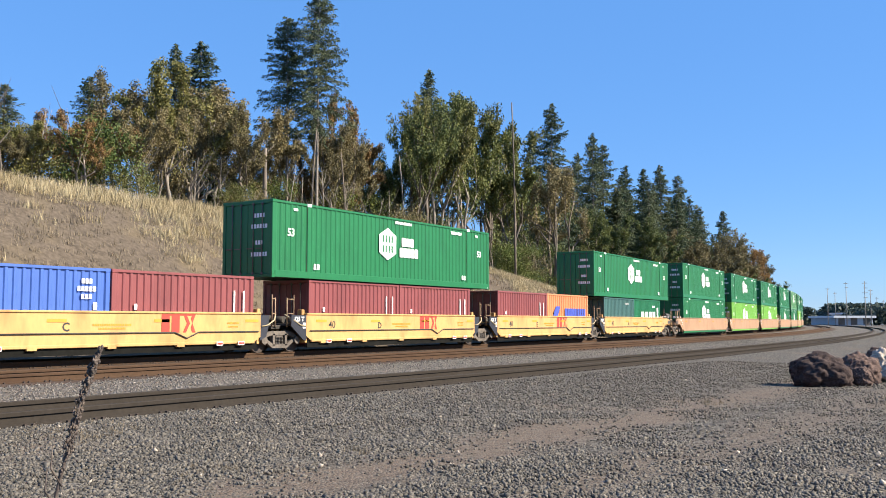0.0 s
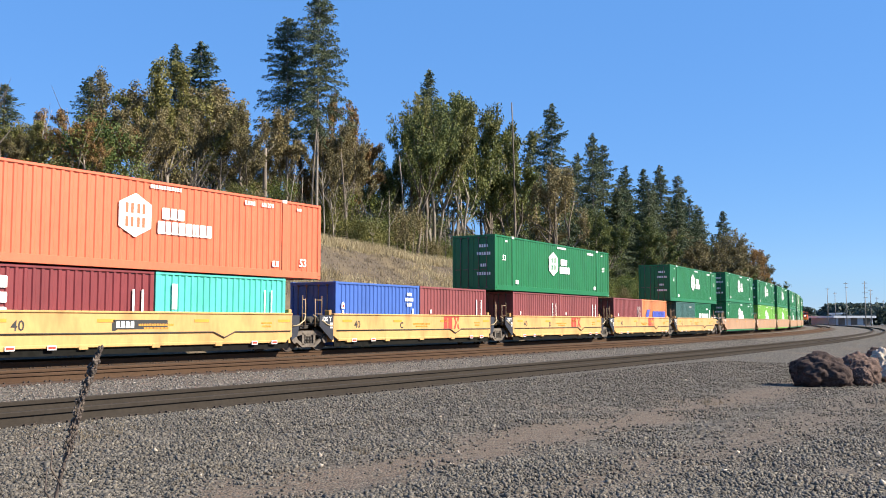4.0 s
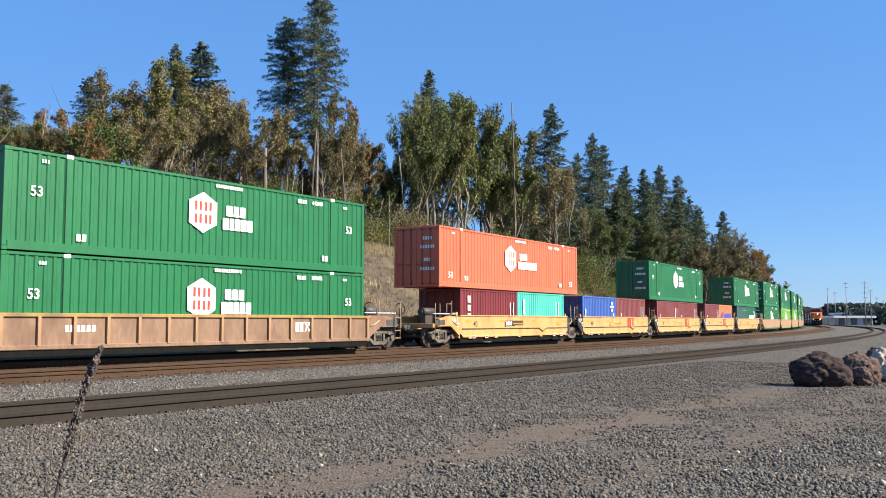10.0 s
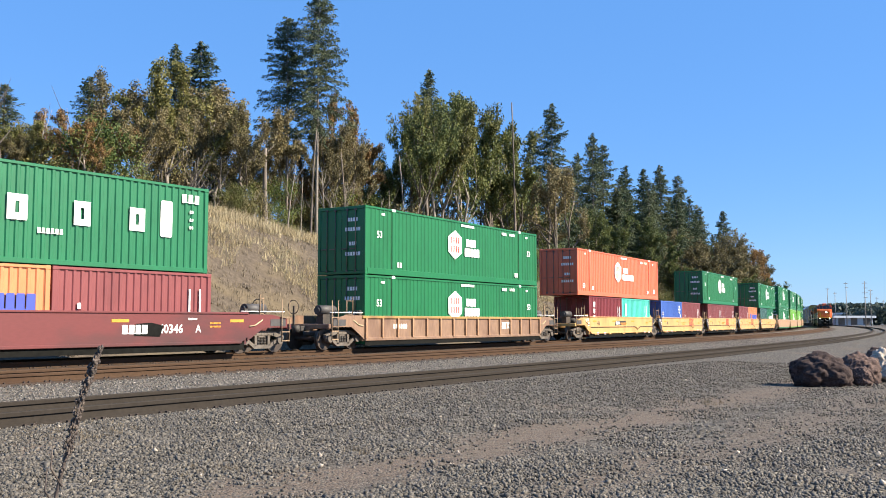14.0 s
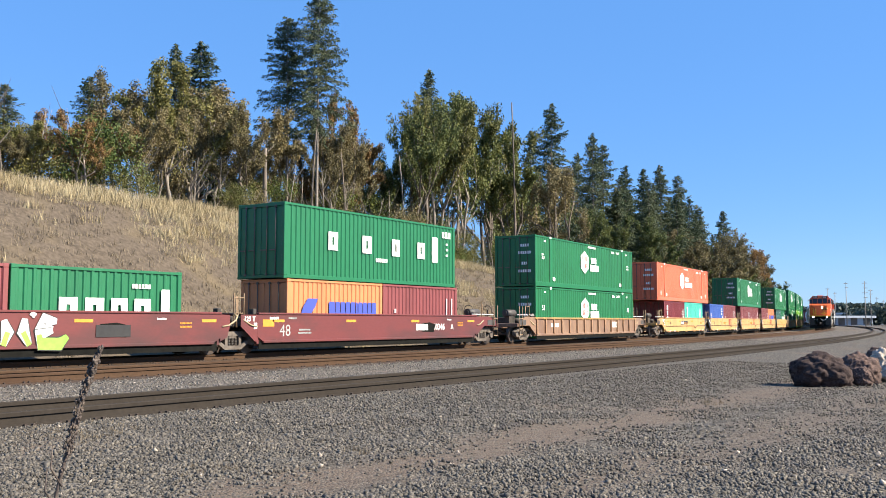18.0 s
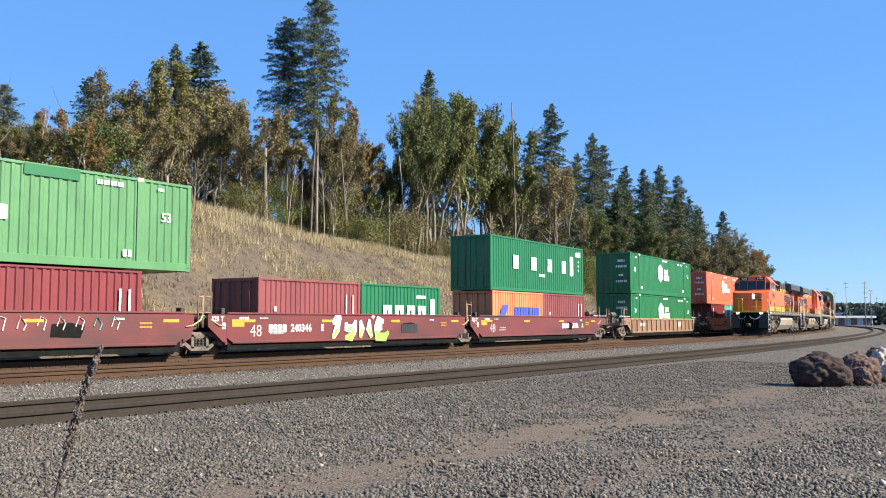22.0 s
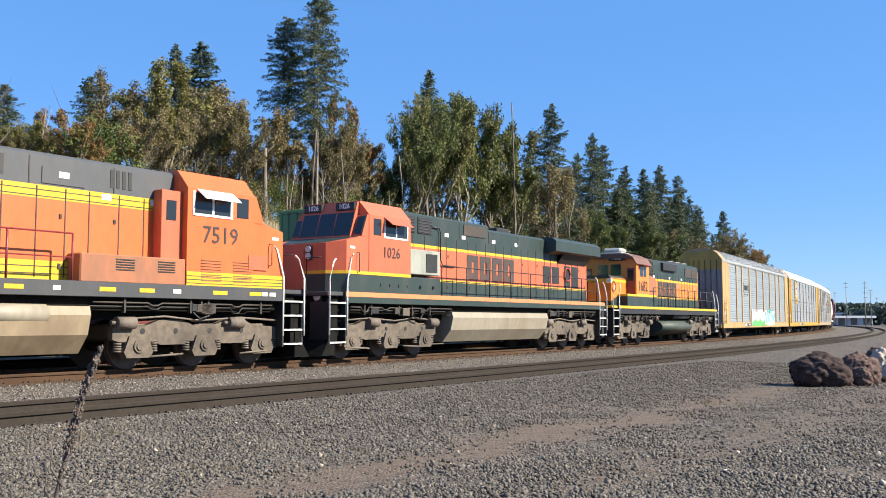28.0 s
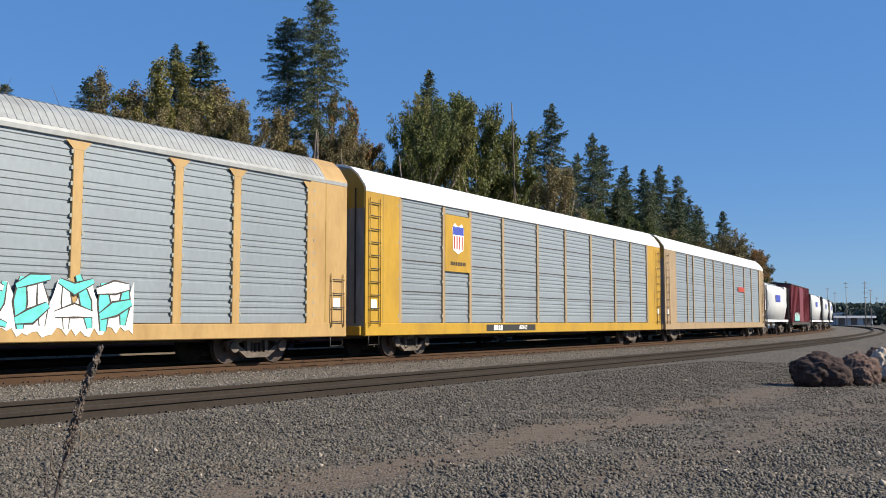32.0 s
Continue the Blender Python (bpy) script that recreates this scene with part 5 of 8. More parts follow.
    for y0, y1 in ((-1.44, -1.13), (1.13, 1.44)):
        p("corner_window", Shape().prism([(-8.865, 3.94), (-8.83, 3.94), (-8.60, 4.50), (-8.635, 4.50)], "y", y0, y1), M_GLASS)
    p("number_board", Shape().box(-8.72, -8.56, -1.05, -0.3, 4.72, 4.98, 0.01).box(-8.72, -8.56, 0.3, 1.05, 4.72, 4.98, 0.01), M_BLACK)
    for y in (-0.65, 0.65):
        part("road_number", cached(("nb", number), lambda: text_mesh(number, 0.23, 0.004)), M_LETTER, c, m=Matrix.Translation((-8.726, y, 4.85)) @ Matrix.Rotation(-math.pi / 2, 4, "Z"))
    if lit:
        for i, y in enumerate((-0.93, -0.56, 0.08, 0.5)):
            p("nose_wordmark_block", Shape().prism([(y, 2.92), (y + 0.34, 2.98), (y + 0.34, 3.26), (y, 3.20)], "x", -10.005, -9.985), M_BLACKLETTER)
        for y in (-1, 1):
            p("nose_stripe", Shape().box(-10.0, -9.982, y * 0.15, y * 0.93, 2.36, 2.48), M_LYELLOW)
        p("hose_loop", Shape().tube([(-10.5, -0.9, 1.62), (-10.62, -0.7, 1.42), (-10.64, -0.45, 1.36), (-10.62, -0.2, 1.45), (-10.5, -0.05, 1.62)], 0.032, 6), M_RAILW, "white jumper hose")
        p("hose_loop", Shape().tube([(-10.5, 0.9, 1.62), (-10.62, 0.75, 1.40), (-10.62, 0.45, 1.40), (-10.5, 0.3, 1.62)], 0.025, 6), M_ACBOX)
        p("gate_post", Shape().box(-10.45, -10.38, -0.62, -0.52, dk, dk + 0.95), M_LYELLOW)
        p("gate_post", Shape().box(-10.45, -10.38, 0.52, 0.62, dk, dk + 0.95), M_LYELLOW)
        p("gate_post", Shape().box(-10.45, -10.38, 0.82, 0.92, dk, dk + 0.95), M_LYELLOW)
    p("nose_door", Shape().box(-10.02, -9.96, -0.1, 0.75, dk + 0.1, 3.40, 0.02), or_)
    p("headlight_housing", Shape().box(-10.04, -9.96, -0.42, -0.18, 3.05, 3.52, 0.02), M_BLACK)
    for z in (3.18, 3.40):
        p("headlight", Shape().cyl("x", (-10.05, -0.30, z), 0.10, 0.02, 14), M_LAMP if lit else M_LAMPOFF)
    for y in (-0.95, 0.95):
        p("ditch_light_bracket", Shape().box(-10.35, -10.1, y - 0.14, y + 0.14, 1.75, 2.05, 0.02), M_LYELLOW if scheme == "new" else M_LGREEN)
        p("ditch_light", Shape().cyl("x", (-10.37, y, 1.92), 0.13, 0.03, 14), M_LAMP if lit else M_LAMPOFF)
    p("anticlimber", Shape().box(-10.45, -9.72, -1.45, 1.45, dk - 0.12, dk + 0.01, 0.02), M_LYELLOW if scheme == "new" else M_LGREY)
    p("pilot", Shape().prism([(-10.35, 1.75), (-10.0, 1.75), (-10.0, 0.45), (-10.25, 0.45)], "y", -1.45, 1.45), M_UNDER)
    p("snow_plough", Shape().prism([(-10.75, 0.14), (-10.15, 0.14), (-10.15, 0.95), (-10.35, 0.95), (-10.5, 0.5)], "y", -1.48, 1.48), M_UNDER)
    p("rear_pilot", Shape().prism([(10.0, 0.4), (10.25, 0.4), (10.35, 1.75), (10.0, 1.75)], "y", -1.45, 1.45), M_BLACK)
    for e in (-1, 1):
        p("coupler", Shape().box(e * 10.3, e * 11.0, -0.13, 0.13, 0.74, 1.0, 0.03).cyl("z", (e * 11.0, 0, 0.87), 0.17, 0.16, 10), M_STEEL)
        for y in (-0.55, -0.35, 0.4, 0.6):
            p("air_hose", Shape().tube([(e * 10.3, y, 1.5), (e * 10.62, y, 1.15), (e * 10.66, y + 0.05, 0.8), (e * 10.6, y + 0.1, 0.55)], 0.03, 6), M_BLACK)
        for sgn in (-1, 1):
            step_well(c, e * 9.62, e, sgn, M_BLACK, dk)
        p("end_rail", Shape().tube([(e * 10.4, -0.55, dk), (e * 10.4, -0.55, dk + 1.05), (e * 10.4, -1.1, dk + 1.05)], 0.024, 6).tube([(e * 10.4, 0.55, dk), (e * 10.4, 0.55, dk + 1.05), (e * 10.4, 1.1, dk + 1.05)], 0.024, 6), M_LYELLOW if scheme == "new" and e < 0 else M_BLACK)
    for sgn in (-1, 1):
        y = sgn * (hw + 0.006)
        ya, yb = sorted((sgn * (hw - 0.01), sgn * (hw + 0.012)))
        for x0, x1 in ((-8.28, -7.86), (-7.62, -7.06), (-7.00, -6.42)):
            p("side_window", Shape().box(x0, x1, ya, yb, 3.92, 4.46, 0.01), M_GLASS)
        p("window_frame", Shape().box(-7.70, -7.62, ya - 0.01 * sgn, yb + 0.01, 3.88, 4.50).box(-7.06, -7.00, ya, yb + 0.008, 3.93, 4.48).box(-6.42, -6.36, ya, yb + 0.008, 3.88, 4.50).box(-7.7, -6.36, ya, yb + 0.008, 3.86, 3.92), M_RAILW)
        p("awning", Shape().prism([(sgn * hw, 4.55), (sgn * (hw + 0.34), 4.30), (sgn * (hw + 0.34), 4.28), (sgn * hw, 4.52)] if sgn < 0 else [(sgn * hw, 4.52), (sgn * (hw + 0.34), 4.28), (sgn * (hw + 0.34), 4.30), (sgn * hw, 4.55)], "x", -7.7, -6.5), M_RAILW if scheme == "mid" else or_)
        part("road_number", cached(("st", number), lambda: text_mesh(number, {"new": 0.68, "mid": 0.62, "old": 0.50}[scheme], 0.002)), M_BLACKLETTER, c, m=Matrix.Translation((-7.3, sgn * (hw + 0.014), 3.38)) @ Matrix.Rotation(0 if sgn < 0 else math.pi, 4, "Z"))
        if scheme != "old":
            p("cab_stripe", Shape().box(-9.60, -6.2, ya, yb, dk + 0.02, 2.42), M_LYELLOW)
            for k in range(3):
                p("pinstripe", Shape().box(-9.60, -6.2, sgn * (hw + 0.010), sgn * (hw + 0.016), 2.12 + k * 0.09, 2.138 + k * 0.09), M_BLACKLETTER)
        else:
            p("cab_skirt", Shape().box(-9.60, -6.2, ya, yb, dk + 0.02, 2.62), M_LGREEN)
            p("cab_stripe", Shape().box(-9.60, -6.2, ya, yb, 2.63, 2.73), M_LYELLOW)
    for sgn in (-1, 1):
        if scheme == "mid":
            # recess coloured darker than the body orange to paint in its shade
            p("door_recess", Shape().box(-6.2, -5.55, sgn * 0.97, sgn * 1.30, dk, 4.45, 0.01), M_LFADED_SHADE, "cab door in its recess, shade put into its orange")
            p("cab_door_glass", Shape().box(-6.0, -5.7, sgn * 1.30, sgn * 1.312, 3.7, 4.2), M_GLASS)
        p("nose_label", Shape().box(-9.45, -9.2, sgn * (1.48 + 0.002), sgn * (1.48 + 0.006), 3.42, 3.5), M_RAILW)
        if scheme != "old":
            p("cab_vent", Shape().box(-9.0, -8.3, sgn * (hw + 0.004), sgn * (hw + 0.018), 2.55, 2.95, 0.004), M_LFADED_SHADE if scheme != "old" else M_LORANGE)
        p("cab_handhold", Shape().tube([(-9.1, sgn * (hw - 0.02), 3.3), (-9.1, sgn * (hw + 0.08), 3.3), (-9.1, sgn * (hw + 0.08), 2.7), (-9.1, sgn * (hw - 0.02), 2.7)], 0.015, 5), M_BLACK)
    # long hood in bands
    hy = 0.96
    if scheme != "old":
        bands = (("hood_skirt", M_LYELLOW, dk + 0.01, 2.52), ("hood_side", or_, 2.52, 3.92), ("hood_stripe", M_LYELLOW, 3.92, 4.22))
    else:
        bands = (("hood_skirt", M_LGREEN, dk + 0.01, 2.60), ("hood_stripe", M_LYELLOW, 2.60, 2.68), ("hood_side", or_, 2.68, 3.78), ("hood_stripe", M_LYELLOW, 3.78, 3.88), ("hood_shoulder", M_LGREEN, 3.88, 4.22))
    for nm, m, z0, z1 in bands:
        p(nm, Shape().box(-6.2, 9.3, -hy, hy, z0, z1), m)
    p("hood_top", Shape().prism([(-hy, 4.22), (hy, 4.22), (hy, 4.90), (0.88, 4.97), (-0.88, 4.97), (-hy, 4.90)], "x", -6.2, 0.0), top_m, "cabinet behind the cab, higher than the hood")
    p("hood_top", Shape().prism([(-hy, 4.22), (hy, 4.22), (hy, 4.72), (0.84, 4.82), (-0.84, 4.82), (-hy, 4.72)], "x", 0.001, 9.3), top_m)
    for sgn in (-1, 1):
        for x in (-4.4, -2.2, 0.02, 2.4, 4.6):
            p("hood_joint", Shape().box(x - 0.015, x + 0.015, sgn * (hy - 0.01), sgn * (hy + 0.012), 4.24, 4.86 if x < 0 else 4.70), M_BLACKLETTER)
    for sgn in (-1, 1):
        ya, yb = sorted((sgn * (hy - 0.005), sgn * (hy + 0.012)))
        k = 0
        x = -5.9
        while x < 9.2:
            p("door_seam", cached(("seam", sgn), lambda: Shape().box(-0.012, 0.012, ya, yb, 2.15, 4.2).mesh("door_seam")), M_BLACKLETTER).matrix_local = Matrix.Translation((x, 0, 0))
            if k % 2 == 0:
                p("door_latch", cached(("latch", sgn), lambda: Shape().box(-0.03, 0.03, ya, yb + 0.015, 2.35, 2.47).box(-0.03, 0.03, ya, yb + 0.015, 3.5, 3.6).mesh("door_latch")), M_BLACKLETTER).matrix_local = Matrix.Translation((x + 0.12, 0, 0))
            x += 0.62 + 0.1 * (k % 3)
            k += 1
        if scheme != "old":
            for z in (2.22, 2.38, 3.96, 4.10):
                p("pinstripe", Shape().box(-6.2, 9.3, ya, yb - 0.006, z, z + 0.018), M_BLACKLETTER)
        # louvres behind the cab and dark engine room grilles
        for x0, x1, z0, z1 in ((-6.05, -5.2, 4.26, 4.84), (-5.0, -4.1, 4.26, 4.84)) if scheme == "old" else ():
            p("louvre", Shape().box(x0, x1, sgn * (hy - 0.01), sgn * (hy + 0.03), z0, z1, 0.01), M_BLACK)
            for q in range(5):
                zz = z0 + 0.05 + q * (z1 - z0 - 0.06) / 5
                p("louvre_slat", Shape().box(x0 + 0.04, x1 - 0.04, sgn * (hy + 0.03), sgn * (hy + 0.05), zz, zz + 0.025), M_LGREY)
        for x0, x1, z0, z1 in ((4.75, 5.5, 2.85, 3.6), (5.65, 6.35, 2.85, 3.6), (6.9, 7.5, 2.7, 3.7), (7.7, 8.4, 2.7, 3.7)):
            p("grille", Shape().box(x0, x1, sgn * (hy - 0.01), sgn * (hy + 0.02), z0, z1, 0.01), M_BLACK)
        p("radiator_screen", Shape().prism([(sgn * (hy + 0.005), 3.78), (sgn * (hy + 0.02), 3.78), (sgn * 1.30, 4.22), (sgn * 1.28, 4.24)] if sgn > 0 else [(sgn * (hy + 0.005), 3.78), (sgn * 1.28, 4.24), (sgn * 1.30, 4.22), (sgn * (hy + 0.02), 3.78)], "x", 6.2, 9.2), M_BLACK)
    p("radiator_wing", Shape().prism([(-1.5, 4.26), (-1.5, 4.70), (-1.3, 4.86), (1.3, 4.86), (1.5, 4.70), (1.5, 4.26), (0.9, 4.12), (-0.9, 4.12)], "x", 5.0 if scheme == "old" else 3.75, 9.85), top_m)
    p("hood_end", Shape().box(9.3, 9.42, -hy, hy, dk + 0.01, 4.4, 0.03), or_)
    p("exhaust_stack", Shape().box(1.6, 2.7, -0.45, 0.45, 4.76, 5.06 if scheme == "old" else 4.90, 0.04), M_BLACK)
    p("horn", Shape().cyl("x", (-3.0, 0.2, 4.9), 0.06, 0.25, 10).cyl("x", (-3.0, -0.2, 4.9), 0.06, 0.22, 10), M_BLACK)
    p("roof_unit", Shape().box(-7.7, -6.6, -0.45, 0.45, 5.02, 5.14, 0.04), M_RAILW if scheme == "mid" else or_)
    # air conditioner and battery boxes beside the walkway
    for sgn in (-1, 1):
        if scheme == "old":
            p("equipment_box", Shape().box(-6.15, -4.3, sgn * 0.96, sgn * 1.46, 2.76, 3.62, 0.02), M_ACBOX, "pale grey equipment box")
            p("equipment_box", Shape().box(-6.2, -4.3, sgn * 0.96, sgn * 1.48, dk, 2.66, 0.02), M_LGREEN)
            p("box_grille", Shape().box(-5.2, -4.5, sgn * 1.46, sgn * 1.475, 2.86, 3.5), M_BLACK)
        elif scheme == "mid":
            p("equipment_box", Shape().box(-6.2, -3.2, sgn * 0.96, sgn * 1.48, dk, 2.72, 0.03), M_GRIME, "grimy brown-stained equipment box")
            for x in (-5.6, -4.4):
                for q in range(5):
                    p("box_louvre", Shape().box(x - 0.26, x + 0.26, sgn * 1.48, sgn * 1.495, 2.36 + q * 0.06, 2.385 + q * 0.06), M_BLACK)
            for x in (-8.1, -7.0):
                for q in range(9):
                    p("cab_louvre", Shape().box(x - 0.34, x + 0.34, sgn * 1.512, sgn * 1.522, 2.12 + q * 0.075, 2.14 + q * 0.075), M_GRIME)
            for x in (-4.9, -1.6):
                for q in range(4):
                    p("hood_slot", Shape().box(x + q * 0.17, x + q * 0.17 + 0.10, sgn * 0.955, sgn * 0.972, 4.36, 4.80), M_BLACK)
        else:
            p("equipment_box", Shape().box(-6.2, -0.7, sgn * 0.96, sgn * 1.46, 2.5, 3.88, 0.03), or_)
            p("equipment_skirt", Shape().box(-6.2, -0.7, sgn * 0.96, sgn * 1.46, dk, 2.5), M_LYELLOW)
            for z in (2.22, 2.38):
                p("pinstripe", Shape().box(-6.2, -0.7, sgn * 1.46, sgn * 1.466, z, z + 0.018), M_BLACKLETTER)
            # raised louvre doors and guard bars over the shoulder behind the cab
            p("shoulder_stripe", Shape().box(-6.2, -0.7, sgn * 0.96, sgn * 1.22, 3.88, 4.14, 0.01), M_LYELLOW)
            p("shoulder_cabinet", Shape().box(-6.15, -1.6, sgn * 0.90, sgn * 1.20, 4.14, 4.80, 0.02), M_LGREY)
            for x0, x1 in ((-6.0, -5.2), (-4.6, -3.8)):
                p("louvre_door", Shape().box(x0, x1, sgn * 1.20, sgn * 1.215, 4.22, 4.74), M_BLACK)
                for q in range(7):
                    p("louvre_slat", Shape().box(x0 + 0.03, x1 - 0.03, sgn * 1.215, sgn * 1.235, 4.25 + q * 0.07, 4.275 + q * 0.07), M_STEEL)
            for x in (-6.05, -4.85, -3.55, -2.35):
                p("guard_bar", Shape().box(x - 0.09, x + 0.09, sgn * 1.20, sgn * 1.34, 3.88, 4.78, 0.01), M_BLACK)
                p("guard_bar_edge", Shape().box(x + 0.10, x + 0.125, sgn * 1.20, sgn * 1.33, 4.05, 4.78), M_ACBOX)
            p("shoulder_rail", Shape().tube([(-6.05, sgn * 1.33, 4.80), (-2.0, sgn * 1.33, 4.80), (-0.7, sgn * 1.30, 3.9)], 0.02, 6), M_BLACK)
            for i in range(6):
                px = -6.0 + i * 1.02
                p("low_post", Shape().tube([(px, sgn * 1.50, dk), (px, sgn * 1.50, dk + 0.50)], 0.016, 5), M_BLACK)
            p("low_rail", Shape().tube([(-6.0, sgn * 1.50, dk + 0.50), (-0.9, sgn * 1.50, dk + 0.50)], 0.016, 5), M_BLACK)
            p("sand_hatch", Shape().box(-7.0, -6.55, sgn * 1.505, sgn * 1.53, 2.05, 2.75, 0.01), M_LGREY)
        x0 = -0.4 if scheme == "new" else -3.0 if scheme == "mid" else -4.2
        handrail(c, [x0 + (9.4 - x0) * i / 8 for i in range(9)], sgn * 1.47, dk, dk + 1.08, M_BLACK if scheme != "mid" else M_MAROON)
        if scheme == "new":
            for i in range(9):
                px = 0.5 + i * 1.1
                p("wide_post", Shape().box(px - 0.07, px + 0.07, sgn * 1.44, sgn * 1.47, dk, dk + 1.05), M_BLACK)
        word_slabs(c, 4, 0.80 if scheme != "old" else 0.84, 0.62 if scheme != "old" else 0.92, 0.24, 0.12, M_BLACKLETTER if scheme != "old" else M_DARKWORD, (2.75 if scheme == "new" else 2.25) if scheme != "old" else 0.2, sgn * (hy + 0.016) if scheme != "new" else sgn * (hy + 0.016), 3.42 if scheme != "old" else 3.24, 0.35 if scheme != "old" else 0.0, sgn > 0)
        if scheme == "old":
            stickers(c, sgn * (hy + 0.004), 4.34, (-3.1, -1.9, 0.4, 2.3, 5.3), M_RAILW)
            p("filter_screen", Shape().box(-1.9, -0.3, sgn * hy, sgn * (hy + 0.03), 4.42, 4.84, 0.01), M_STEEL)
            p("conduit", Shape().tube([(-4.2, sgn * 1.0, 4.55), (-3.7, sgn * 1.02, 4.55), (-3.6, sgn * 1.02, 4.4), (-3.6, sgn * 1.02, 3.4), (-3.45, sgn * 1.02, 3.2), (-2.6, sgn * 1.02, 3.2)], 0.025, 6), M_BLACK)
            for x in (-7.9, -7.4, -6.9, -6.4, -5.6, -4.8):
                p("skirt_latch", Shape().box(x - 0.03, x + 0.03, sgn * 1.48, sgn * (1.53), 2.28, 2.38), M_BLACK)
            p("fan_guard", Shape().tube([(7.15 + 0.3 * math.cos(a), sgn * (hy + 0.06), 3.3 + 0.3 * math.sin(a)) for a in [i * math.pi / 7 for i in range(15)]], 0.03, 6), M_REDLETTER)
        elif scheme == "mid":
            stickers(c, sgn * (hy + 0.004), 4.12, (-5.6, -4.2, -1.0, 3.0), M_RAILW)
            p("hood_hatch", Shape().box(-3.6, -2.5, sgn * hy, sgn * (hy + 0.02), 4.26, 4.66, 0.01), top_m)
            stickers(c, sgn * (hy + 0.024), 4.5, (-3.05,), M_RAILW)
        if scheme != "old":
            p("swoosh", Shape().prism([(-0.3, 2.84), (4.2, 2.84), (0.0, 3.04)], "y", *sorted((sgn * hy, sgn * (hy + 0.014)))), M_BLACKLETTER)
    half = 7.02
    moves(c, "B", s, half, Matrix.Identity(4) if facing > 0 else Matrix.Rotation(math.pi, 4, "Z"))
    return c


ge_locomotive("bright orange and black diesel locomotive, headlights lit, leading", 21.2, "8186", "new", 1, True)
ge_locomotive("orange, yellow and dark grey diesel locomotive running backwards", 43.6, "7519", "mid", -1, tanks=True)
ge_locomotive("faded orange and dark green diesel locomotive with tan tank", 65.6, "1026", "old", 1)


def sd_locomotive(label, s, number):
    """Older six-axle locomotive with a narrow low nose and a boxy cab."""
    c = thing("locomotive", label, "locomotive", "locomotives of the freight train")
    dk, hy, hw = 1.95, 0.92, 1.50
    O, G, Y = M_SDORANGE, M_LGREEN, M_LYELLOW

    def p(nm, sh, m, lab=""):
        return part(nm, sh, m, c, lab)

    p("underframe", Shape().box(-9.7, 9.7, -1.3, 1.3, 1.4, dk - 0.03, 0.03).box(-8.6, 8.6, -1.0, 1.0, 1.2, 1.4), M_UNDER)
    under_piping(c, ((-8.7, -2.5), (3.9, 9.0)), 1.46, int(number))
    for sgn in (-1, 1):
        p("side_sill", Shape().box(-9.0, 9.5, sgn * 1.44, sgn * 1.52, 1.55, 1.82, 0.01), M_BLACK)
        p("sill_stripe", Shape().box(-9.0, 9.5, sgn * 1.45, sgn * 1.53, 1.83, dk + 0.01), Y)
        p("walkway", Shape().box(-9.0, 9.5, sgn * 0.88, sgn * 1.49, dk - 0.04, dk), M_LGREY)
    p("fuel_tank", Shape().prism([(1.35 * math.cos(a) * (1.05 if abs(math.cos(a)) > 0.5 else 1), 0.86 + 0.52 * math.sin(a)) for a in [i * math.pi / 9 for i in range(18)]], "x", -1.75, 4.05, True), M_TANKGREEN, "grimy dark green rounded fuel tank")
    for sgn in (-1, 1):
        p("air_reservoir", Shape().cyl("x", (2.2, sgn * 1.2, 1.48), 0.15, 1.6, 14), M_LGREY)
    for x, fl in ((-6.25, 1), (6.3, -1)):
        truck3(c, x, fl)
    p("bell", Shape().cyl("z", (-2.7, -1.35, 1.35), 0.17, 0.12, 14, 0.08), M_TRUCK)
    p("nose", Shape().prism([(-0.96, dk), (0.96, dk), (0.96, 3.38), (0.80, 3.50), (-0.80, 3.50), (-0.96, 3.38)], "x", -8.6, -6.25), O)
    p("nose_stripe", Shape().prism([(-0.975, 3.18), (0.975, 3.18), (0.975, 3.32), (-0.975, 3.32)], "x", -8.62, -6.25), Y)
    p("nose_top", Shape().prism([(-0.97, 3.36), (0.97, 3.36), (0.82, 3.515), (-0.82, 3.515)], "x", -8.61, -6.25), G)
    p("nose_skirt", Shape().prism([(-8.63, dk), (-6.25, dk), (-6.25, 2.5), (-7.6, 2.5), (-8.63, 2.2)], "y", -0.975, 0.975), G)
    p("brake_wheel", Shape().tube([(-8.3 + 0.26 * math.cos(a), -1.0, 2.95 + 0.26 * math.sin(a)) for a in [i * math.pi / 8 for i in range(17)]], 0.02, 6), M_BLACK)
    p("nose_light", Shape().box(-8.66, -8.58, 0.45, 0.75, 2.9, 3.4, 0.02), M_BLACK)
    for z in (3.02, 3.27):
        p("headlight", Shape().cyl("x", (-8.67, 0.6, z), 0.09, 0.02, 12), M_LAMPOFF)
    p("ditch_light", Shape().box(-8.65, -8.45, -0.98, -0.72, 3.12, 3.35, 0.02), M_LAMPOFF)
    p("cab", Shape().prism([(-hw, dk), (hw, dk), (hw, 4.32), (1.35, 4.53), (0.95, 4.73), (-0.95, 4.73), (-1.35, 4.53), (-hw, 4.32)], "x", -6.3, -4.26), O)
    p("cab_roof", Shape().prism([(-hw - 0.10, 4.20), (-1.38, 4.56), (-0.97, 4.77), (0.97, 4.77), (1.38, 4.56), (hw + 0.10, 4.20), (hw + 0.08, 4.17), (1.3, 4.50), (-1.3, 4.50), (-hw - 0.08, 4.17)], "x", -6.5, -4.1), M_CABROOF, "rusty brown cab roof")
    p("number_board", Shape().box(-6.42, -6.30, -0.9, 0.0, 4.38, 4.68, 0.02), M_BLACK)
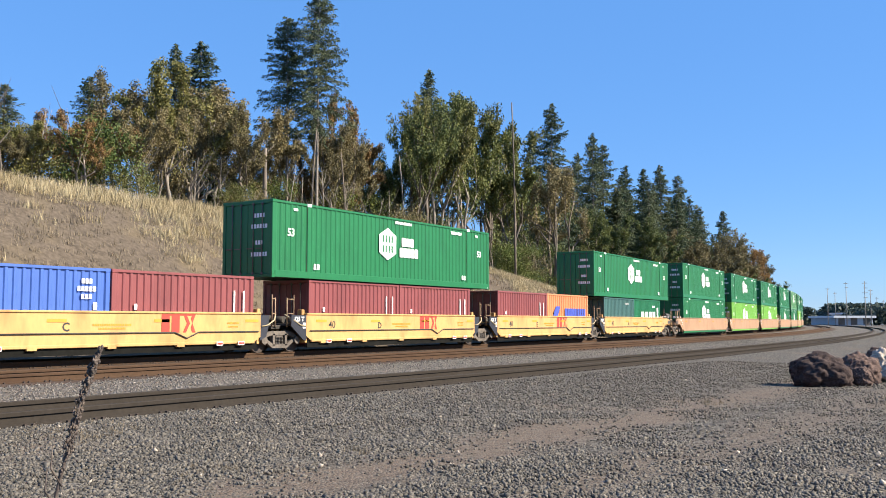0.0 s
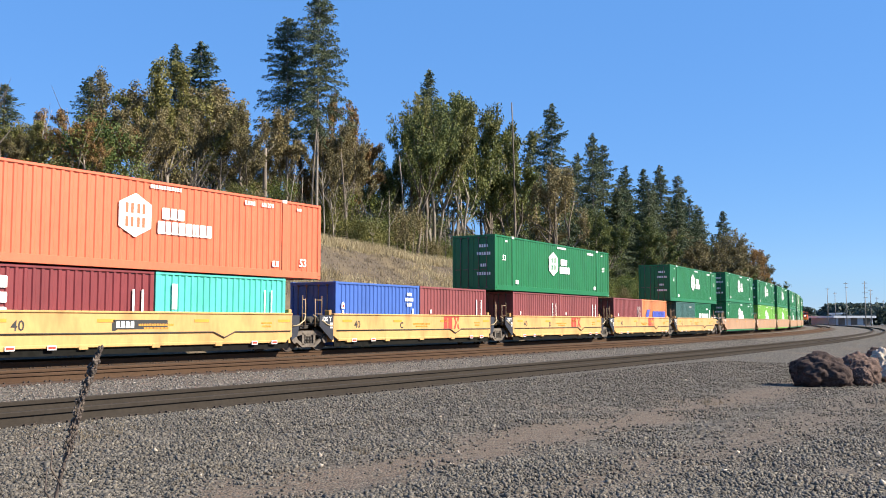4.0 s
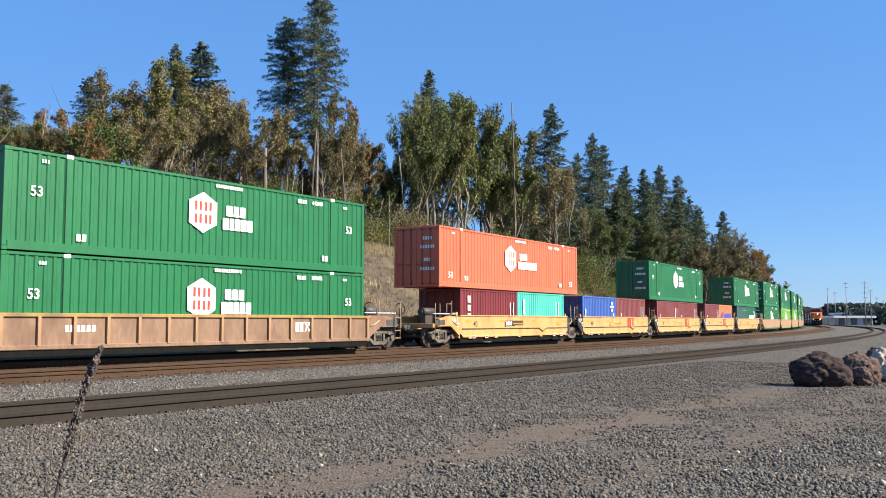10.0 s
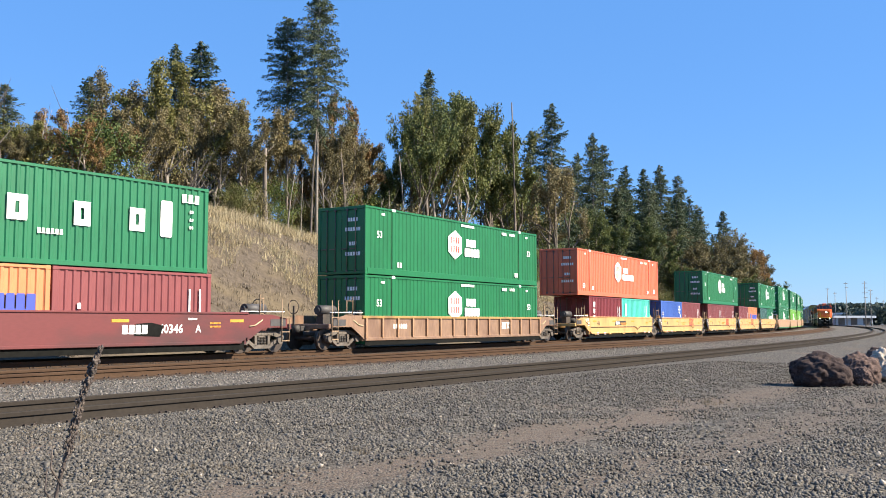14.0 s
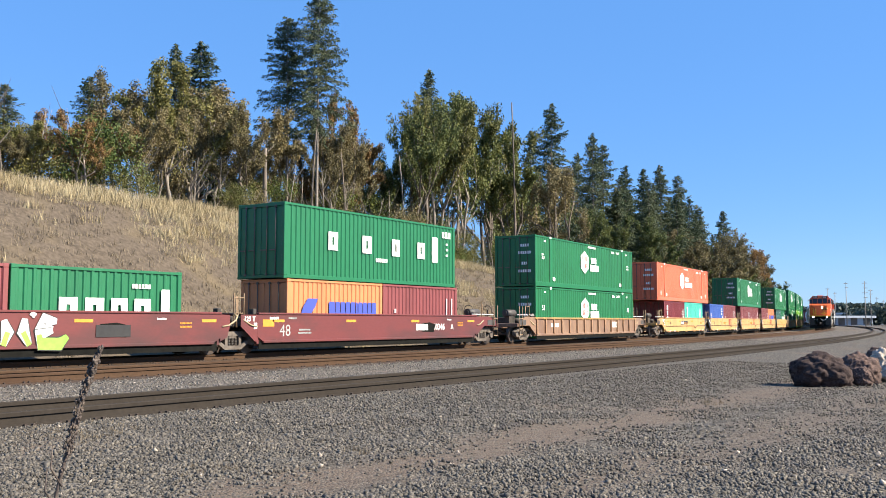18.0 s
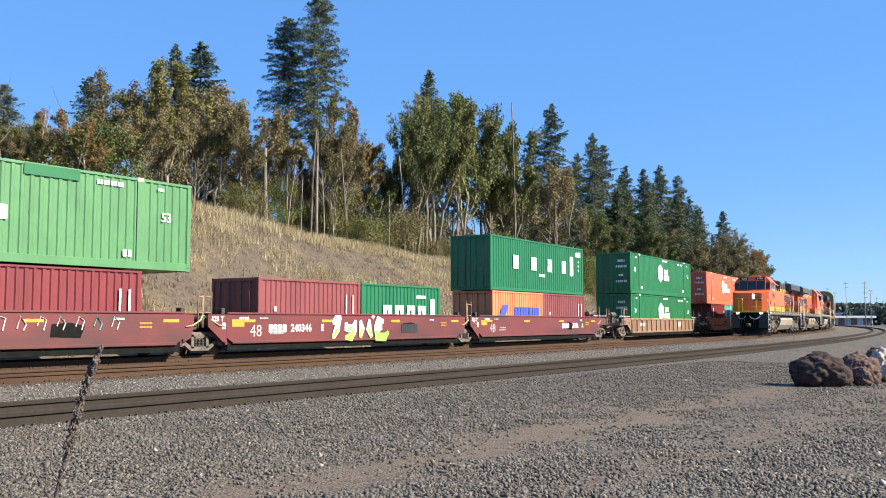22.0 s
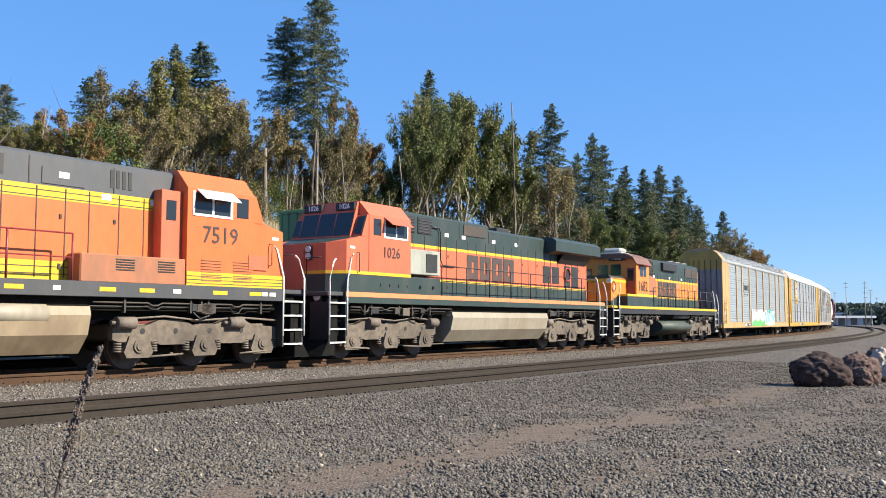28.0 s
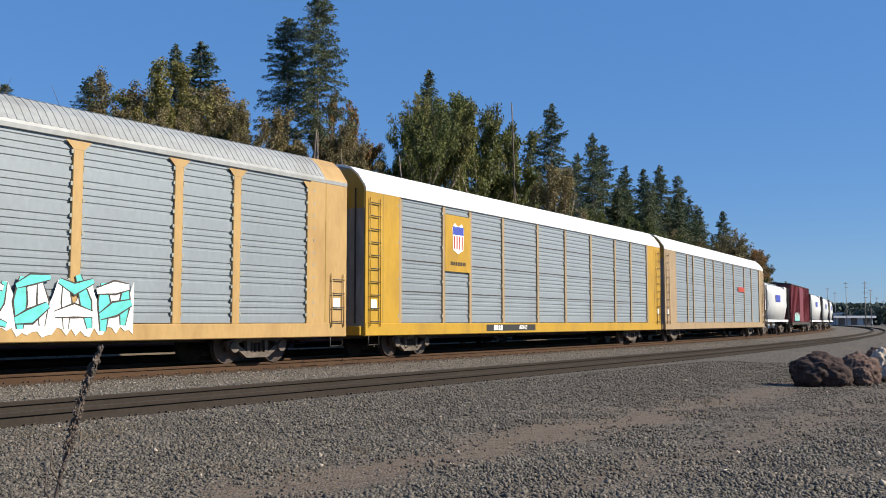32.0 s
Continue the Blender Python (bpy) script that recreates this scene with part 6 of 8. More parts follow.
    part("road_number", cached(("nb", number), lambda: text_mesh(number, 0.26, 0.006)), M_LETTER, c, m=Matrix.Translation((-6.426, -0.45, 4.53)) @ Matrix.Rotation(-math.pi / 2, 4, "Z"))
    p("cab_front_glass", Shape().box(-6.33, -6.28, -0.65, -0.08, 3.62, 4.2, 0.01).box(-6.33, -6.28, 0.08, 0.65, 3.62, 4.2, 0.01), M_GLASS)
    for sgn in (-1, 1):
        p("front_door", Shape().box(-6.33, -6.28, sgn * 0.98, sgn * 1.4, dk + 0.1, 4.0, 0.01), M_MAROON)
        p("door_glass", Shape().box(-6.345, -6.33, sgn * 1.05, sgn * 1.33, 3.3, 3.9), M_GLASS)
        p("side_window", Shape().box(-5.75, -4.75, sgn * (hw - 0.01), sgn * (hw + 0.012), 3.55, 4.08, 0.01), M_GLASS)
        p("window_post", Shape().box(-5.28, -5.22, sgn * hw, sgn * (hw + 0.02), 3.55, 4.08), O)
        p("window_hood", Shape().box(-5.9, -4.6, sgn * hw, sgn * (hw + 0.28), 4.14, 4.17), M_MAROON)
        part("road_number", cached(("st", number, 0.76, 0), lambda: text_mesh(number, 0.76, 0.008)), M_BLACKLETTER, c, m=Matrix.Translation((-5.28, sgn * (hw + 0.014), 3.02)) @ Matrix.Rotation(0 if sgn < 0 else math.pi, 4, "Z"))
        p("cab_stripe", Shape().box(-6.3, -4.26, sgn * hw, sgn * (hw + 0.012), 2.48, 2.62), Y)
        p("cab_skirt", Shape().box(-6.3, -4.26, sgn * hw, sgn * (hw + 0.01), dk, 2.48), G)
        p("battery_box", Shape().box(-7.7, -4.0, sgn * 0.97, sgn * 1.515, dk, 2.46, 0.02), G)
        p("battery_box_lid", Shape().box(-7.7, -4.0, sgn * 0.97, sgn * 1.52, 2.46, 2.58, 0.02), Y)
        p("blower_duct", Shape().prism([(-3.75, 2.62), (-2.2, 2.62), (-2.2, 3.42), (-2.35, 3.60), (-3.45, 3.72), (-3.75, 3.60)], "y", *sorted((sgn * hy, sgn * 1.22))), M_GRIME, "rust-brown blower housing")
        # added black block that stands for the shaded gap left of the housing
        p("duct_edge", Shape().box(-3.98, -3.76, sgn * hy, sgn * 1.16, dk, 3.66, 0.05), M_UNDER)
        p("duct_stripe", Shape().box(-3.75, -2.2, sgn * hy, sgn * 1.225, 2.50, 2.62), Y)
        p("duct_skirt", Shape().box(-3.75, -2.2, sgn * hy, sgn * 1.22, dk, 2.50), G)
        stickers(c, sgn * (hy + 0.005), 3.74, (-1.7, 1.2, 3.6), M_RAILW)
        stickers(c, sgn * (hy + 0.005), 3.30, (-1.9, 2.9, 6.4), M_ACBOX)
        # hood
        for nm, m, z0, z1 in (("hood_skirt", G, dk, 2.50), ("hood_stripe", Y, 2.50, 2.60), ("hood_side", O, 2.60, 3.50), ("hood_stripe", Y, 3.50, 3.62), ("hood_shoulder", G, 3.62, 4.40)):
            p(nm, Shape().box(-4.26, 7.15, 0, sgn * hy, z0, z1), m)
        x, k = -3.9, 0
        while x < 7.0:
            part("door_seam", cached(("seam4", sgn), lambda: Shape().box(-0.011, 0.011, *sorted((sgn * (hy - 0.005), sgn * (hy + 0.012))), 2.0, 3.95).mesh("door_seam")), M_BLACKLETTER, c, m=Matrix.Translation((x, 0, 0)))
            x += 0.58
        p("radiator_grille", Shape().box(4.3, 5.6, sgn * hy, sgn * (hy + 0.03), 3.90, 4.50, 0.01).box(5.7, 6.9, sgn * hy, sgn * (hy + 0.03), 3.90, 4.50, 0.01), M_STEEL)
        p("dynamic_brake_grille", Shape().box(-0.4, 2.2, sgn * (hy - 0.05), sgn * (hy + 0.16), 4.14, 4.60, 0.03), M_BLACK)
        p("inertial_filter", Shape().box(-4.2, -2.1, sgn * (hy - 0.05), sgn * (hy + 0.10), 3.84, 4.66, 0.02), M_STEEL)
        for k in range(16):
            p("filter_rib", cached(("frib", sgn), lambda: Shape().box(-0.02, 0.02, sgn * (hy + 0.10), sgn * (hy + 0.13), 3.88, 4.60).mesh("filter_rib")), M_LTRUCK).matrix_local = Matrix.Translation((-4.1 + k * 0.126, 0, 0))
        handrail(c, [-3.4 + i * 1.32 for i in range(10)], sgn * 1.46, dk, dk + 1.08, M_BLACK)
        word_slabs(c, 4, 0.80, 0.88, 0.26, 0.10, M_DARKWORD, 0.75, sgn * (hy + 0.016), 3.04, 0.0, sgn > 0)
    p("hood_top", Shape().prism([(-hy, 4.40), (hy, 4.40), (hy - 0.03, 4.66), (0.6, 4.76), (-0.6, 4.76), (-hy + 0.03, 4.66)], "x", -4.26, 7.15), G)
    p("hood_end", Shape().box(7.15, 7.25, -hy, hy, dk, 4.4, 0.03), O)
    for x in (3.2, 4.6, 6.0):
        p("roof_fan", Shape().cyl("z", (x, 0, 4.82), 0.55, 0.08, 20), M_LGREY)
    p("roof_unit", Shape().box(-6.1, -4.3, -0.62, 0.62, 4.76, 4.86, 0.02).box(-5.9, -4.9, -0.5, 0.5, 4.86, 5.12, 0.09), M_ALUM)
    p("pilot", Shape().prism([(-9.75, 0.4), (-9.5, 0.4), (-9.5, 1.55), (-9.75, 1.55)], "y", -1.45, 1.45), M_BLACK)
    p("rear_pilot", Shape().box(9.5, 9.75, -1.45, 1.45, 0.45, 1.55), M_BLACK)
    p("front_platform", Shape().box(-9.75, -8.6, -1.45, 1.45, dk - 0.12, dk - 0.001, 0.02), Y)
    p("rear_platform", Shape().box(7.25, 9.75, -1.2, 1.2, dk - 0.10, dk - 0.01, 0.02), M_LGREY)
    for e in (-1, 1):
        p("coupler", Shape().box(e * 9.7, e * 10.4, -0.13, 0.13, 0.74, 1.0, 0.03).cyl("z", (e * 10.4, 0, 0.87), 0.17, 0.16, 10), M_STEEL)
        for y in (-0.5, -0.3, 0.4):
            p("air_hose", Shape().tube([(e * 9.7, y, 1.5), (e * 10.0, y, 1.15), (e * 10.05, y + 0.05, 0.6)], 0.03, 6), M_BLACK)
        for sgn in (-1, 1):
            step_well(c, e * 8.95, e, sgn, M_BLACK, dk)
    moves(c, "B", s, 6.3)


sd_locomotive("older orange and dark green diesel locomotive with yellow stripes", 86.7, "1682")

# ---------------------------------------------------------------- autoracks and other freight cars
M_GALV = mat("galvanised_panel", (0.257, 0.293, 0.319), rough=0.45, metal=0.25, grain=0.06, scale=8, stain=0.2, stain_color=(0.185, 0.200, 0.221), stretch=(1, 1, 0.5), per_object=0.06)
M_RACKY = paint("rack_yellow", (0.410, 0.266, 0.104), stain=0.28, stain_color=(0.243, 0.135, 0.047))
M_RACKY2 = paint("rack_bright_yellow", (0.423, 0.252, 0.023), stain=0.28, stain_color=(0.234, 0.135, 0.027))
M_RACKTAN = paint("rack_faded_tan", (0.339, 0.241, 0.133), stain=0.2)
M_RACKROOF = mat("grey_metal_roof", (0.27, 0.285, 0.29), rough=0.55, metal=0.1, grain=0.12, stain=0.3, stain_color=(0.19, 0.185, 0.17))
M_RACKROOFW = paint("white_rack_roof", (0.680, 0.680, 0.680), stain=0.08)
M_RACKEND = mat("grimy_grey_end_door", (0.209, 0.204, 0.209), rough=0.7, grain=0.2, stain=0.4, stain_color=(0.087, 0.078, 0.074), stretch=(1, 1, 0.3))
M_DULLYEL = paint("dull_yellow", (0.348, 0.235, 0.052), stain=0.3)
M_CYAN = mat("cyan_spray_paint", (0.104, 0.539, 0.505), rough=0.6, grain=0.15, stain=0.2)
M_SPRAYG = mat("green_spray_paint", (0.087, 0.365, 0.104), rough=0.6, grain=0.15, stain=0.2)
M_SPRAYL = mat("lime_spray_paint", (0.261, 0.479, 0.070), rough=0.6, grain=0.15, stain=0.2)
M_SPRAYW = mat("white_spray_paint", (0.679, 0.696, 0.696), rough=0.6, grain=0.1, stain=0.15)
M_MAUVE = mat("mauve_spray_paint", (0.40, 0.36, 0.45), rough=0.6, grain=0.15, stain=0.25)
M_SPRAYGR = mat("grey_spray_paint", (0.365, 0.374, 0.383), rough=0.6, grain=0.15, stain=0.2)


def ridged(L, z0, z1, n, depth, bands=5):
    """A pressed panel: bands of deep level grooves with flat metal between; faces -y, x from 0 to L."""
    prof = []
    B = (z1 - z0) / bands
    for i in range(bands):
        z = z0 + B * i
        prof += [(0, z), (0, z + B * 0.22)]
        g = B * 0.78 / n
        for k in range(n):
            q = z + B * 0.22 + k * g
            prof += [(depth, q + g * 0.12), (depth, q + g * 0.36), (0, q + g * 0.5), (0, q + g * 0.98)]
    prof.append((0, z1))
    sh = Shape()
    vs = [(x, y, z) for y, z in prof for x in (0, L)]
    fs = [(2 * i, 2 * i + 1, 2 * i + 3, 2 * i + 2) for i in range(len(prof) - 1)]
    return sh.add(vs, fs)


def stroke(pts, w, y):
    """A flat brushed ribbon along points (x, z) with tapering ends, lying at depth y."""
    n = len(pts)
    vs = []
    for i, (x, z) in enumerate(pts):
        a, b = pts[max(0, i - 1)], pts[min(n - 1, i + 1)]
        dx, dz = b[0] - a[0], b[1] - a[1]
        L = max(1e-4, math.hypot(dx, dz))
        k = w / 2 * (0.45 if i in (0, n - 1) else 1.0)
        vs += [(x - dz / L * k, y, z + dx / L * k), (x + dz / L * k, y, z - dx / L * k)]
    return vs, [(2 * i, 2 * i + 1, 2 * i + 3, 2 * i + 2) for i in range(n - 1)]


def graffiti(parent, x0, x1, z0, z1, y, fill, edge, shade, seed, n, bold=1.0):
    """Spray paint without letters: a cloud of colour under bent, outlined strokes and drips."""
    r = random.Random(seed)
    w, H = (x1 - x0) / n, z1 - z0
    m = 9 * n
    lo = [(x0 + (x1 - x0) * i / m, z0 + H * r.uniform(0.0, 0.16)) for i in range(m + 1)]
    hi = [(x0 + (x1 - x0) * i / m, z0 + H * (0.66 + 0.2 * math.sin(i * 1.1 + seed) + r.uniform(-0.06, 0.10))) for i in range(m + 1)]
    vs = [(p[0], y - 0.001, p[1]) for q in zip(lo, hi) for p in q]
    part("spray_cloud", Shape().add(vs, [(2 * i, 2 * i + 2, 2 * i + 3, 2 * i + 1) for i in range(m)]), shade, parent)
    for i in range(n):
        cx, cz = x0 + (i + 0.5) * w, z0 + H * 0.52
        for k in range(4):
            if k < 2:       # slanted uprights
                x, lean = cx + w * (-0.26 + 0.5 * k + r.uniform(-0.06, 0.06)), w * r.uniform(-0.22, 0.22)
                pts = [(x - lean, cz - H * r.uniform(0.34, 0.46)), (x + r.uniform(-0.05, 0.05) * w, cz), (x + lean, cz + H * r.uniform(0.26, 0.42))]
            else:           # cross strokes
                z = cz + H * (0.22 if k == 2 else -0.18) + r.uniform(-0.08, 0.08) * H
                pts = [(cx - w * r.uniform(0.3, 0.5), z - H * r.uniform(-0.12, 0.12)), (cx, z + r.uniform(-0.05, 0.05) * H), (cx + w * r.uniform(0.3, 0.5), z + H * r.uniform(-0.15, 0.15))]
            sw = H * r.uniform(0.13, 0.20) * bold
            d = y - 0.0025 - 0.0012 * (4 * (i % 2) + k)
            part("spray_outline", Shape().add(*stroke(pts, sw * 1.35, d)), edge, parent)
            part("spray_fill", Shape().add(*stroke(pts, sw, d - 0.0006)), fill[(i + k) % len(fill)], parent)


def autorack(label, s, post_m, roof_m, posts, style, end_m):
    """Closed car carrier: ridged side panels between posts, arched roof, end doors, ladders, bogies."""
    c = thing("autorack_car", label, "autorack", "autorack cars")
    hl, hw = 13.62, 1.53
    z0, z1 = 1.10, 5.34

    def p(nm, sh, m, lab="", mm=None):
        return part(nm, sh, m, c, lab, mm)

    for sgn in (-1, 1):
        p("side_sill", Shape().box(-hl, hl, sgn * (hw + 0.02), sgn * (hw - 0.15), 0.70, 1.10, 0.02), post_m)
        p("top_rail", Shape().box(-hl, hl, sgn * (hw + 0.01), sgn * (hw - 0.06), z1 - 0.06, z1 + 0.06, 0.01), roof_m)
        for x0, x1 in zip(posts[:-1], posts[1:]):
            n = 4 if style == "fine" else 5
            me = cached(("ridge", round(x1 - x0, 2), style), lambda: ridged(x1 - x0, z0 + 0.02, z1 - 0.06, n, 0.022, 5 if style == "fine" else 4).mesh("side_panel"))
            p("side_panel", me, M_GALV, mm=Matrix.Translation((x0, -(hw - 0.05), 0)) if sgn < 0 else Matrix.Translation((x1, hw - 0.05, 0)) @ Matrix.Rotation(math.pi, 4, "Z"))
            if style == "rows":
                for z in (2.15, 3.2, 4.3):
                    p("panel_joint", Shape().box(x0, x1, sgn * (hw - 0.055), sgn * (hw - 0.035), z, z + 0.03), M_STEEL)
        for x in posts:
            w = 0.13 if style == "fine" else 0.085
            p("post", Shape().box(x - w, x + w, sgn * (hw + 0.005), sgn * (hw - 0.08), z0, z1 - 0.1, 0.01), post_m if style != "rows" else M_RACKTAN)
            tabs = Shape()
            for k in range(11 if style == "fine" else 4):
                z = z0 + 0.25 + k * (z1 - z0 - 0.6) / (10 if style == "fine" else 3)
                for e in (-1, 1):
                    tabs.box(x + e * w, x + e * (w + 0.05), sgn * (hw + 0.004), sgn * (hw - 0.03), z - 0.045, z + 0.045)
            p("clip_row", tabs, M_ACBOX)
            if style == "fine":
                p("post_gusset", Shape().prism([(x - w, z1 - 0.3), (x + w, z1 - 0.3), (x + w + 0.2, z1 - 0.1), (x - w - 0.2, z1 - 0.1)], "y", *sorted((sgn * (hw + 0.008), sgn * (hw - 0.02)))), post_m)
        for e in (-1, 1):
            a, b = sorted((e * hl, posts[0] if e < 0 else posts[-1]))
            p("end_panel", Shape().box(a, b, sgn * hw, sgn * (hw - 0.06), z0, z1, 0.008), post_m)
            xx = e * (hl - 0.95)
            p("panel_seam", Shape().box(xx - 0.02, xx + 0.02, sgn * (hw + 0.006), sgn * (hw - 0.02), z0, z1), M_DULLYEL)
            lt = 2.6 if style == "fine" else 5.1
            lx = e * (hl - 0.18), e * (hl - 0.72)
            for x in lx:
                p("ladder_rail", Shape().tube([(x, sgn * (hw + 0.06), 1.0), (x, sgn * (hw + 0.06), lt)], 0.02, 6), post_m)
            k = 0
            while 1.1 + k * 0.42 < lt:
                z = 1.15 + k * 0.42
                p("ladder_rung", Shape().tube([(lx[0], sgn * (hw + 0.07), z), (lx[1], sgn * (hw + 0.07), z)], 0.018, 6), M_STEEL)
                k += 1
            p("step_frame", Shape().tube([(lx[0], sgn * hw, 0.76), (lx[0], sgn * hw, 0.42), (lx[1], sgn * hw, 0.42), (lx[1], sgn * hw, 0.76)], 0.022, 6), M_STEEL)
    arch = [(-hw, z1 + 0.04), (-hw + 0.03, z1 + 0.14), (-1.22, 5.86), (-0.92, 6.10), (-0.5, 6.22), (0, 6.25), (0.5, 6.22), (0.92, 6.10), (1.22, 5.86), (hw - 0.03, z1 + 0.14), (hw, z1 + 0.04)]
    p("roof", Shape().prism(arch[::-1], "x", -hl + 1.0, hl - 1.0), roof_m)
    for e in (-1, 1):
        a, b = sorted((e * hl, e * (hl - 1.0)))
        p("roof_end", Shape().prism([(y * 1.003, z + (0.006 if z > 5.5 else 0)) for y, z in arch[::-1]], "x", a, b), end_m)
        door = [(-hw + 0.06, 1.0), (hw - 0.06, 1.0), (hw - 0.06, 5.40), (1.16, 5.84), (0.88, 6.04), (0.5, 6.15), (-0.5, 6.15), (-0.88, 6.04), (-1.16, 5.84), (-hw + 0.06, 5.40)]
        a, b = sorted((e * (hl + 0.02), e * (hl - 0.06)))
        p("end_door", Shape().prism(door, "x", a, b), M_RACKEND)
        p("end_door_top", Shape().prism([(-hw + 0.05, 4.75), (hw - 0.05, 4.75), (hw - 0.05, 5.42), (1.17, 5.85), (0.9, 6.05), (-0.9, 6.05), (-1.17, 5.85), (-hw + 0.05, 5.42)], "x", *sorted((e * (hl + 0.026), e * (hl - 0.03)))), M_DULLYEL)
        for y in (-1.15, -0.75, -0.35, 0.05, 0.4, 0.8, 1.2):
            p("door_rib", Shape().box(e * (hl + 0.02), e * (hl + 0.06), y - 0.02, y + 0.02, 1.1, 5.4), M_STEEL)
        p("coupler", Shape().box(e * hl, e * (hl + 0.55), -0.13, 0.13, 0.74, 1.0, 0.03).cyl("z", (e * (hl + 0.5), 0, 0.87), 0.16, 0.15, 10), M_STEEL)
        p("end_sill", Shape().box(e * (hl - 0.2), e * (hl + 0.1), -1.4, 1.4, 0.72, 1.02, 0.02), post_m)
    p("centre_sill", Shape().box(-hl + 0.2, hl - 0.2, -0.4, 0.4, 0.6, 1.0, 0.02), M_STEEL)
    p("deck", Shape().box(-hl, hl, -hw + 0.1, hw - 0.1, 1.0, 1.08), M_STEEL)
    if style == "fine":
        ribs = Shape()
        for i in range(126):
            x = -12.5 + i * 0.2
            ribs.prism([(y * 1.004, z + 0.012) for y, z in arch[1:-1][::-1]] + [(y, z - 0.02) for y, z in arch[1:-1]], "x", x - 0.04, x + 0.04)
        p("roof_corrugation", ribs, roof_m)
    for x in (-10.4, 10.4):
        bogie(c, x)
    y = -hw - 0.03
    if style == "fine":
        for e in (-1, 1):
            p("emblem_bracket", Shape().box(-5.6 + e * 0.88, -5.6 + e * 0.94, y + 0.052, y + 0.06, 3.38, 4.06).box(-5.6 + e * 0.74, -5.6 + e * 0.88, y + 0.052, y + 0.06, 4.0, 4.06).box(-5.6 + e * 0.74, -5.6 + e * 0.88, y + 0.052, y + 0.06, 3.38, 3.44), M_BLACKLETTER)
            p("emblem_dot", Shape().cyl("y", (-5.6 + e * 0.35, y + 0.058, 3.2), 0.07, 0.004, 10).cyl("y", (-5.6 + e * 0.55, y + 0.058, 3.2), 0.07, 0.004, 10), M_BLACKLETTER)
        word_slabs(c, 3, 0.32, 0.36, 0.12, 0.12, M_BLACKLETTER, -5.6, y + 0.065, 3.72)
        p("number_board", Shape().box(-6.6, -4.1, y, y + 0.008, 0.80, 1.04), M_BLACKLETTER)
        part("car_number", cached(("rk1",), lambda: text_mesh("716051", 0.23, 0.004)), M_LETTER, c, m=Matrix.Translation((-4.85, y - 0.004, 0.92)))
        part("code_mark", cached(("c1",), lambda: None), M_LETTER, c, m=Matrix.Translation((-6.1, y - 0.002, 0.92)))
        p("warning_label", Shape().box(-12.9, -12.2, y + 0.022, y + 0.03, 2.02, 2.2), M_LYELLOW)
        for k in range(6):
            p("small_print", bars(5, 0.05), M_DULLYEL, mm=Matrix.Translation((-12.55, y + 0.024, 2.45 + k * 0.08)))
        graffiti(c, -4.0, 1.6, 0.82, 2.25, y, [M_SPRAYGR, M_MAUVE], M_SPRAYW, M_SPRAYGR, 3, 6)
        graffiti(c, 1.7, 5.9, 0.80, 2.3, y, [M_CYAN, M_CYAN, M_SPRAYW], M_STEEL, M_SPRAYW, 5, 4)
        p("spray_fill", Shape().prism([(-3.9, 0.82), (1.6, 0.82), (1.2, 1.3), (0.4, 1.08), (-0.6, 1.42), (-1.6, 1.12), (-2.4, 1.36), (-3.6, 1.15)], "y", y - 0.0145, y - 0.0135), M_SPRAYG)
    elif style == "rows":
        p("emblem_panel", Shape().box(-8.95, -7.2, y + 0.01, y + 0.03, 2.95, 5.0, 0.005), M_RACKY2)
        p("emblem", Shape().prism([(-8.42, 3.75), (-8.07, 3.6), (-7.72, 3.75), (-7.67, 4.55), (-7.82, 4.72), (-8.07, 4.6), (-8.32, 4.72), (-8.47, 4.55)], "y", y, y + 0.008), M_LETTER)
        p("emblem_band", Shape().box(-8.44, -7.70, y - 0.004, y, 4.3, 4.6), M_BLUELETTER)
        for k in range(4):
            p("emblem_bar", Shape().box(-8.38 + k * 0.18, -8.30 + k * 0.18, y - 0.004, y, 3.78, 4.26), M_REDLETTER)
        p("small_print", bars(9, 0.13), M_BLACKLETTER, mm=Matrix.Translation((-8.07, y + 0.006, 3.25)))
        p("number_board", Shape().box(-6.0, -1.9, y, y + 0.008, 0.80, 1.04), M_BLACKLETTER)
        part("car_number", cached(("rk2",), lambda: text_mesh("820015", 0.23, 0.004)), M_LETTER, c, m=Matrix.Translation((-3.0, y - 0.004, 0.92)))
        part("code_mark", cached(("c1",), lambda: None), M_LETTER, c, m=Matrix.Translation((-5.1, y - 0.002, 0.92)))
    else:
        p("emblem", Shape().box(4.6, 6.6, y + 0.02, y + 0.03, 3.35, 3.7), M_REDLETTER)
    for px in (-hl + 0.45, hl - 0.45):
        p("hazard_label", Shape().box(px - 0.15, px + 0.15, y + 0.022, y + 0.03, 1.55, 1.85), M_LETTER)
    moves(c, "B", s, 10.4)


autorack("weathered yellow autorack with galvanised panels and graffiti", 111.4, M_RACKY, M_RACKROOF, [-11.6, -8.95, -7.0, -4.2, -1.35, 1.45, 4.35, 7.2, 9.15, 12.0], "fine", M_RACKY)
autorack("bright yellow autorack with white roof and emblem panel", 139.5, M_RACKY2, M_RACKROOFW, [-11.7, -9.0, -7.15, -4.6, -1.55, 1.2, 4.05, 7.05, 9.2, 11.6], "rows", M_RACKROOFW)
autorack("faded tan autorack with white roof and red emblem", 167.5, M_RACKTAN, M_RACKROOFW, [-11.4, -8.85, -7.5, -4.6, -2.4, 0.4, 3.3, 6.7, 9.2, 12.0], "ribs", M_RACKROOFW)


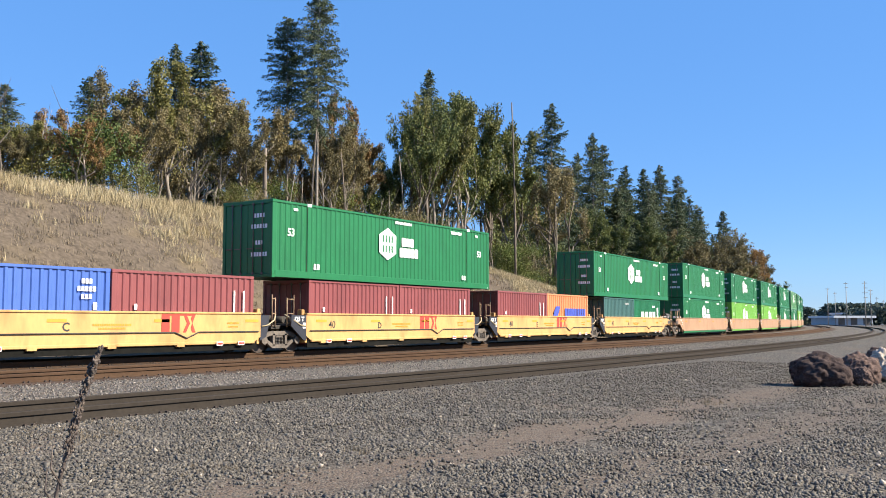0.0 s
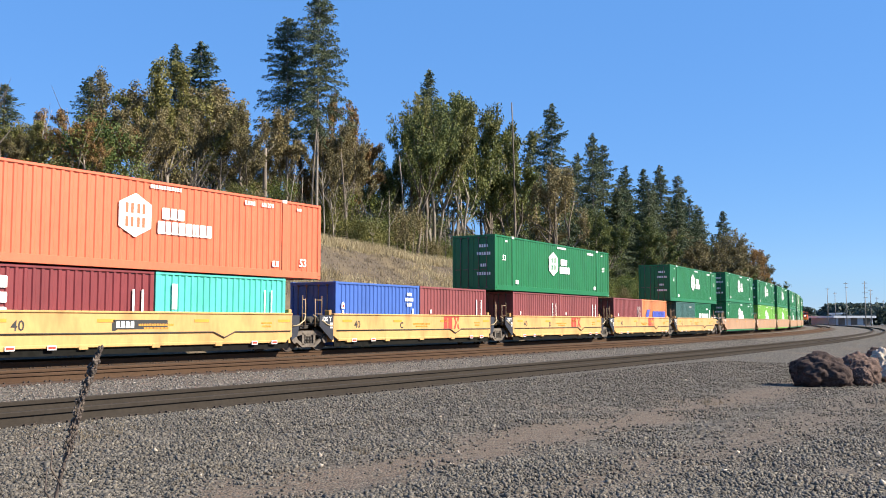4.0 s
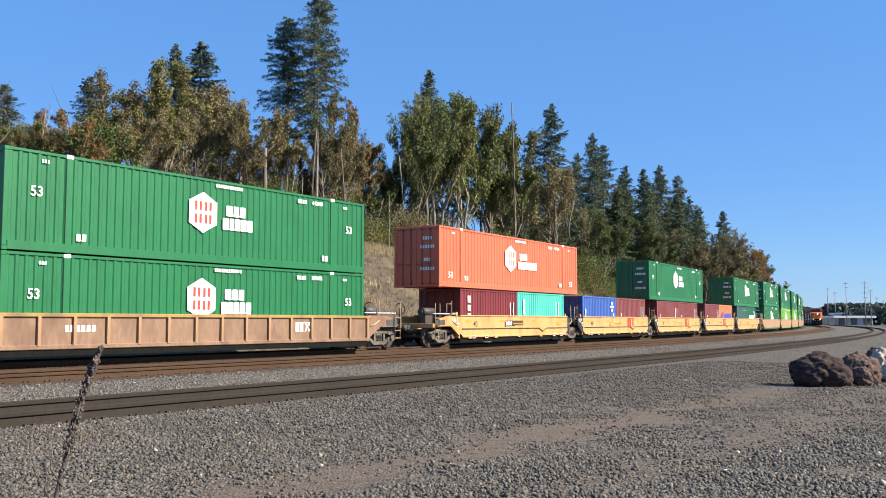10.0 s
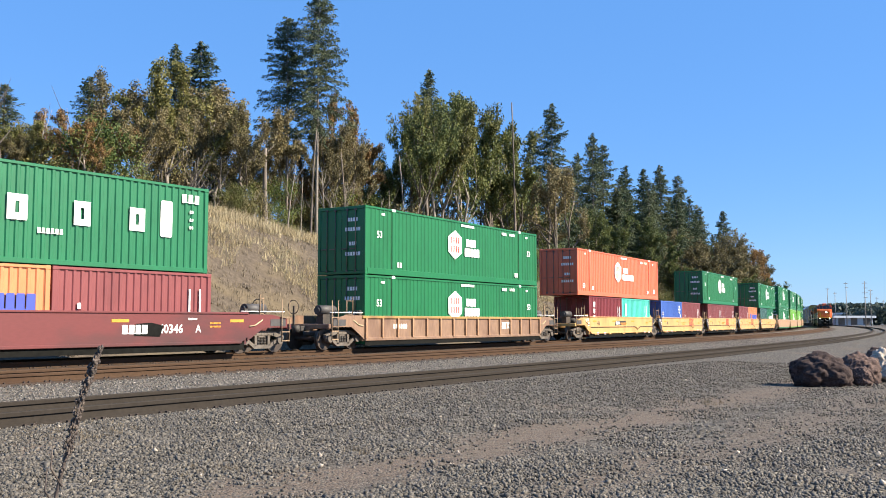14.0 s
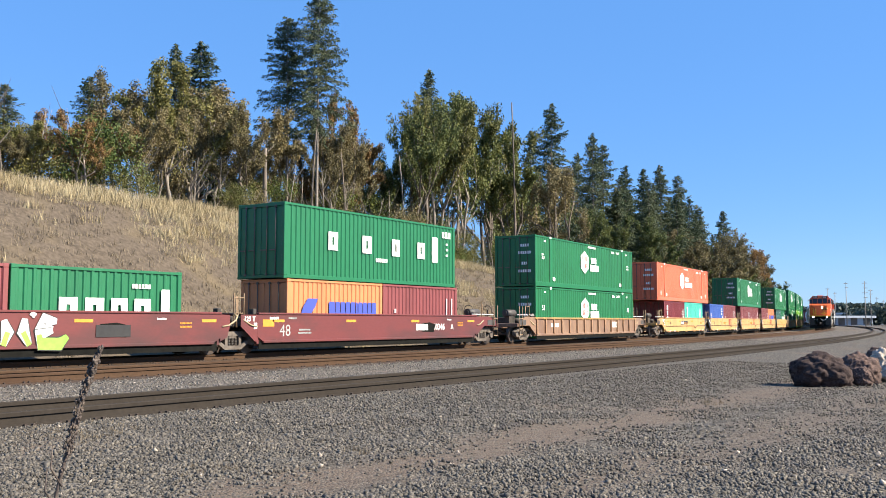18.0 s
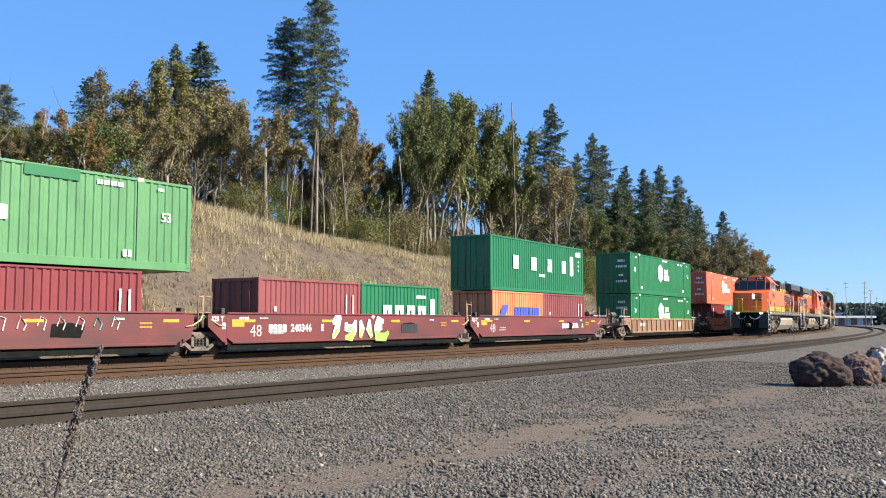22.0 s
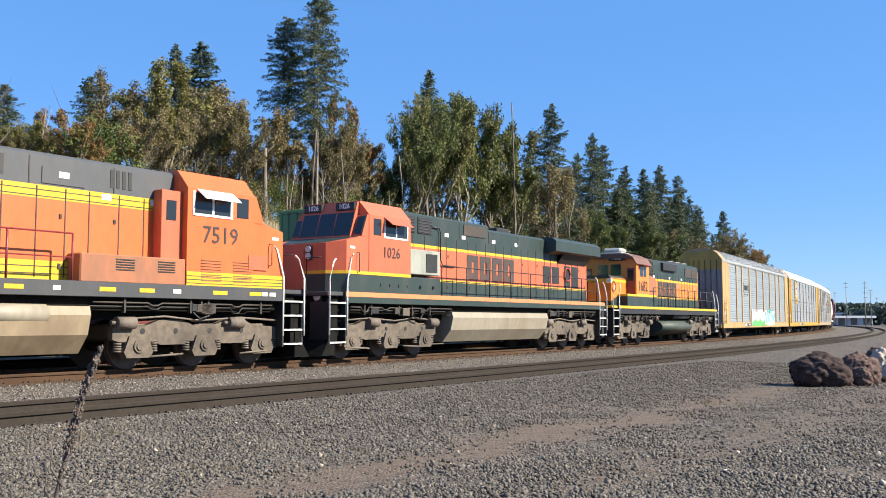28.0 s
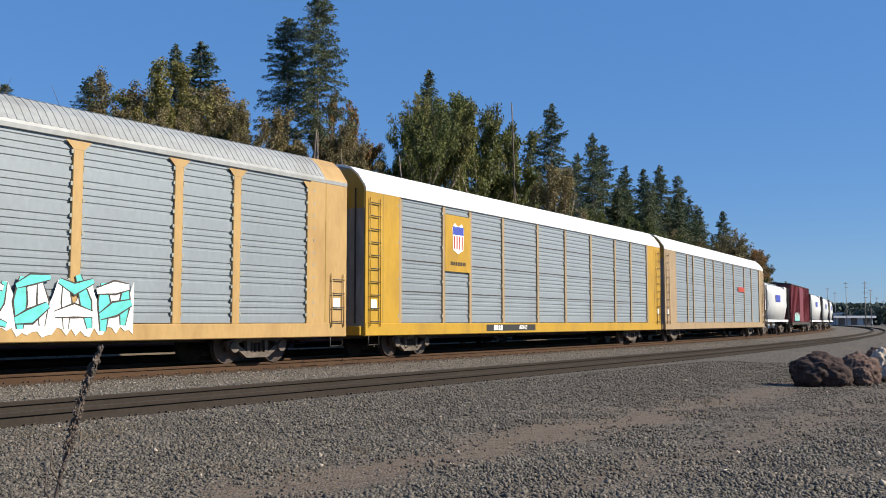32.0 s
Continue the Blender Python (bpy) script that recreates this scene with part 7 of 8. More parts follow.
def covered_hopper(label, s, L, m, rounded=True):
    c = thing("covered_hopper", label, "hopper car", "hopper cars")
    h = L / 2

    def p(nm, sh, mm, lab=""):
        return part(nm, sh, mm, c, lab)

    prof = []
    for i in range(13):
        a = math.pi * i / 12
        prof.append((-1.5 * math.copysign(abs(math.cos(a)) ** 0.6, math.cos(a)), 3.55 + 0.95 * math.sin(a)))
    side = [(-1.55, 2.4), (-1.3, 1.35), (1.3, 1.35), (1.55, 2.4)]
    p("body", Shape().prism(([(1.5, 3.4), (1.55, 2.6)] + [(1.3, 1.35), (-1.3, 1.35)] + [(-1.55, 2.6), (-1.5, 3.4)] + prof)[::-1], "x", -h + 1.6, h - 1.6, True), m)
    for e in (-1, 1):
        a, b = sorted((e * (h - 1.6), e * (h - 0.1)))
        p("end_slope", Shape().prism([(e * (h - 1.6), 1.6), (e * (h - 0.15), 3.6), (e * (h - 0.15), 4.3), (e * (h - 1.6), 4.4)] if e < 0 else [(e * (h - 1.6), 4.4), (e * (h - 0.15), 4.3), (e * (h - 0.15), 3.6), (e * (h - 1.6), 1.6)], "y", -1.35, 1.35), m)
        p("end_frame", Shape().box(e * (h - 0.1), e * (h - 0.22), -1.5, -1.35, 1.0, 4.2).box(e * (h - 0.1), e * (h - 0.22), 1.35, 1.5, 1.0, 4.2).box(e * (h - 0.1), e * (h - 0.22), -1.5, 1.5, 4.2, 4.32).box(e * (h - 0.05), e * (h - 1.6), -1.45, 1.45, 0.95, 1.12), M_STEEL)
        p("coupler", Shape().box(e * (h - 0.1), e * (h + 0.55), -0.13, 0.13, 0.74, 1.0, 0.03), M_STEEL)
        bogie(c, e * (h - 2.0))
        p("ladder", Shape().box(e * (h - 0.3), e * (h - 0.34), -1.56, -1.52, 0.6, 4.2).box(e * (h - 0.75), e * (h - 0.79), -1.56, -1.52, 0.6, 4.2), M_STEEL)
    p("side_sill", Shape().box(-h + 0.1, h - 0.1, -1.5, -1.38, 1.12, 1.34).box(-h + 0.1, h - 0.1, 1.38, 1.5, 1.12, 1.34), m)
    for x in (-h * 0.4, 0, h * 0.4):
        p("outlet_gate", Shape().prism([(x - 1.0, 1.35), (x - 0.35, 0.55), (x + 0.35, 0.55), (x + 1.0, 1.35)], "y", -0.7, 0.7), m)
    p("roof_walk", Shape().box(-h + 0.6, h - 0.6, -0.5, 0.5, 4.55, 4.62), M_GALV)
    p("emblem", Shape().box(-1.2, 1.2, -1.575, -1.55, 2.9, 3.5, 0.02), M_BLUELETTER)
    moves(c, "B", s, h - 2.0)


def boxcar(label, s, L):
    c = thing("boxcar", label, "boxcar")
    h = L / 2

    def p(nm, sh, mm):
        return part(nm, sh, mm, c)

    p("body", Shape().box(-h, h, -1.45, 1.45, 1.1, 4.75, 0.02), M_MAROON)
    p("roof", Shape().prism([(-1.52, 4.74), (1.52, 4.74), (1.4, 4.85), (0, 5.0), (-1.4, 4.85)], "x", -h - 0.03, h + 0.03), M_STEEL)
    for sgn in (-1, 1):
        for i in range(15):
            x = -h + 0.4 + i * (L - 0.8) / 14
            if abs(x) > 1.6:
                p("side_post", Shape().box(x - 0.06, x + 0.06, sgn * 1.45, sgn * 1.52, 1.1, 4.72), M_MAROON)
        p("door", Shape().box(-1.5, 1.5, sgn * 1.45, sgn * 1.53, 1.15, 4.6, 0.02), M_MAROON)
        p("side_sill", Shape().box(-h, h, sgn * 1.3, sgn * 1.5, 0.85, 1.12, 0.02), M_STEEL)
    graffiti(c, -5.8, -1.8, 1.15, 2.2, -1.53, [M_SPRAYGR], M_SPRAYW, M_CYAN, 9, 3)
    for e in (-1, 1):
        bogie(c, e * (h - 2.2))
        p("coupler", Shape().box(e * h, e * (h + 0.6), -0.13, 0.13, 0.74, 1.0, 0.03), M_STEEL)
        for z in (1.5, 2.2, 2.9, 3.6, 4.3):
            p("end_rib", Shape().box(e * h, e * (h + 0.06), -1.35, 1.35, z - 0.08, z + 0.08, 0.02), M_MAROON)
    moves(c, "B", s, h - 2.2)


covered_hopper("white covered hopper with rounded sides", 188.4, 13.0, M_WHITE)
boxcar("dark maroon boxcar with graffiti along its sill", 204.6, 15.0)
covered_hopper("white covered hopper with rounded sides", 220.8, 15.6, M_WHITE)
covered_hopper("white covered hopper with rounded sides", 237.8, 15.6, M_WHITE)
covered_hopper("white covered hopper with rounded sides", 254.8, 15.6, M_WHITE)

# graffiti on the dark red well car and patches on the bright green box
for ob, train, s, half, m in list(MOVERS):
    if ob.name.startswith("well_car") and abs(s + 17.95) < 0.1:
        # bent fat strokes, white above and lime below, with black edges
        bends = [[(-2.0, 1.10), (-1.75, 1.24), (-1.45, 1.32)], [(-1.55, 1.25), (-1.72, 0.85), (-1.98, 0.46)], [(-1.15, 1.12), (-1.12, 0.92), (-0.80, 0.84), (-0.62, 1.05)],
                 [(-0.52, 1.22), (-0.62, 0.80), (-0.82, 0.52), (-1.22, 0.50)], [(-0.20, 1.20), (-0.08, 0.86), (-0.20, 0.48)], [(0.42, 1.24), (0.38, 0.86), (0.58, 0.48)],
                 [(1.42, 1.16), (1.02, 1.22), (0.84, 1.02), (1.30, 0.94)], [(1.30, 0.90), (0.86, 0.78), (0.92, 0.52), (1.55, 0.50), (1.78, 0.72)], [(0.62, 1.30), (0.72, 1.42)]]
        for k, pts in enumerate(bends):
            y = -1.3465 - 0.0014 * k
            part("spray_outline", Shape().add(*stroke(pts, 0.44, y)), M_BLACKLETTER, ob)
            part("spray_fill", Shape().add(*stroke(pts, 0.37, y - 0.0005)), M_SPRAYW, ob)
            low = [q for q in pts if q[1] < 0.9]
            if len(low) > 1:
                part("spray_shade", Shape().add(*stroke(low, 0.37, y - 0.0009)), M_SPRAYL, ob)
            elif low:
                q, p0 = low[0], pts[pts.index(low[0]) - 1]
                part("spray_shade", Shape().add(*stroke([((q[0] + p0[0]) / 2, (q[1] + p0[1]) / 2), q], 0.37, y - 0.0009)), M_SPRAYL, ob)
        part("painted_patch", Shape().box(2.75, 4.0, -1.352, -1.345, 0.68, 1.05), M_BLACK, ob)
    if ob.name.startswith("well_car") and abs(s + 35.3) < 0.1:
        r_ = random.Random(2)
        for k in range(7):
            x = 1.2 + k * 0.62
            part("spray_scrawl", Shape().tube([(x, -1.348, 0.95 + r_.uniform(0, 0.1)), (x + 0.1, -1.348, 1.3), (x + 0.28, -1.348, 1.05 + r_.uniform(0, 0.2)), (x + 0.2, -1.348, 0.9)], 0.022, 4), M_SPRAYW if k != 5 else M_CYAN, ob)

# ---------------------------------------------------------------- trees
def leaf_mat(name, c1, c2, rough=0.6):
    m = bpy.data.materials.new(name)
    m.use_nodes = True
    N, L = m.node_tree.nodes, m.node_tree.links
    b = N["Principled BSDF"]
    b.inputs["Roughness"].default_value = rough
    b.inputs["Specular IOR Level"].default_value = 0.2
    g = N.new("ShaderNodeNewGeometry")
    tc = N.new("ShaderNodeTexCoord")
    nz = N.new("ShaderNodeTexNoise")
    nz.inputs["Scale"].default_value = 0.5
    L.new(tc.outputs["Object"], nz.inputs["Vector"])
    oi = N.new("ShaderNodeObjectInfo")
    ad = N.new("ShaderNodeMath")
    ad.operation = "ADD"
    ml = N.new("ShaderNodeMath")
    ml.operation = "MULTIPLY"
    ml.inputs[1].default_value = 0.4
    L.new(g.outputs["Random Per Island"], ml.inputs[0])
    L.new(ml.outputs[0], ad.inputs[0])
    mo = N.new("ShaderNodeMath")
    mo.operation = "MULTIPLY_ADD"
    mo.inputs[1].default_value, mo.inputs[2].default_value = 0.35, -0.15
    L.new(oi.outputs["Random"], mo.inputs[0])
    a2 = N.new("ShaderNodeMath")
    a2.operation = "ADD"
    L.new(nz.outputs[0], a2.inputs[0])
    L.new(mo.outputs[0], a2.inputs[1])
    L.new(a2.outputs[0], ad.inputs[1])
    mr = N.new("ShaderNodeMapRange")
    mr.inputs[1].default_value, mr.inputs[2].default_value = 0.35, 1.0
    L.new(ad.outputs[0], mr.inputs[0])
    mx = N.new("ShaderNodeMix")
    mx.data_type = "RGBA"
    L.new(mr.outputs[0], mx.inputs[0])
    mx.inputs[6].default_value, mx.inputs[7].default_value = (*c1, 1), (*c2, 1)
    L.new(mx.outputs[2], b.inputs["Base Color"])
    tr = N.new("ShaderNodeBsdfTranslucent")
    L.new(mx.outputs[2], tr.inputs["Color"])
    ms = N.new("ShaderNodeMixShader")
    ms.inputs[0].default_value = 0.20
    L.new(b.outputs[0], ms.inputs[1])
    L.new(tr.outputs[0], ms.inputs[2])
    L.new(ms.outputs[0], N["Material Output"].inputs[0])
    return m


M_FIR = leaf_mat("fir_needles", (0.034, 0.056, 0.030), (0.105, 0.122, 0.064))
M_OAK = leaf_mat("oak_leaves", (0.058, 0.076, 0.022), (0.215, 0.195, 0.066))
M_OLIVE = leaf_mat("olive_leaves", (0.072, 0.067, 0.034), (0.235, 0.192, 0.092))
M_RUST = leaf_mat("autumn_leaves", (0.141, 0.097, 0.041), (0.311, 0.177, 0.070))
M_BUSH = leaf_mat("shrub_leaves", (0.046, 0.080, 0.022), (0.190, 0.210, 0.056))
M_MAPLE = leaf_mat("dark_maple_leaves", (0.036, 0.062, 0.022), (0.180, 0.190, 0.060))
M_BARK = mat("grey_bark", (0.148, 0.122, 0.100), rough=0.95, grain=0.35, scale=5, stain=0.3, bump=0.5, stretch=(3, 3, 0.4))
M_PALEBARK = mat("pale_bark", (0.225, 0.195, 0.162), rough=0.95, grain=0.3, scale=5, stain=0.3, bump=0.5, stretch=(3, 3, 0.4))


def leaf_mesh(name, c, u, v):
    """Many loose three-cornered leaves or sprays from centres and two half-axes (arrays of n x 3)."""
    n = len(c)
    p = np.stack([c - u * 0.6 - v, c - u * 0.6 + v, c + u], 1).reshape(-1, 3)
    me = bpy.data.meshes.new(name)
    me.vertices.add(3 * n)
    me.vertices.foreach_set("co", p.ravel())
    me.loops.add(3 * n)
    me.loops.foreach_set("vertex_index", np.arange(3 * n))
    me.polygons.add(n)
    me.polygons.foreach_set("loop_start", np.arange(0, 3 * n, 3))
    me.polygons.foreach_set("loop_total", np.full(n, 3))
    me.update()
    me.validate()
    return me


def unit(a):
    return a / np.maximum(np.linalg.norm(a, axis=1, keepdims=True), 1e-6)


def conifer_meshes(seed, h=24.0, w=3.6, bare=0.22, dens=1.0, taper=0.75, girth=0.30):
    """A fir: straight trunk, whorls of drooping boughs with hanging sprays, ragged outline."""
    r = np.random.default_rng(seed)
    trunk = Shape()
    lean = r.normal(0, 0.15, 2)
    trunk.tube([(lean[0] * k / 6, lean[1] * k / 6, h * k / 6) for k in range(7)], girth, 8, 0.03)
    C, U, V = [], [], []
    z = h * bare
    while z < h * 0.995:
        u = (z - h * bare) / (h * (1 - bare))
        reach = w * (1 - u) ** taper * (0.55 + 0.45 * min(1, u * 5)) + 0.25
        for k in range(r.integers(3, 6)):
            if r.random() < 0.12:
                continue
            a = r.uniform(0, 2 * math.pi)
            ln = reach * r.uniform(0.45, 1.15)
            out = np.array([math.cos(a), math.sin(a), 0])
            side = np.array([-math.sin(a), math.cos(a), 0])
            rise = r.uniform(-0.45, 0.15) + 0.45 * u
            if ln > 2.0 and dens > 0.8:
                p0 = np.array([lean[0] * z / h, lean[1] * z / h, z])
                trunk.tube([tuple(p0), tuple(p0 + out * ln * 0.8 + np.array([0, 0, ln * 0.8 * rise - 0.04 * ln * ln]))], 0.035, 3, 0.01)
            m = max(8, int(ln * 26 * dens))
            q = (np.arange(m) + r.random(m)) / m
            rad = ln * (0.10 + 0.90 * q)
            off = r.normal(0, 1, m) * 0.26 * ln ** 0.5 * (1.1 - 0.7 * q)
            hang = np.abs(r.normal(0, 0.16, m)) + 0.25 * np.abs(off)
            c = out[None] * rad[:, None] + side[None] * off[:, None]
            c[:, 0] += lean[0] * z / h
            c[:, 1] += lean[1] * z / h
            c[:, 2] += z + rad * rise - 0.04 * rad * rad - hang
            sz = r.uniform(0.07, 0.16, m)[:, None] / dens ** 0.4
            d = out[None] * r.uniform(0.3, 1, m)[:, None] + side[None] * (r.normal(0, 0.5, m) + np.sign(off) * 0.4)[:, None]
            d[:, 2] += r.uniform(-0.9, 0.05, m)
            d = unit(d)
            e = unit(np.cross(d, r.normal(0, 1, (m, 3))))
            C.append(c); U.append(d * sz * 1.5); V.append(e * sz * 0.55)
        z += r.uniform(0.16, 0.34) * (0.7 + 0.5 * (1 - u))
    return trunk.mesh("trunk"), leaf_mesh("crown", np.concatenate(C), np.concatenate(U), np.concatenate(V))


def broadleaf_meshes(seed, h=15.0, w=3.2, leaf=0.15, dens=1.0, crown_low=0.3):
    """A crooked oak or maple: forked limbs and an uneven crown of leaf sprays with gaps."""
    r = np.random.default_rng(seed)
    trunk = Shape()
    tips = []

    def grow(p, d, ln, rad, depth):
        pts = [p]
        n = 4
        for i in range(n):
            d = d + r.normal(0, 0.16, 3) + np.array([0, 0, 0.05])
            d = d / np.linalg.norm(d)
            p = p + d * ln / n
            pts.append(p)
            if depth >= 2 or (depth == 1 and i >= 1):
                tips.append((p, 0.36 + 0.15 * ln))
        trunk.tube([tuple(q) for q in pts], rad, 6 if depth < 2 else 4, rad * 0.55)
        if depth < 3:
            for k in range(r.integers(2, 4) + (1 if depth == 0 else 0)):
                a = r.uniform(0, 2 * math.pi)
                sp = r.uniform(0.35, 0.85)
                nd = d + sp * np.array([math.cos(a), math.sin(a), r.uniform(-0.1, 0.45)])
                st = pts[-1] if k < 2 else pts[r.integers(2, n)]
                grow(st, nd / np.linalg.norm(nd), ln * r.uniform(0.5, 0.75), rad * 0.55, depth + 1)

    for k in range(r.integers(2, 5)):
        grow(np.array([r.normal(0, 0.3), r.normal(0, 0.3), 0.0]), np.array([r.normal(0, 0.22), r.normal(0, 0.22), 1.0]), h * 0.42, 0.24, 0)
    C, U, V = [], [], []
    for p, rad in tips:
        if p[2] < h * crown_low * r.uniform(0.5, 1.2):
            continue
        n = int(r.uniform(22, 60) * dens)
        c = p + unit(r.normal(0, 1, (n, 3))) * (rad * r.random((n, 1)) ** 0.5) * np.array([1, 1, 0.7])
        u = unit(r.normal(0, 1, (n, 3)) + np.array([0, 0, -0.3]))
        v = unit(np.cross(u, r.normal(0, 1, (n, 3))))
        s = leaf * r.uniform(0.6, 1.4, (n, 1))
        C.append(c); U.append(u * s); V.append(v * s * 0.75)
    C, U, V = np.concatenate(C), np.concatenate(U), np.concatenate(V)
    top = C[:, 2].max()
    # the crown stands over the foot and keeps to its breadth
    mid = C[:, :2].mean(0)
    k = w / np.percentile(np.linalg.norm(C[:, :2] - mid, axis=1), 93)
    C[:, :2] = (C[:, :2] - mid) * k
    trunk.v = [((x - mid[0] * min(1.0, z / (0.4 * top))) * k, (y - mid[1] * min(1.0, z / (0.4 * top))) * k, z) for x, y, z in trunk.v]
    return trunk.mesh("trunk"), leaf_mesh("crown", C, U, V), top


def shrub_mesh(seed, h=3.0, w=1.6, n=4600, leaf=0.055):
    r = np.random.default_rng(seed)
    k = 26
    cc = np.stack([r.normal(0, w * 0.5, k), r.normal(0, w * 0.5, k), r.uniform(0.1, 1, k) ** 0.8 * h], 1)
    c = cc[r.integers(0, k, n)] + r.normal(0, 0.28, (n, 3))
    c[:, 2] = np.abs(c[:, 2])
    u = unit(r.normal(0, 1, (n, 3)))
    v = unit(np.cross(u, r.normal(0, 1, (n, 3))))
    s = leaf * r.uniform(0.6, 1.4, (n, 1))
    return leaf_mesh("foliage", c, u * s, v * s * 0.7)


FIRS = [conifer_meshes(k, 24, w, b) for k, w, b in ((1, 5.0, 0.14), (2, 5.6, 0.08), (3, 4.6, 0.18), (4, 5.4, 0.05))]
TALL = [conifer_meshes(k, 24, 4.4, 0.45, 1.7, 0.45, 0.21) for k in (11, 12)]
OAKS = [broadleaf_meshes(k, 15, 5.0, 0.108, d * 1.35, cl) for k, d, cl in ((21, 1.05, 0.40), (22, 0.9, 0.46), (23, 1.15, 0.38), (24, 0.8, 0.48), (25, 1.0, 0.42))]
FIRS_IN = [conifer_meshes(k, 24, w, b, 0.5) for k, w, b in ((5, 5.2, 0.1), (6, 5.6, 0.06))]
OAKS_IN = [broadleaf_meshes(k, 15, 5.0, 0.14, 0.55, 0.3) for k in (26, 27)]
FIR_LBL = "dark green fir with drooping boughs on the bank"


def dressed(me, m):
    key = ("dressed", me.name, m.name)
    if key not in MESHES:
        c = me.copy()
        c.materials.clear()
        c.materials.append(m)
        MESHES[key] = c
    return MESHES[key]


def plant_tree(meshes, s, d, top, leafm, label, name="tree", wide=1.0, bark=None, rot=None, group=""):
    z = ground_z(s, d) - 0.15
    full = 24.0 if len(meshes) == 2 else meshes[2]
    k = (top - z) / full
    t = thing(name, label, "tree", group)
    part("trunk", dressed(meshes[0], bark or M_BARK), M_BARK, t)
    part("crown", dressed(meshes[1], leafm), leafm, t)
    kw = k * wide
    t.matrix_basis = Matrix.LocRotScale(at(s, d, z), Euler((0, 0, random.uniform(0, 6.28) if rot is None else rot)), (kw, kw, k))
    return t


random.seed(5)
# conifers that make the skyline: s, d, height of the top over the yard, breadth
for i, (s, d, top, wide) in enumerate(((29.0, 52, 15.5, 1.9), (38.9, 58, 19.1, 1.5), (48.8, 60, 24.3, 1.0), (49.6, 58, 24.5, 1.4), (76.1, 52, 27.5, 1.0), (105.8, 50, 29.8, 1.05), (111.9, 56, 28.0, 1.0),
                                         (123.2, 50, 29.1, 0.9), (128.5, 50, 28.4, 1.15), (150.7, 52, 28.7, 0.95), (164.8, 52, 30.1, 1.0), (162.2, 48, 30.1, 1.15), (195.8, 50, 33.4, 1.15), (196.1, 46, 26.6, 1.2), (220.2, 42, 27.6, 1.2), (145.9, 60, 31.0, 1.0), (145.6, 75, 28.4, 1.0), (129.2, 48, 21.8, 1.0))):
    plant_tree(FIRS[i % 4], s, d, top, M_FIR, FIR_LBL, "fir_tree", wide, group="firs on the bank")
plant_tree(TALL[0], 53.9, 52, 26.6, M_FIR, "tall fir with a long bare trunk on the bank", "fir_tree", 0.82, M_BARK, group="firs on the bank")
plant_tree(TALL[1], 54.2, 49, 28.4, M_FIR, "tallest fir with a long bare pale trunk", "fir_tree", 0.80, M_PALEBARK, group="firs on the bank")
# broadleaved trees
for i, (s, d, top, k) in enumerate(((28.2, 50, 12.5, 1), (29.7, 50, 13.5, 0), (32.4, 52, 14.8, 2), (31.1, 47, 13.0, 2), (34.8, 50, 14.8, 2), (37.7, 52, 18.3, 1), (36.7, 48, 15.4, 1), (40.1, 50, 19.5, 0), (45.7, 54, 19.4, 1), (43.6, 48, 16.4, 1), (47.2, 50, 19.3, 1),
                                     (55.0, 55, 17.7, 1), (60.7, 52, 21.6, 2), (60.2, 50, 18.6, 1), (73.3, 55, 18.9, 0), (67.3, 47, 22.3, 0), (72.7, 49, 24.6, 0), (75.7, 48, 24.7, 0), (85.9, 50, 26.0, 0), (57.5, 50, 18.5, 1), (63.5, 53, 19.5, 2), (68.0, 54, 18.5, 1), (72.5, 51, 20.5, 1), (79.5, 51, 25.0, 0), (90.5, 51, 22.0, 0))):
    plant_tree(OAKS[i % 5], s, d, top, M_MAPLE if s > 64 and i % 2 else (M_OAK, M_OLIVE, M_RUST)[k], ("broad-leaved tree with olive green leaves on the bank", "grey-green oak with crooked limbs and thin leaves", "oak turning rusty orange in autumn")[k], "oak_tree", 0.95 if s < 50 else 0.66, M_PALEBARK if i % 3 != 0 else M_BARK, group="broad-leaved trees on the bank")
for i, (s, d, top, k) in enumerate(((84.8, 48, 22.5, 0), (95.7, 46, 19.9, 1), (134.8, 44, 17.8, 0), (171.8, 42, 19.0, 1), (187.0, 40, 19.8, 1), (211.9, 38, 20.2, 1), (240.0, 37, 20.0, 2), (255.6, 36, 20.0, 1), (100.0, 52, 20.0, 0), (116.0, 47, 18.0, 0), (150.0, 44, 17.0, 1))):
    plant_tree(OAKS[(i + 2) % 5], s, d, top, (M_MAPLE, M_OLIVE, M_RUST)[k], ("broad-leaved tree with olive green leaves on the bank", "grey-green oak with crooked limbs and thin leaves", "oak turning rusty orange in autumn")[k], "oak_tree", 0.85, group="broad-leaved trees on the bank")
# trees deeper in the wood
SKY_S = [20, 40, 60, 75, 100, 150, 200, 260, 300]
SKY_Z = [12, 16, 17, 19, 22, 24, 24, 18, 14]
for i in range(105):
    s = random.uniform(18, 262)
    d = random.uniform(52, 80) if s < 160 else random.uniform(44, 60)
    top = float(np.interp(s - (d - 50) * 0.6, SKY_S, SKY_Z)) * random.uniform(0.68, 0.92) + (d - 50) * 0.05
    if s > 90 and random.random() < 0.65:
        plant_tree(FIRS_IN[i % 2], s, d, top, M_FIR, FIR_LBL, "fir_tree", random.uniform(0.9, 1.25), group="firs on the bank")
    else:
        plant_tree(OAKS_IN[i % 2], s, d, top, random.choice((M_OAK, M_OLIVE, M_MAPLE, M_MAPLE, M_RUST)), "wood tree with dull autumn leaves behind others", "oak_tree", random.uniform(0.8, 1.1), M_BARK, group="broad-leaved trees on the bank")
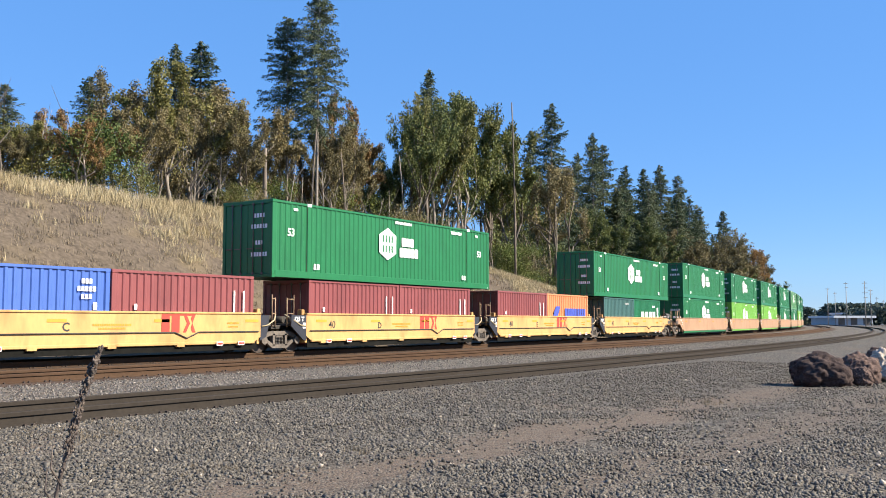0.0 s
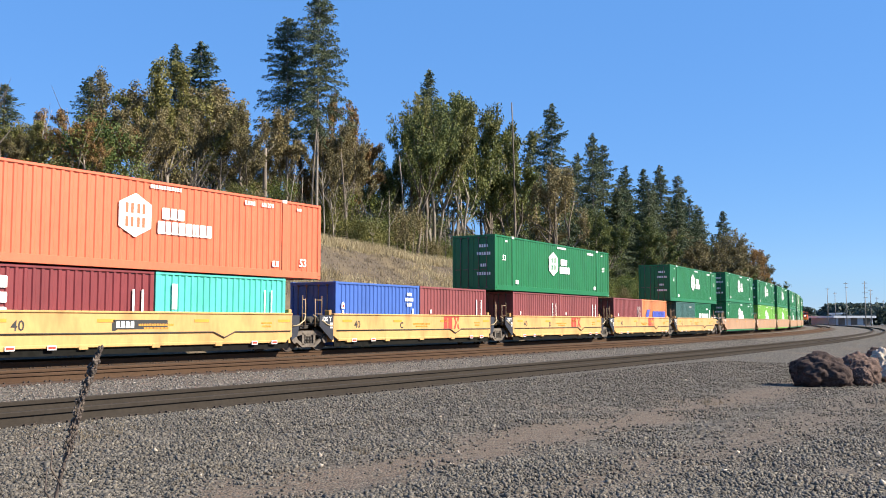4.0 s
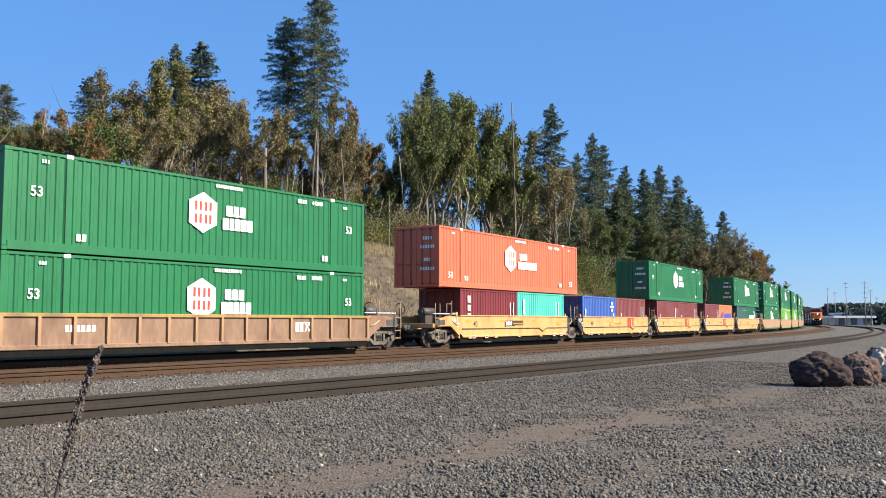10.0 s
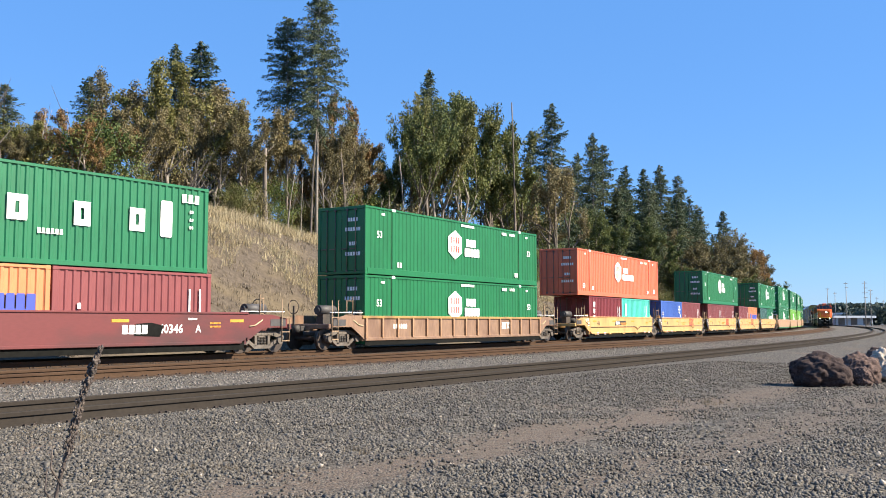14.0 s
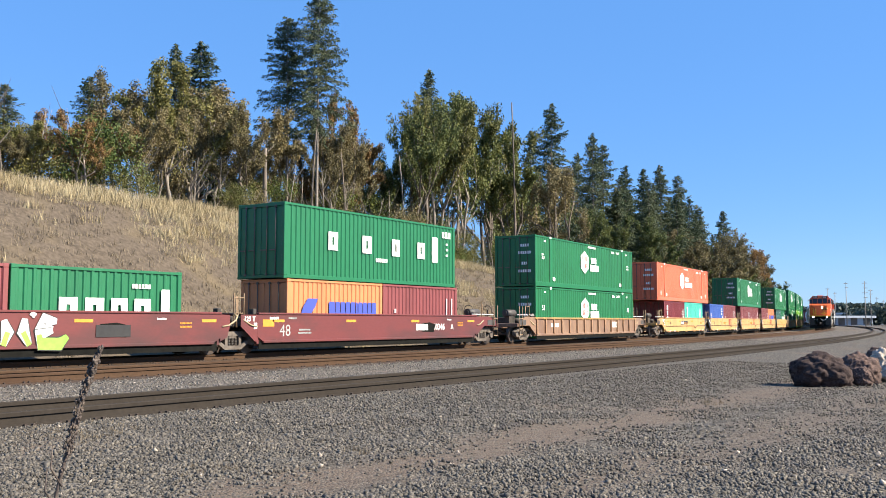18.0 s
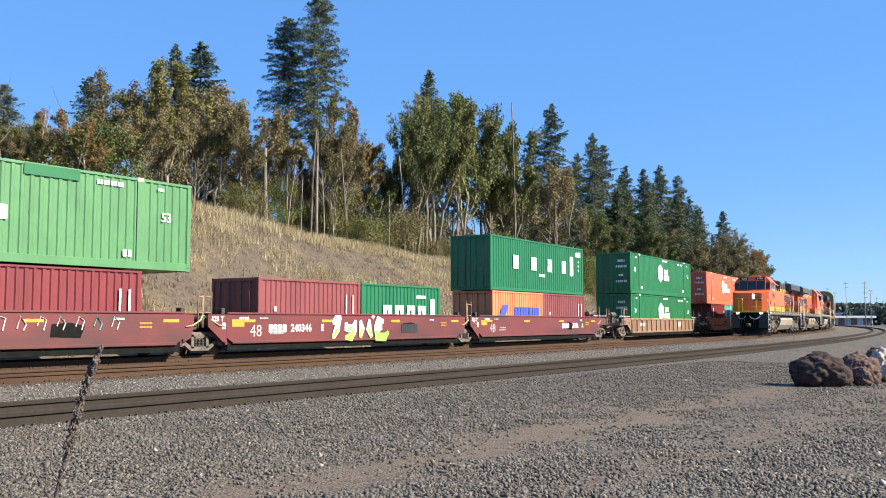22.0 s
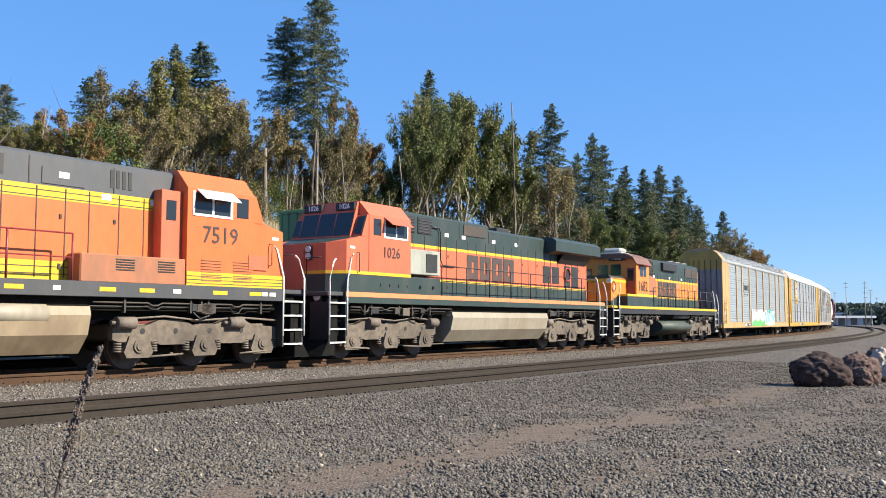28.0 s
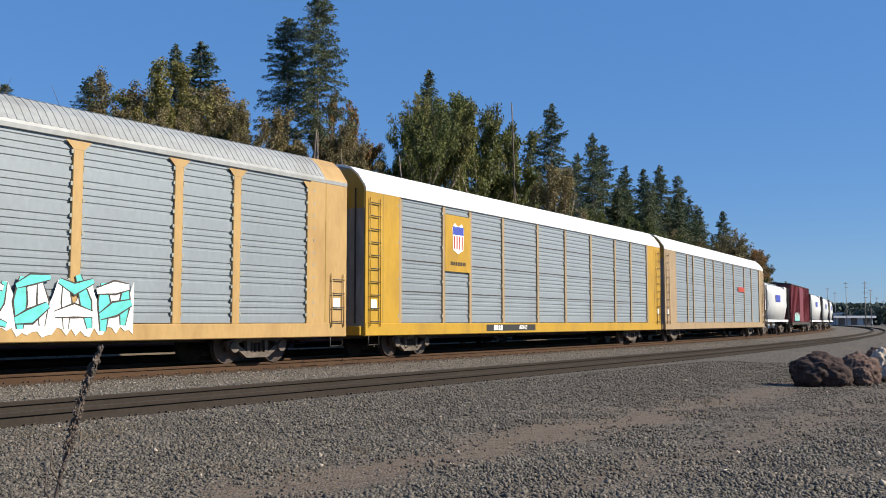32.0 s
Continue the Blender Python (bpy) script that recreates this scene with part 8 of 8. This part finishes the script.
# dark firs that fill the far end of the wood
for i in range(30):
    s = 135 + 100 * random.random()
    d = random.uniform(43, 58)
    top = float(np.interp(s, (135, 180, 215, 235), (26, 27, 24, 18))) * random.uniform(0.78, 1.0)
    plant_tree(FIRS_IN[i % 2], s, d, top, M_FIR, FIR_LBL, "fir_tree", random.uniform(0.8, 1.1), group="firs on the bank")
# dense low trees where the wood runs down to the line
for i in range(26):
    s = 140 + 115 * random.random()
    d = random.uniform(35.5, 39.5) if s > 200 else random.uniform(38, 43)
    plant_tree(OAKS_IN[i % 2], s, d, random.uniform(9, 15), random.choice((M_MAPLE, M_OLIVE, M_MAPLE)), "bushy olive green tree low on the bank", "oak_tree", random.uniform(1.0, 1.4), group="broad-leaved trees on the bank")
# undergrowth along the crest
SHRUBS = [shrub_mesh(k, h, w) for k, h, w in ((31, 3.0, 1.5), (32, 4.2, 1.7), (33, 2.2, 1.8))]
for i in range(95):
    s = random.uniform(20, 120) if i < 62 else random.uniform(100, 250)
    lo = float(np.interp(s, (20, 80, 100, 270), (46.2, 45.5, 41, 32.5)))
    d = lo + random.uniform(0, 7)
    t = thing("shrub", "leafy green shrub at the edge of the wood", "shrub", "shrubs along the crest")
    part("foliage", dressed(SHRUBS[i % 3], random.choice((M_BUSH, M_BUSH, M_OLIVE, M_OAK))), M_BUSH, t)
    k = random.uniform(0.7, 1.5)
    t.matrix_basis = Matrix.LocRotScale(at(s, d, ground_z(s, d) - 0.1), Euler((0, 0, random.uniform(0, 6.28))), (k, k, k * random.uniform(0.8, 1.25)))


def bare_trunk(s, d, top, r, label, bark, lean=0.0):
    z = ground_z(s, d) - 0.2
    sh = Shape().tube([(lean * k * k / 25, 0.1 * math.sin(k * 1.3), (top - z) * k / 5) for k in range(6)], r, 9, r * 0.45)
    t = thing("dead_tree", label, "dead tree")
    part("trunk", sh, bark, t)
    rr = random.Random(int(s * 10))
    for k in range(4 if r < 0.2 else 2):
        zz = (top - z) * rr.uniform(0.45, 0.98)
        a = rr.uniform(0, 6.28)
        ln = rr.uniform(0.2, 0.7)
        part("branch_stub", Shape().tube([(lean * (zz / (top - z)) ** 2, 0, zz), (lean + math.cos(a) * ln, math.sin(a) * ln, zz + ln * rr.uniform(0.5, 1.3))], 0.025, 4, 0.01), bark, t)
    t.matrix_basis = Matrix.Translation(at(s, d, z))


bare_trunk(45.7, 46.6, 13.7, 0.24, "broken dark trunk without branches on the crest", M_BARK)
bare_trunk(82.3, 44.6, 24.2, 0.13, "tall thin dead trunk weathered grey", M_BARK, -0.3)
bare_trunk(95.3, 45.2, 14.4, 0.16, "short pale dead trunk at the wood's edge", M_PALEBARK)
for s, d, top in ((51.0, 46.8, 16.0), (57.5, 48.5, 15.5), (66.5, 48.5, 16.5)):
    bare_trunk(s, d, top, 0.10, "slender grey trunk at the edge of the wood", M_PALEBARK if s % 2 < 1 else M_BARK, random.uniform(-1.2, 1.2))


def stem_row(n, seed):
    """Thin leaning stems of the thicket, each with a fork and a few twigs."""
    r = random.Random(seed)
    for i in range(n):
        s = 24 + 80 * (i + r.random()) / n
        d = r.uniform(46.0, 50.5)
        z = ground_z(s, d) - 0.2
        h = r.uniform(3.0, 7.0)
        t = thing("sapling", r.choice(("slender pale stem with bare twigs in the thicket", "thin grey leaning stem with bare twigs")), "sapling", "saplings of the thicket")
        lx, ly = r.uniform(-0.16, 0.16) * h, r.uniform(-0.1, 0.1) * h
        sh = Shape().tube([(lx * u * u, ly * u * u, h * u) for u in (0, 0.3, 0.6, 1.0)], r.uniform(0.05, 0.10), 5, 0.015)
        for q in range(r.randint(3, 6)):
            u = r.uniform(0.35, 0.9)
            a = r.uniform(0, 6.28)
            ln = r.uniform(0.6, 2.0)
            p0 = (lx * u * u, ly * u * u, h * u)
            sh.tube([p0, (p0[0] + math.cos(a) * ln * 0.4, p0[1] + math.sin(a) * ln * 0.4, p0[2] + ln * 0.6), (p0[0] + math.cos(a) * ln * 0.7, p0[1] + math.sin(a) * ln * 0.7, p0[2] + ln * 1.2)], 0.03, 4, 0.008)
        part("stem", sh, r.choice((M_PALEBARK, M_PALEBARK, M_BARK)), t)
        t.matrix_basis = Matrix.Translation(at(s, d, z))


stem_row(55, 77)


# ---------------------------------------------------------------- dry grass on the bank
def grass_mesh(name, spots, hmin, hmax, blades, seed, thin=0.6):
    r = np.random.default_rng(seed)
    V = []
    for x, y, z, k in spots:
        for b in range(blades):
            a = r.uniform(0, 6.28)
            h = r.uniform(hmin, hmax) * k
            ox, oy = r.normal(0, 0.26 * thin, 2)
            lx, ly = r.normal(0, 0.28 * h, 2)
            w = (0.018 + 0.02 * r.random()) * thin
            V += [(x + ox - w * math.cos(a), y + oy - w * math.sin(a), z - 0.05), (x + ox + w * math.cos(a), y + oy + w * math.sin(a), z - 0.05), (x + ox + lx, y + oy + ly, z + h)]
    n = len(V) // 3
    me = bpy.data.meshes.new(name)
    me.vertices.add(3 * n)
    me.vertices.foreach_set("co", np.array(V).ravel())
    me.loops.add(3 * n)
    me.loops.foreach_set("vertex_index", np.arange(3 * n))
    me.polygons.add(n)
    me.polygons.foreach_set("loop_start", np.arange(0, 3 * n, 3))
    me.polygons.foreach_set("loop_total", np.full(n, 3))
    me.update()
    me.validate()
    return me


M_STRAW = leaf_mat("dry_straw", (0.282, 0.219, 0.120), (0.507, 0.436, 0.282), 0.8)
M_DEADGRASS = leaf_mat("dead_brown_grass", (0.131, 0.104, 0.074), (0.278, 0.226, 0.157), 0.85)


def bank_spots(n, seed, dense):
    r = random.Random(seed)
    out = []
    while len(out) < n:
        s, d = r.uniform(14, 112), r.uniform(31, 46.5)
        patch = noise.noise(Vector((s * 0.16, d * 0.28, 1.3))) + 0.5 * noise.noise(Vector((s * 0.5, d * 0.7, 7.1)))
        crest = max(0.0, (d - 42.2) / 2.5)
        keep = (0.9 if crest > 0 else 0.0) + max(0.0, patch * 1.9 - 0.10) if dense else 0.6
        if r.random() < keep:
            p = at(s, d, ground_z(s, d))
            out.append((p.x, p.y, p.z, 1.0 + 0.5 * min(1, crest)))
    return out


for nm, n, seed, dense, m, lo, hi, lab in (("dry_grass", 9800, 3, True, M_STRAW, 0.2, 0.62, "straw-yellow dry grass in tufts along the bank"), ("dead_grass", 7800, 4, False, M_DEADGRASS, 0.08, 0.3, "short dead brown grass over the bank")):
    me = grass_mesh(nm, bank_spots(n, seed, dense), lo, hi, 11, seed)
    me.materials.append(m)
    tagged(new(nm, me), lab, "grass", kind="stuff")

# withered tufts by the near track
_tr = random.Random(6)
_tufts = []
for _x, _y, _k, _n in ((-4.3, 11.6, 0.5, 26), (-4.9, 11.2, 0.35, 10), (-2.3, 9.4, 0.25, 6), (-0.9, 10.8, 0.2, 5), (4.9, 17.0, 0.5, 8)):
    for _i in range(_n):
        _px, _py = _x + _tr.gauss(0, _k * 0.5), _y + _tr.gauss(0, _k)
        _tufts.append((_px, _py, ground_z(0, _px * NRM[0] + _py * NRM[1]), 0.35))
_me = grass_mesh("withered_tufts", _tufts, 0.05, 0.26, 22, 61, 0.16)
_me.materials.append(M_DEADGRASS)
tagged(new("withered_tufts", _me), "withered tan tufts among the gravel", "grass", kind="stuff")

# ---------------------------------------------------------------- loose stones of the yard
def stones(name, spots, smin, smax, m, seed, label):
    """Angular crushed stones, each a knocked-about block, in one mesh."""
    r = np.random.default_rng(seed)
    n = len(spots)
    chip = np.array([(1, 0, 0), (-1, 0, 0), (0, 1, 0), (0, -1, 0), (0, 0, 1), (0, 0, -1)], float) * 1.45
    fac = np.array([(0, 2, 4), (2, 1, 4), (1, 3, 4), (3, 0, 4), (2, 0, 5), (1, 2, 5), (3, 1, 5), (0, 3, 5)])
    size = smin + (smax - smin) * r.random((n, 1, 1)) ** 1.6
    v = (chip[None] + r.uniform(-0.5, 0.5, (n, 6, 3))) * size * r.uniform(0.5, 1.0, (n, 1, 3)) * 0.62
    q = unit(r.normal(0, 1, (n, 4)))
    w, x, y, z = q.T
    rot = np.stack([np.stack([1 - 2 * (y * y + z * z), 2 * (x * y - z * w), 2 * (x * z + y * w)], 1), np.stack([2 * (x * y + z * w), 1 - 2 * (x * x + z * z), 2 * (y * z - x * w)], 1), np.stack([2 * (x * z - y * w), 2 * (y * z + x * w), 1 - 2 * (x * x + y * y)], 1)], 1)
    v = np.einsum("nij,nkj->nki", rot, v) + np.array(spots)[:, None, :]
    v[:, :, 2] += size[:, :, 0] * 0.05
    f = (fac[None] + 6 * np.arange(n)[:, None, None]).reshape(-1, 3)
    me = bpy.data.meshes.new(name)
    me.vertices.add(6 * n)
    me.vertices.foreach_set("co", v.ravel())
    me.loops.add(f.size)
    me.loops.foreach_set("vertex_index", f.ravel())
    me.polygons.add(len(f))
    me.polygons.foreach_set("loop_start", np.arange(0, f.size, 3))
    me.polygons.foreach_set("loop_total", np.full(len(f), 3))
    me.update()
    me.validate()
    me.materials.append(m)
    tagged(new(name, me), label, "gravel", kind="stuff")


M_STONE = mat("grey_crushed_stone", (0.096, 0.084, 0.069), rough=0.85, grain=0.25, scale=30, stain=0.2, stain_scale=9, bump=0.3, per_island=0.62)
M_STONE2 = mat("pale_ballast_stone", (0.122, 0.108, 0.092), rough=0.85, grain=0.25, scale=30, stain=0.2, stain_scale=9, bump=0.3, per_island=0.7)


def yard_spots(n, seed):
    r = random.Random(seed)
    out = []
    while len(out) < n:
        y = 6.2 + 26 * r.random() ** 1.9
        x = r.uniform(-0.56, 0.56) * y
        d = x * NRM[0] + y * NRM[1]
        if d > 11.33:
            continue
        bare = noise.noise(Vector((x * 0.5 + 3.1, y * 0.7, 0.4))) + 0.5 * noise.noise(Vector((x * 1.3, y * 1.6, 4.4)))
        lane = max(0.0, 1 - abs(d - 6.1 + bare * 0.6) / 0.85) + 0.7 * max(0.0, 1 - abs(d - 3.9 + bare * 0.6) / 0.7)
        if r.random() < 1.0 - 1.05 * lane - 0.4 * max(0.0, bare) * (d < 6):
            s = (x - d * NRM[0]) * math.sin(TH) + (y - d * NRM[1]) * math.cos(TH)
            out.append((x, y, ground_z(s, d)))
    return out


stones("gravel_stones", yard_spots(92000, 8), 0.015, 0.043, M_STONE, 9, "loose angular grey crushed stones over the yard")
_r = random.Random(12)
_sp = []
for _i in range(42000):
    _s = -14 + 84 * _r.random() ** 1.5
    _d = _r.uniform(13.5, 18.85) if _r.random() < 0.85 else _r.uniform(22.1, 24.6)
    _p = at(_s, _d, ground_z(_s, _d))
    _sp.append(tuple(_p))
stones("ballast_stones", _sp, 0.022, 0.052, M_STONE2, 13, "pale brownish ballast stones between the tracks")


# ---------------------------------------------------------------- boulders
def boulder(name, x, y, sx, sy, sz, m, label, seed, rz=0.0):
    bm = bmesh.new()
    bmesh.ops.create_icosphere(bm, subdivisions=5, radius=1)
    for v in bm.verts:
        n = noise.fractal(v.co * 1.1 + Vector((seed, 0, 0)), 0.8, 2, 3) * 0.26 + noise.fractal(v.co * 5 + Vector((0, seed, 0)), 0.9, 2.2, 5) * 0.11 + noise.cell(v.co * 2.3 + Vector((seed, 1, 2))) * 0.05
        v.co *= 1 + n
        v.co.z = max(v.co.z, -0.72)
    sh = Shape()
    sh.take(bm, True)
    me = sh.mesh(name)
    me.materials.append(m)
    ob = tagged(new(name, me), label, "rock", "boulders beside the yard")
    d = x * NRM[0] + y * NRM[1]
    ob.matrix_basis = Matrix.LocRotScale((x, y, ground_z(0, d) + sz * 0.66), Euler((0, 0, rz)), (sx, sy, sz))


M_DROCK = mat("dark_lava_rock", (0.046, 0.034, 0.032), rough=0.95, grain=0.4, scale=9, stain=0.35, stain_scale=2.5, stain_color=(0.085, 0.060, 0.054), bump=0.9, spec=0.08)
M_BROCK = mat("brown_lava_rock", (0.111, 0.077, 0.066), rough=0.95, grain=0.4, scale=6, stain=0.3, stain_scale=2, bump=1.0, spec=0.08)
M_PROCK = mat("pale_rock", (0.38, 0.32, 0.26), rough=0.9, grain=0.2, scale=8, stain=0.35, stain_scale=3, bump=0.5)
boulder("boulder", 8.80, 22.0, 0.62, 0.55, 0.46, M_DROCK, "dark porous lava boulder lying on gravel", 3.3)
boulder("boulder", 10.10, 23.0, 0.50, 0.45, 0.42, M_BROCK, "reddish brown porous boulder beside others", 8.1, 0.4)
boulder("boulder", 9.75, 21.95, 0.22, 0.22, 0.24, M_BROCK, "small brown boulder leaning on a larger one", 5.7, 1.0)
boulder("boulder", 11.9, 25.5, 0.40, 0.35, 0.46, M_PROCK, "pale tan boulder beside others", 1.7)
boulder("boulder", 11.3, 23.6, 0.42, 0.4, 0.26, M_PROCK, "low whitish boulder on gravel", 2.2)
boulder("boulder", 12.9, 27.0, 0.8, 0.6, 0.45, M_BROCK, "dark brown boulder behind the pale ones", 6.4)
stones("pale_pebbles", yard_spots(170, 31), 0.02, 0.055, M_PROCK, 32, "scattered whitish pebbles among the gravel")

# ---------------------------------------------------------------- dead weed stalk
M_WEED = mat("dead_weed", (0.065, 0.050, 0.044), rough=0.9, grain=0.4, scale=60, stain=0.3, stain_scale=20, stain_color=(0.191, 0.148, 0.113))
weed = thing("dead_weed", "dead brown weed stalk with a crusty seed head", "weed")
_ctrl = [(-1.36, 3.02, -0.02), (-1.30, 3.02, 0.45), (-1.225, 3.0, 0.93), (-1.18, 3.0, 1.13), (-1.155, 3.0, 1.23), (-1.125, 3.0, 1.33), (-1.092, 3.0, 1.415)]
part("stem", Shape().tube(_ctrl, 0.007, 8, 0.004), M_WEED, weed)
_r = random.Random(4)
_sh = Shape()
for _i in range(330):
    _t = _r.random() ** 0.8
    _z = 1.02 + 0.40 * _t
    _x = float(np.interp(_z, [c[2] for c in _ctrl], [c[0] for c in _ctrl]))
    _rad = (0.015 if 0.15 < _t < 0.9 else 0.008) * _r.uniform(0.4, 1.0)
    _a = _r.uniform(0, 6.28)
    _c = (_x + _rad * math.cos(_a), 3.0 + _rad * math.sin(_a), _z)
    _k = _r.uniform(0.003, 0.006)
    _sh.add([(_c[0] + _k * dx, _c[1] + _k * dy, _c[2] + _k * 1.6 * dz) for dx, dy, dz in ((1, 0, 0), (-1, 0, 0), (0, 1, 0), (0, -1, 0), (0, 0, 1), (0, 0, -1))],
            [(0, 2, 4), (2, 1, 4), (1, 3, 4), (3, 0, 4), (2, 0, 5), (1, 2, 5), (3, 1, 5), (0, 3, 5)])
part("seed_head", _sh, M_WEED, weed)
for _z in (0.85, 0.97, 1.04):
    _x = float(np.interp(_z, [c[2] for c in _ctrl], [c[0] for c in _ctrl]))
    part("side_stem", Shape().tube([(_x, 3.0, _z - 0.06), (_x - 0.035, 2.99, _z), (_x - 0.03, 2.99, _z + 0.07)], 0.004, 5, 0.002), M_WEED, weed)

# ---------------------------------------------------------------- distance
M_FARWALL = mat("pale_metal_siding", (0.365, 0.400, 0.435), rough=0.6, grain=0.05, scale=2, stain=0.1)
M_FARROOF = mat("white_metal_roof", (0.626, 0.644, 0.661), rough=0.6, grain=0.05, scale=2, stain=0.1)
M_POLE = mat("weathered_utility_pole", (0.261, 0.239, 0.217), rough=0.95)
# leaf colour lightened and blued a little to paint in distance haze
M_HAZEWOOD = leaf_mat("far_wood", (0.048, 0.070, 0.061), (0.091, 0.113, 0.091))


def far_point(px, dist):
    """Point on the yard's plane in the distance, by its bearing (tangent) and depth."""
    return px * dist, dist


def warehouse(bear0, bear1, dist, h, label):
    x0, x1 = bear0 * dist, bear1 * dist
    w = thing("warehouse", label, "building")
    part("wall", Shape().box(x0, x1, dist, dist + 25, 0, h), M_FARWALL, w)
    part("roof", Shape().box(x0 - 1, x1 + 1, dist - 1, dist + 26, h, h + 0.9), M_FARROOF, w)
    n = max(3, int((x1 - x0) / 5))
    for i in range(n):
        xx = x0 + (i + 0.5) * (x1 - x0) / n
        part("loading_door", Shape().box(xx - 1.3, xx + 1.3, dist - 0.12, dist, 0.2, 3.0), M_TRUCK, w)


warehouse(0.418, 0.458, 380, 3.0, "long low pale grey warehouse with white roof")
warehouse(0.436, 0.470, 470, 5.2, "low white-roofed building far behind")


def utility_pole(bear, dist, top, arms=2):
    p = thing("utility_pole", "weathered wooden utility pole with crossarms", "utility pole", "utility poles")
    part("pole", Shape().tube([(0, 0, 0), (0, 0, top)], 0.15, 8, 0.09), M_POLE, p)
    for k in range(arms):
        part("crossarm", Shape().box(-0.35 if k % 2 else -0.7, 0.7, -0.06, 0.06, top - 0.6 - 1.3 * k, top - 0.45 - 1.3 * k), M_POLE, p)
    p.matrix_basis = Matrix.Translation((bear * dist, dist, 0))


for bear, dist, top, arms in ((0.4105, 330, 13.5, 1), (0.4185, 380, 13.5, 1), (0.4305, 300, 14.2, 2), (0.4505, 250, 12.3, 4), (0.4565, 330, 13.0, 2), (0.463, 420, 12.5, 1), (0.470, 460, 12.0, 1)):
    utility_pole(bear, dist, top, arms)


def far_wood(name, b0, b1, dist, hlo, hhi, n, seed, label, leaf=1.1):
    r = np.random.default_rng(seed)
    x = r.uniform(b0, b1, n)
    prof = np.array([0.5 + 0.5 * noise.noise(Vector((float(a) * 160, seed, 0))) for a in x])
    edge = np.clip(np.minimum(x - b0, b1 - x) / (0.1 * (b1 - b0)), 0.35, 1)
    top = (hlo + (hhi - hlo) * prof) * edge
    c = np.stack([x * dist, dist + r.uniform(0, 30, n), top * r.random(n) ** 0.6], 1)
    u = unit(r.normal(0, 1, (n, 3)))
    v = unit(np.cross(u, r.normal(0, 1, (n, 3))))
    me = leaf_mesh(name, c, u * leaf, v * leaf)
    me.materials.append(M_HAZEWOOD)
    tagged(new(name, me), label, "wood", kind="stuff")


far_wood("far_wood", 0.404, 0.60, 620, 9, 16, 9000, 41, "dark wood along the horizon", 1.6)
far_wood("far_thicket", 0.375, 0.400, 420, 5, 10, 2600, 42, "dark thicket beside the far tracks", 0.8)
far_wood("far_trees", 0.452, 0.56, 380, 5, 9, 5200, 43, "low trees behind the yard's end", 0.9)


def motions():
    """Key both trains along their tracks."""
    for ob, train, s, half, m in MOVERS:
        d, way = (D_A, s_a) if train == "A" else (D_B, s_b)
        walk(ob, [(float(t), on_track(s + way(t), d, half) @ m) for t in range(0, 33)])


motions()
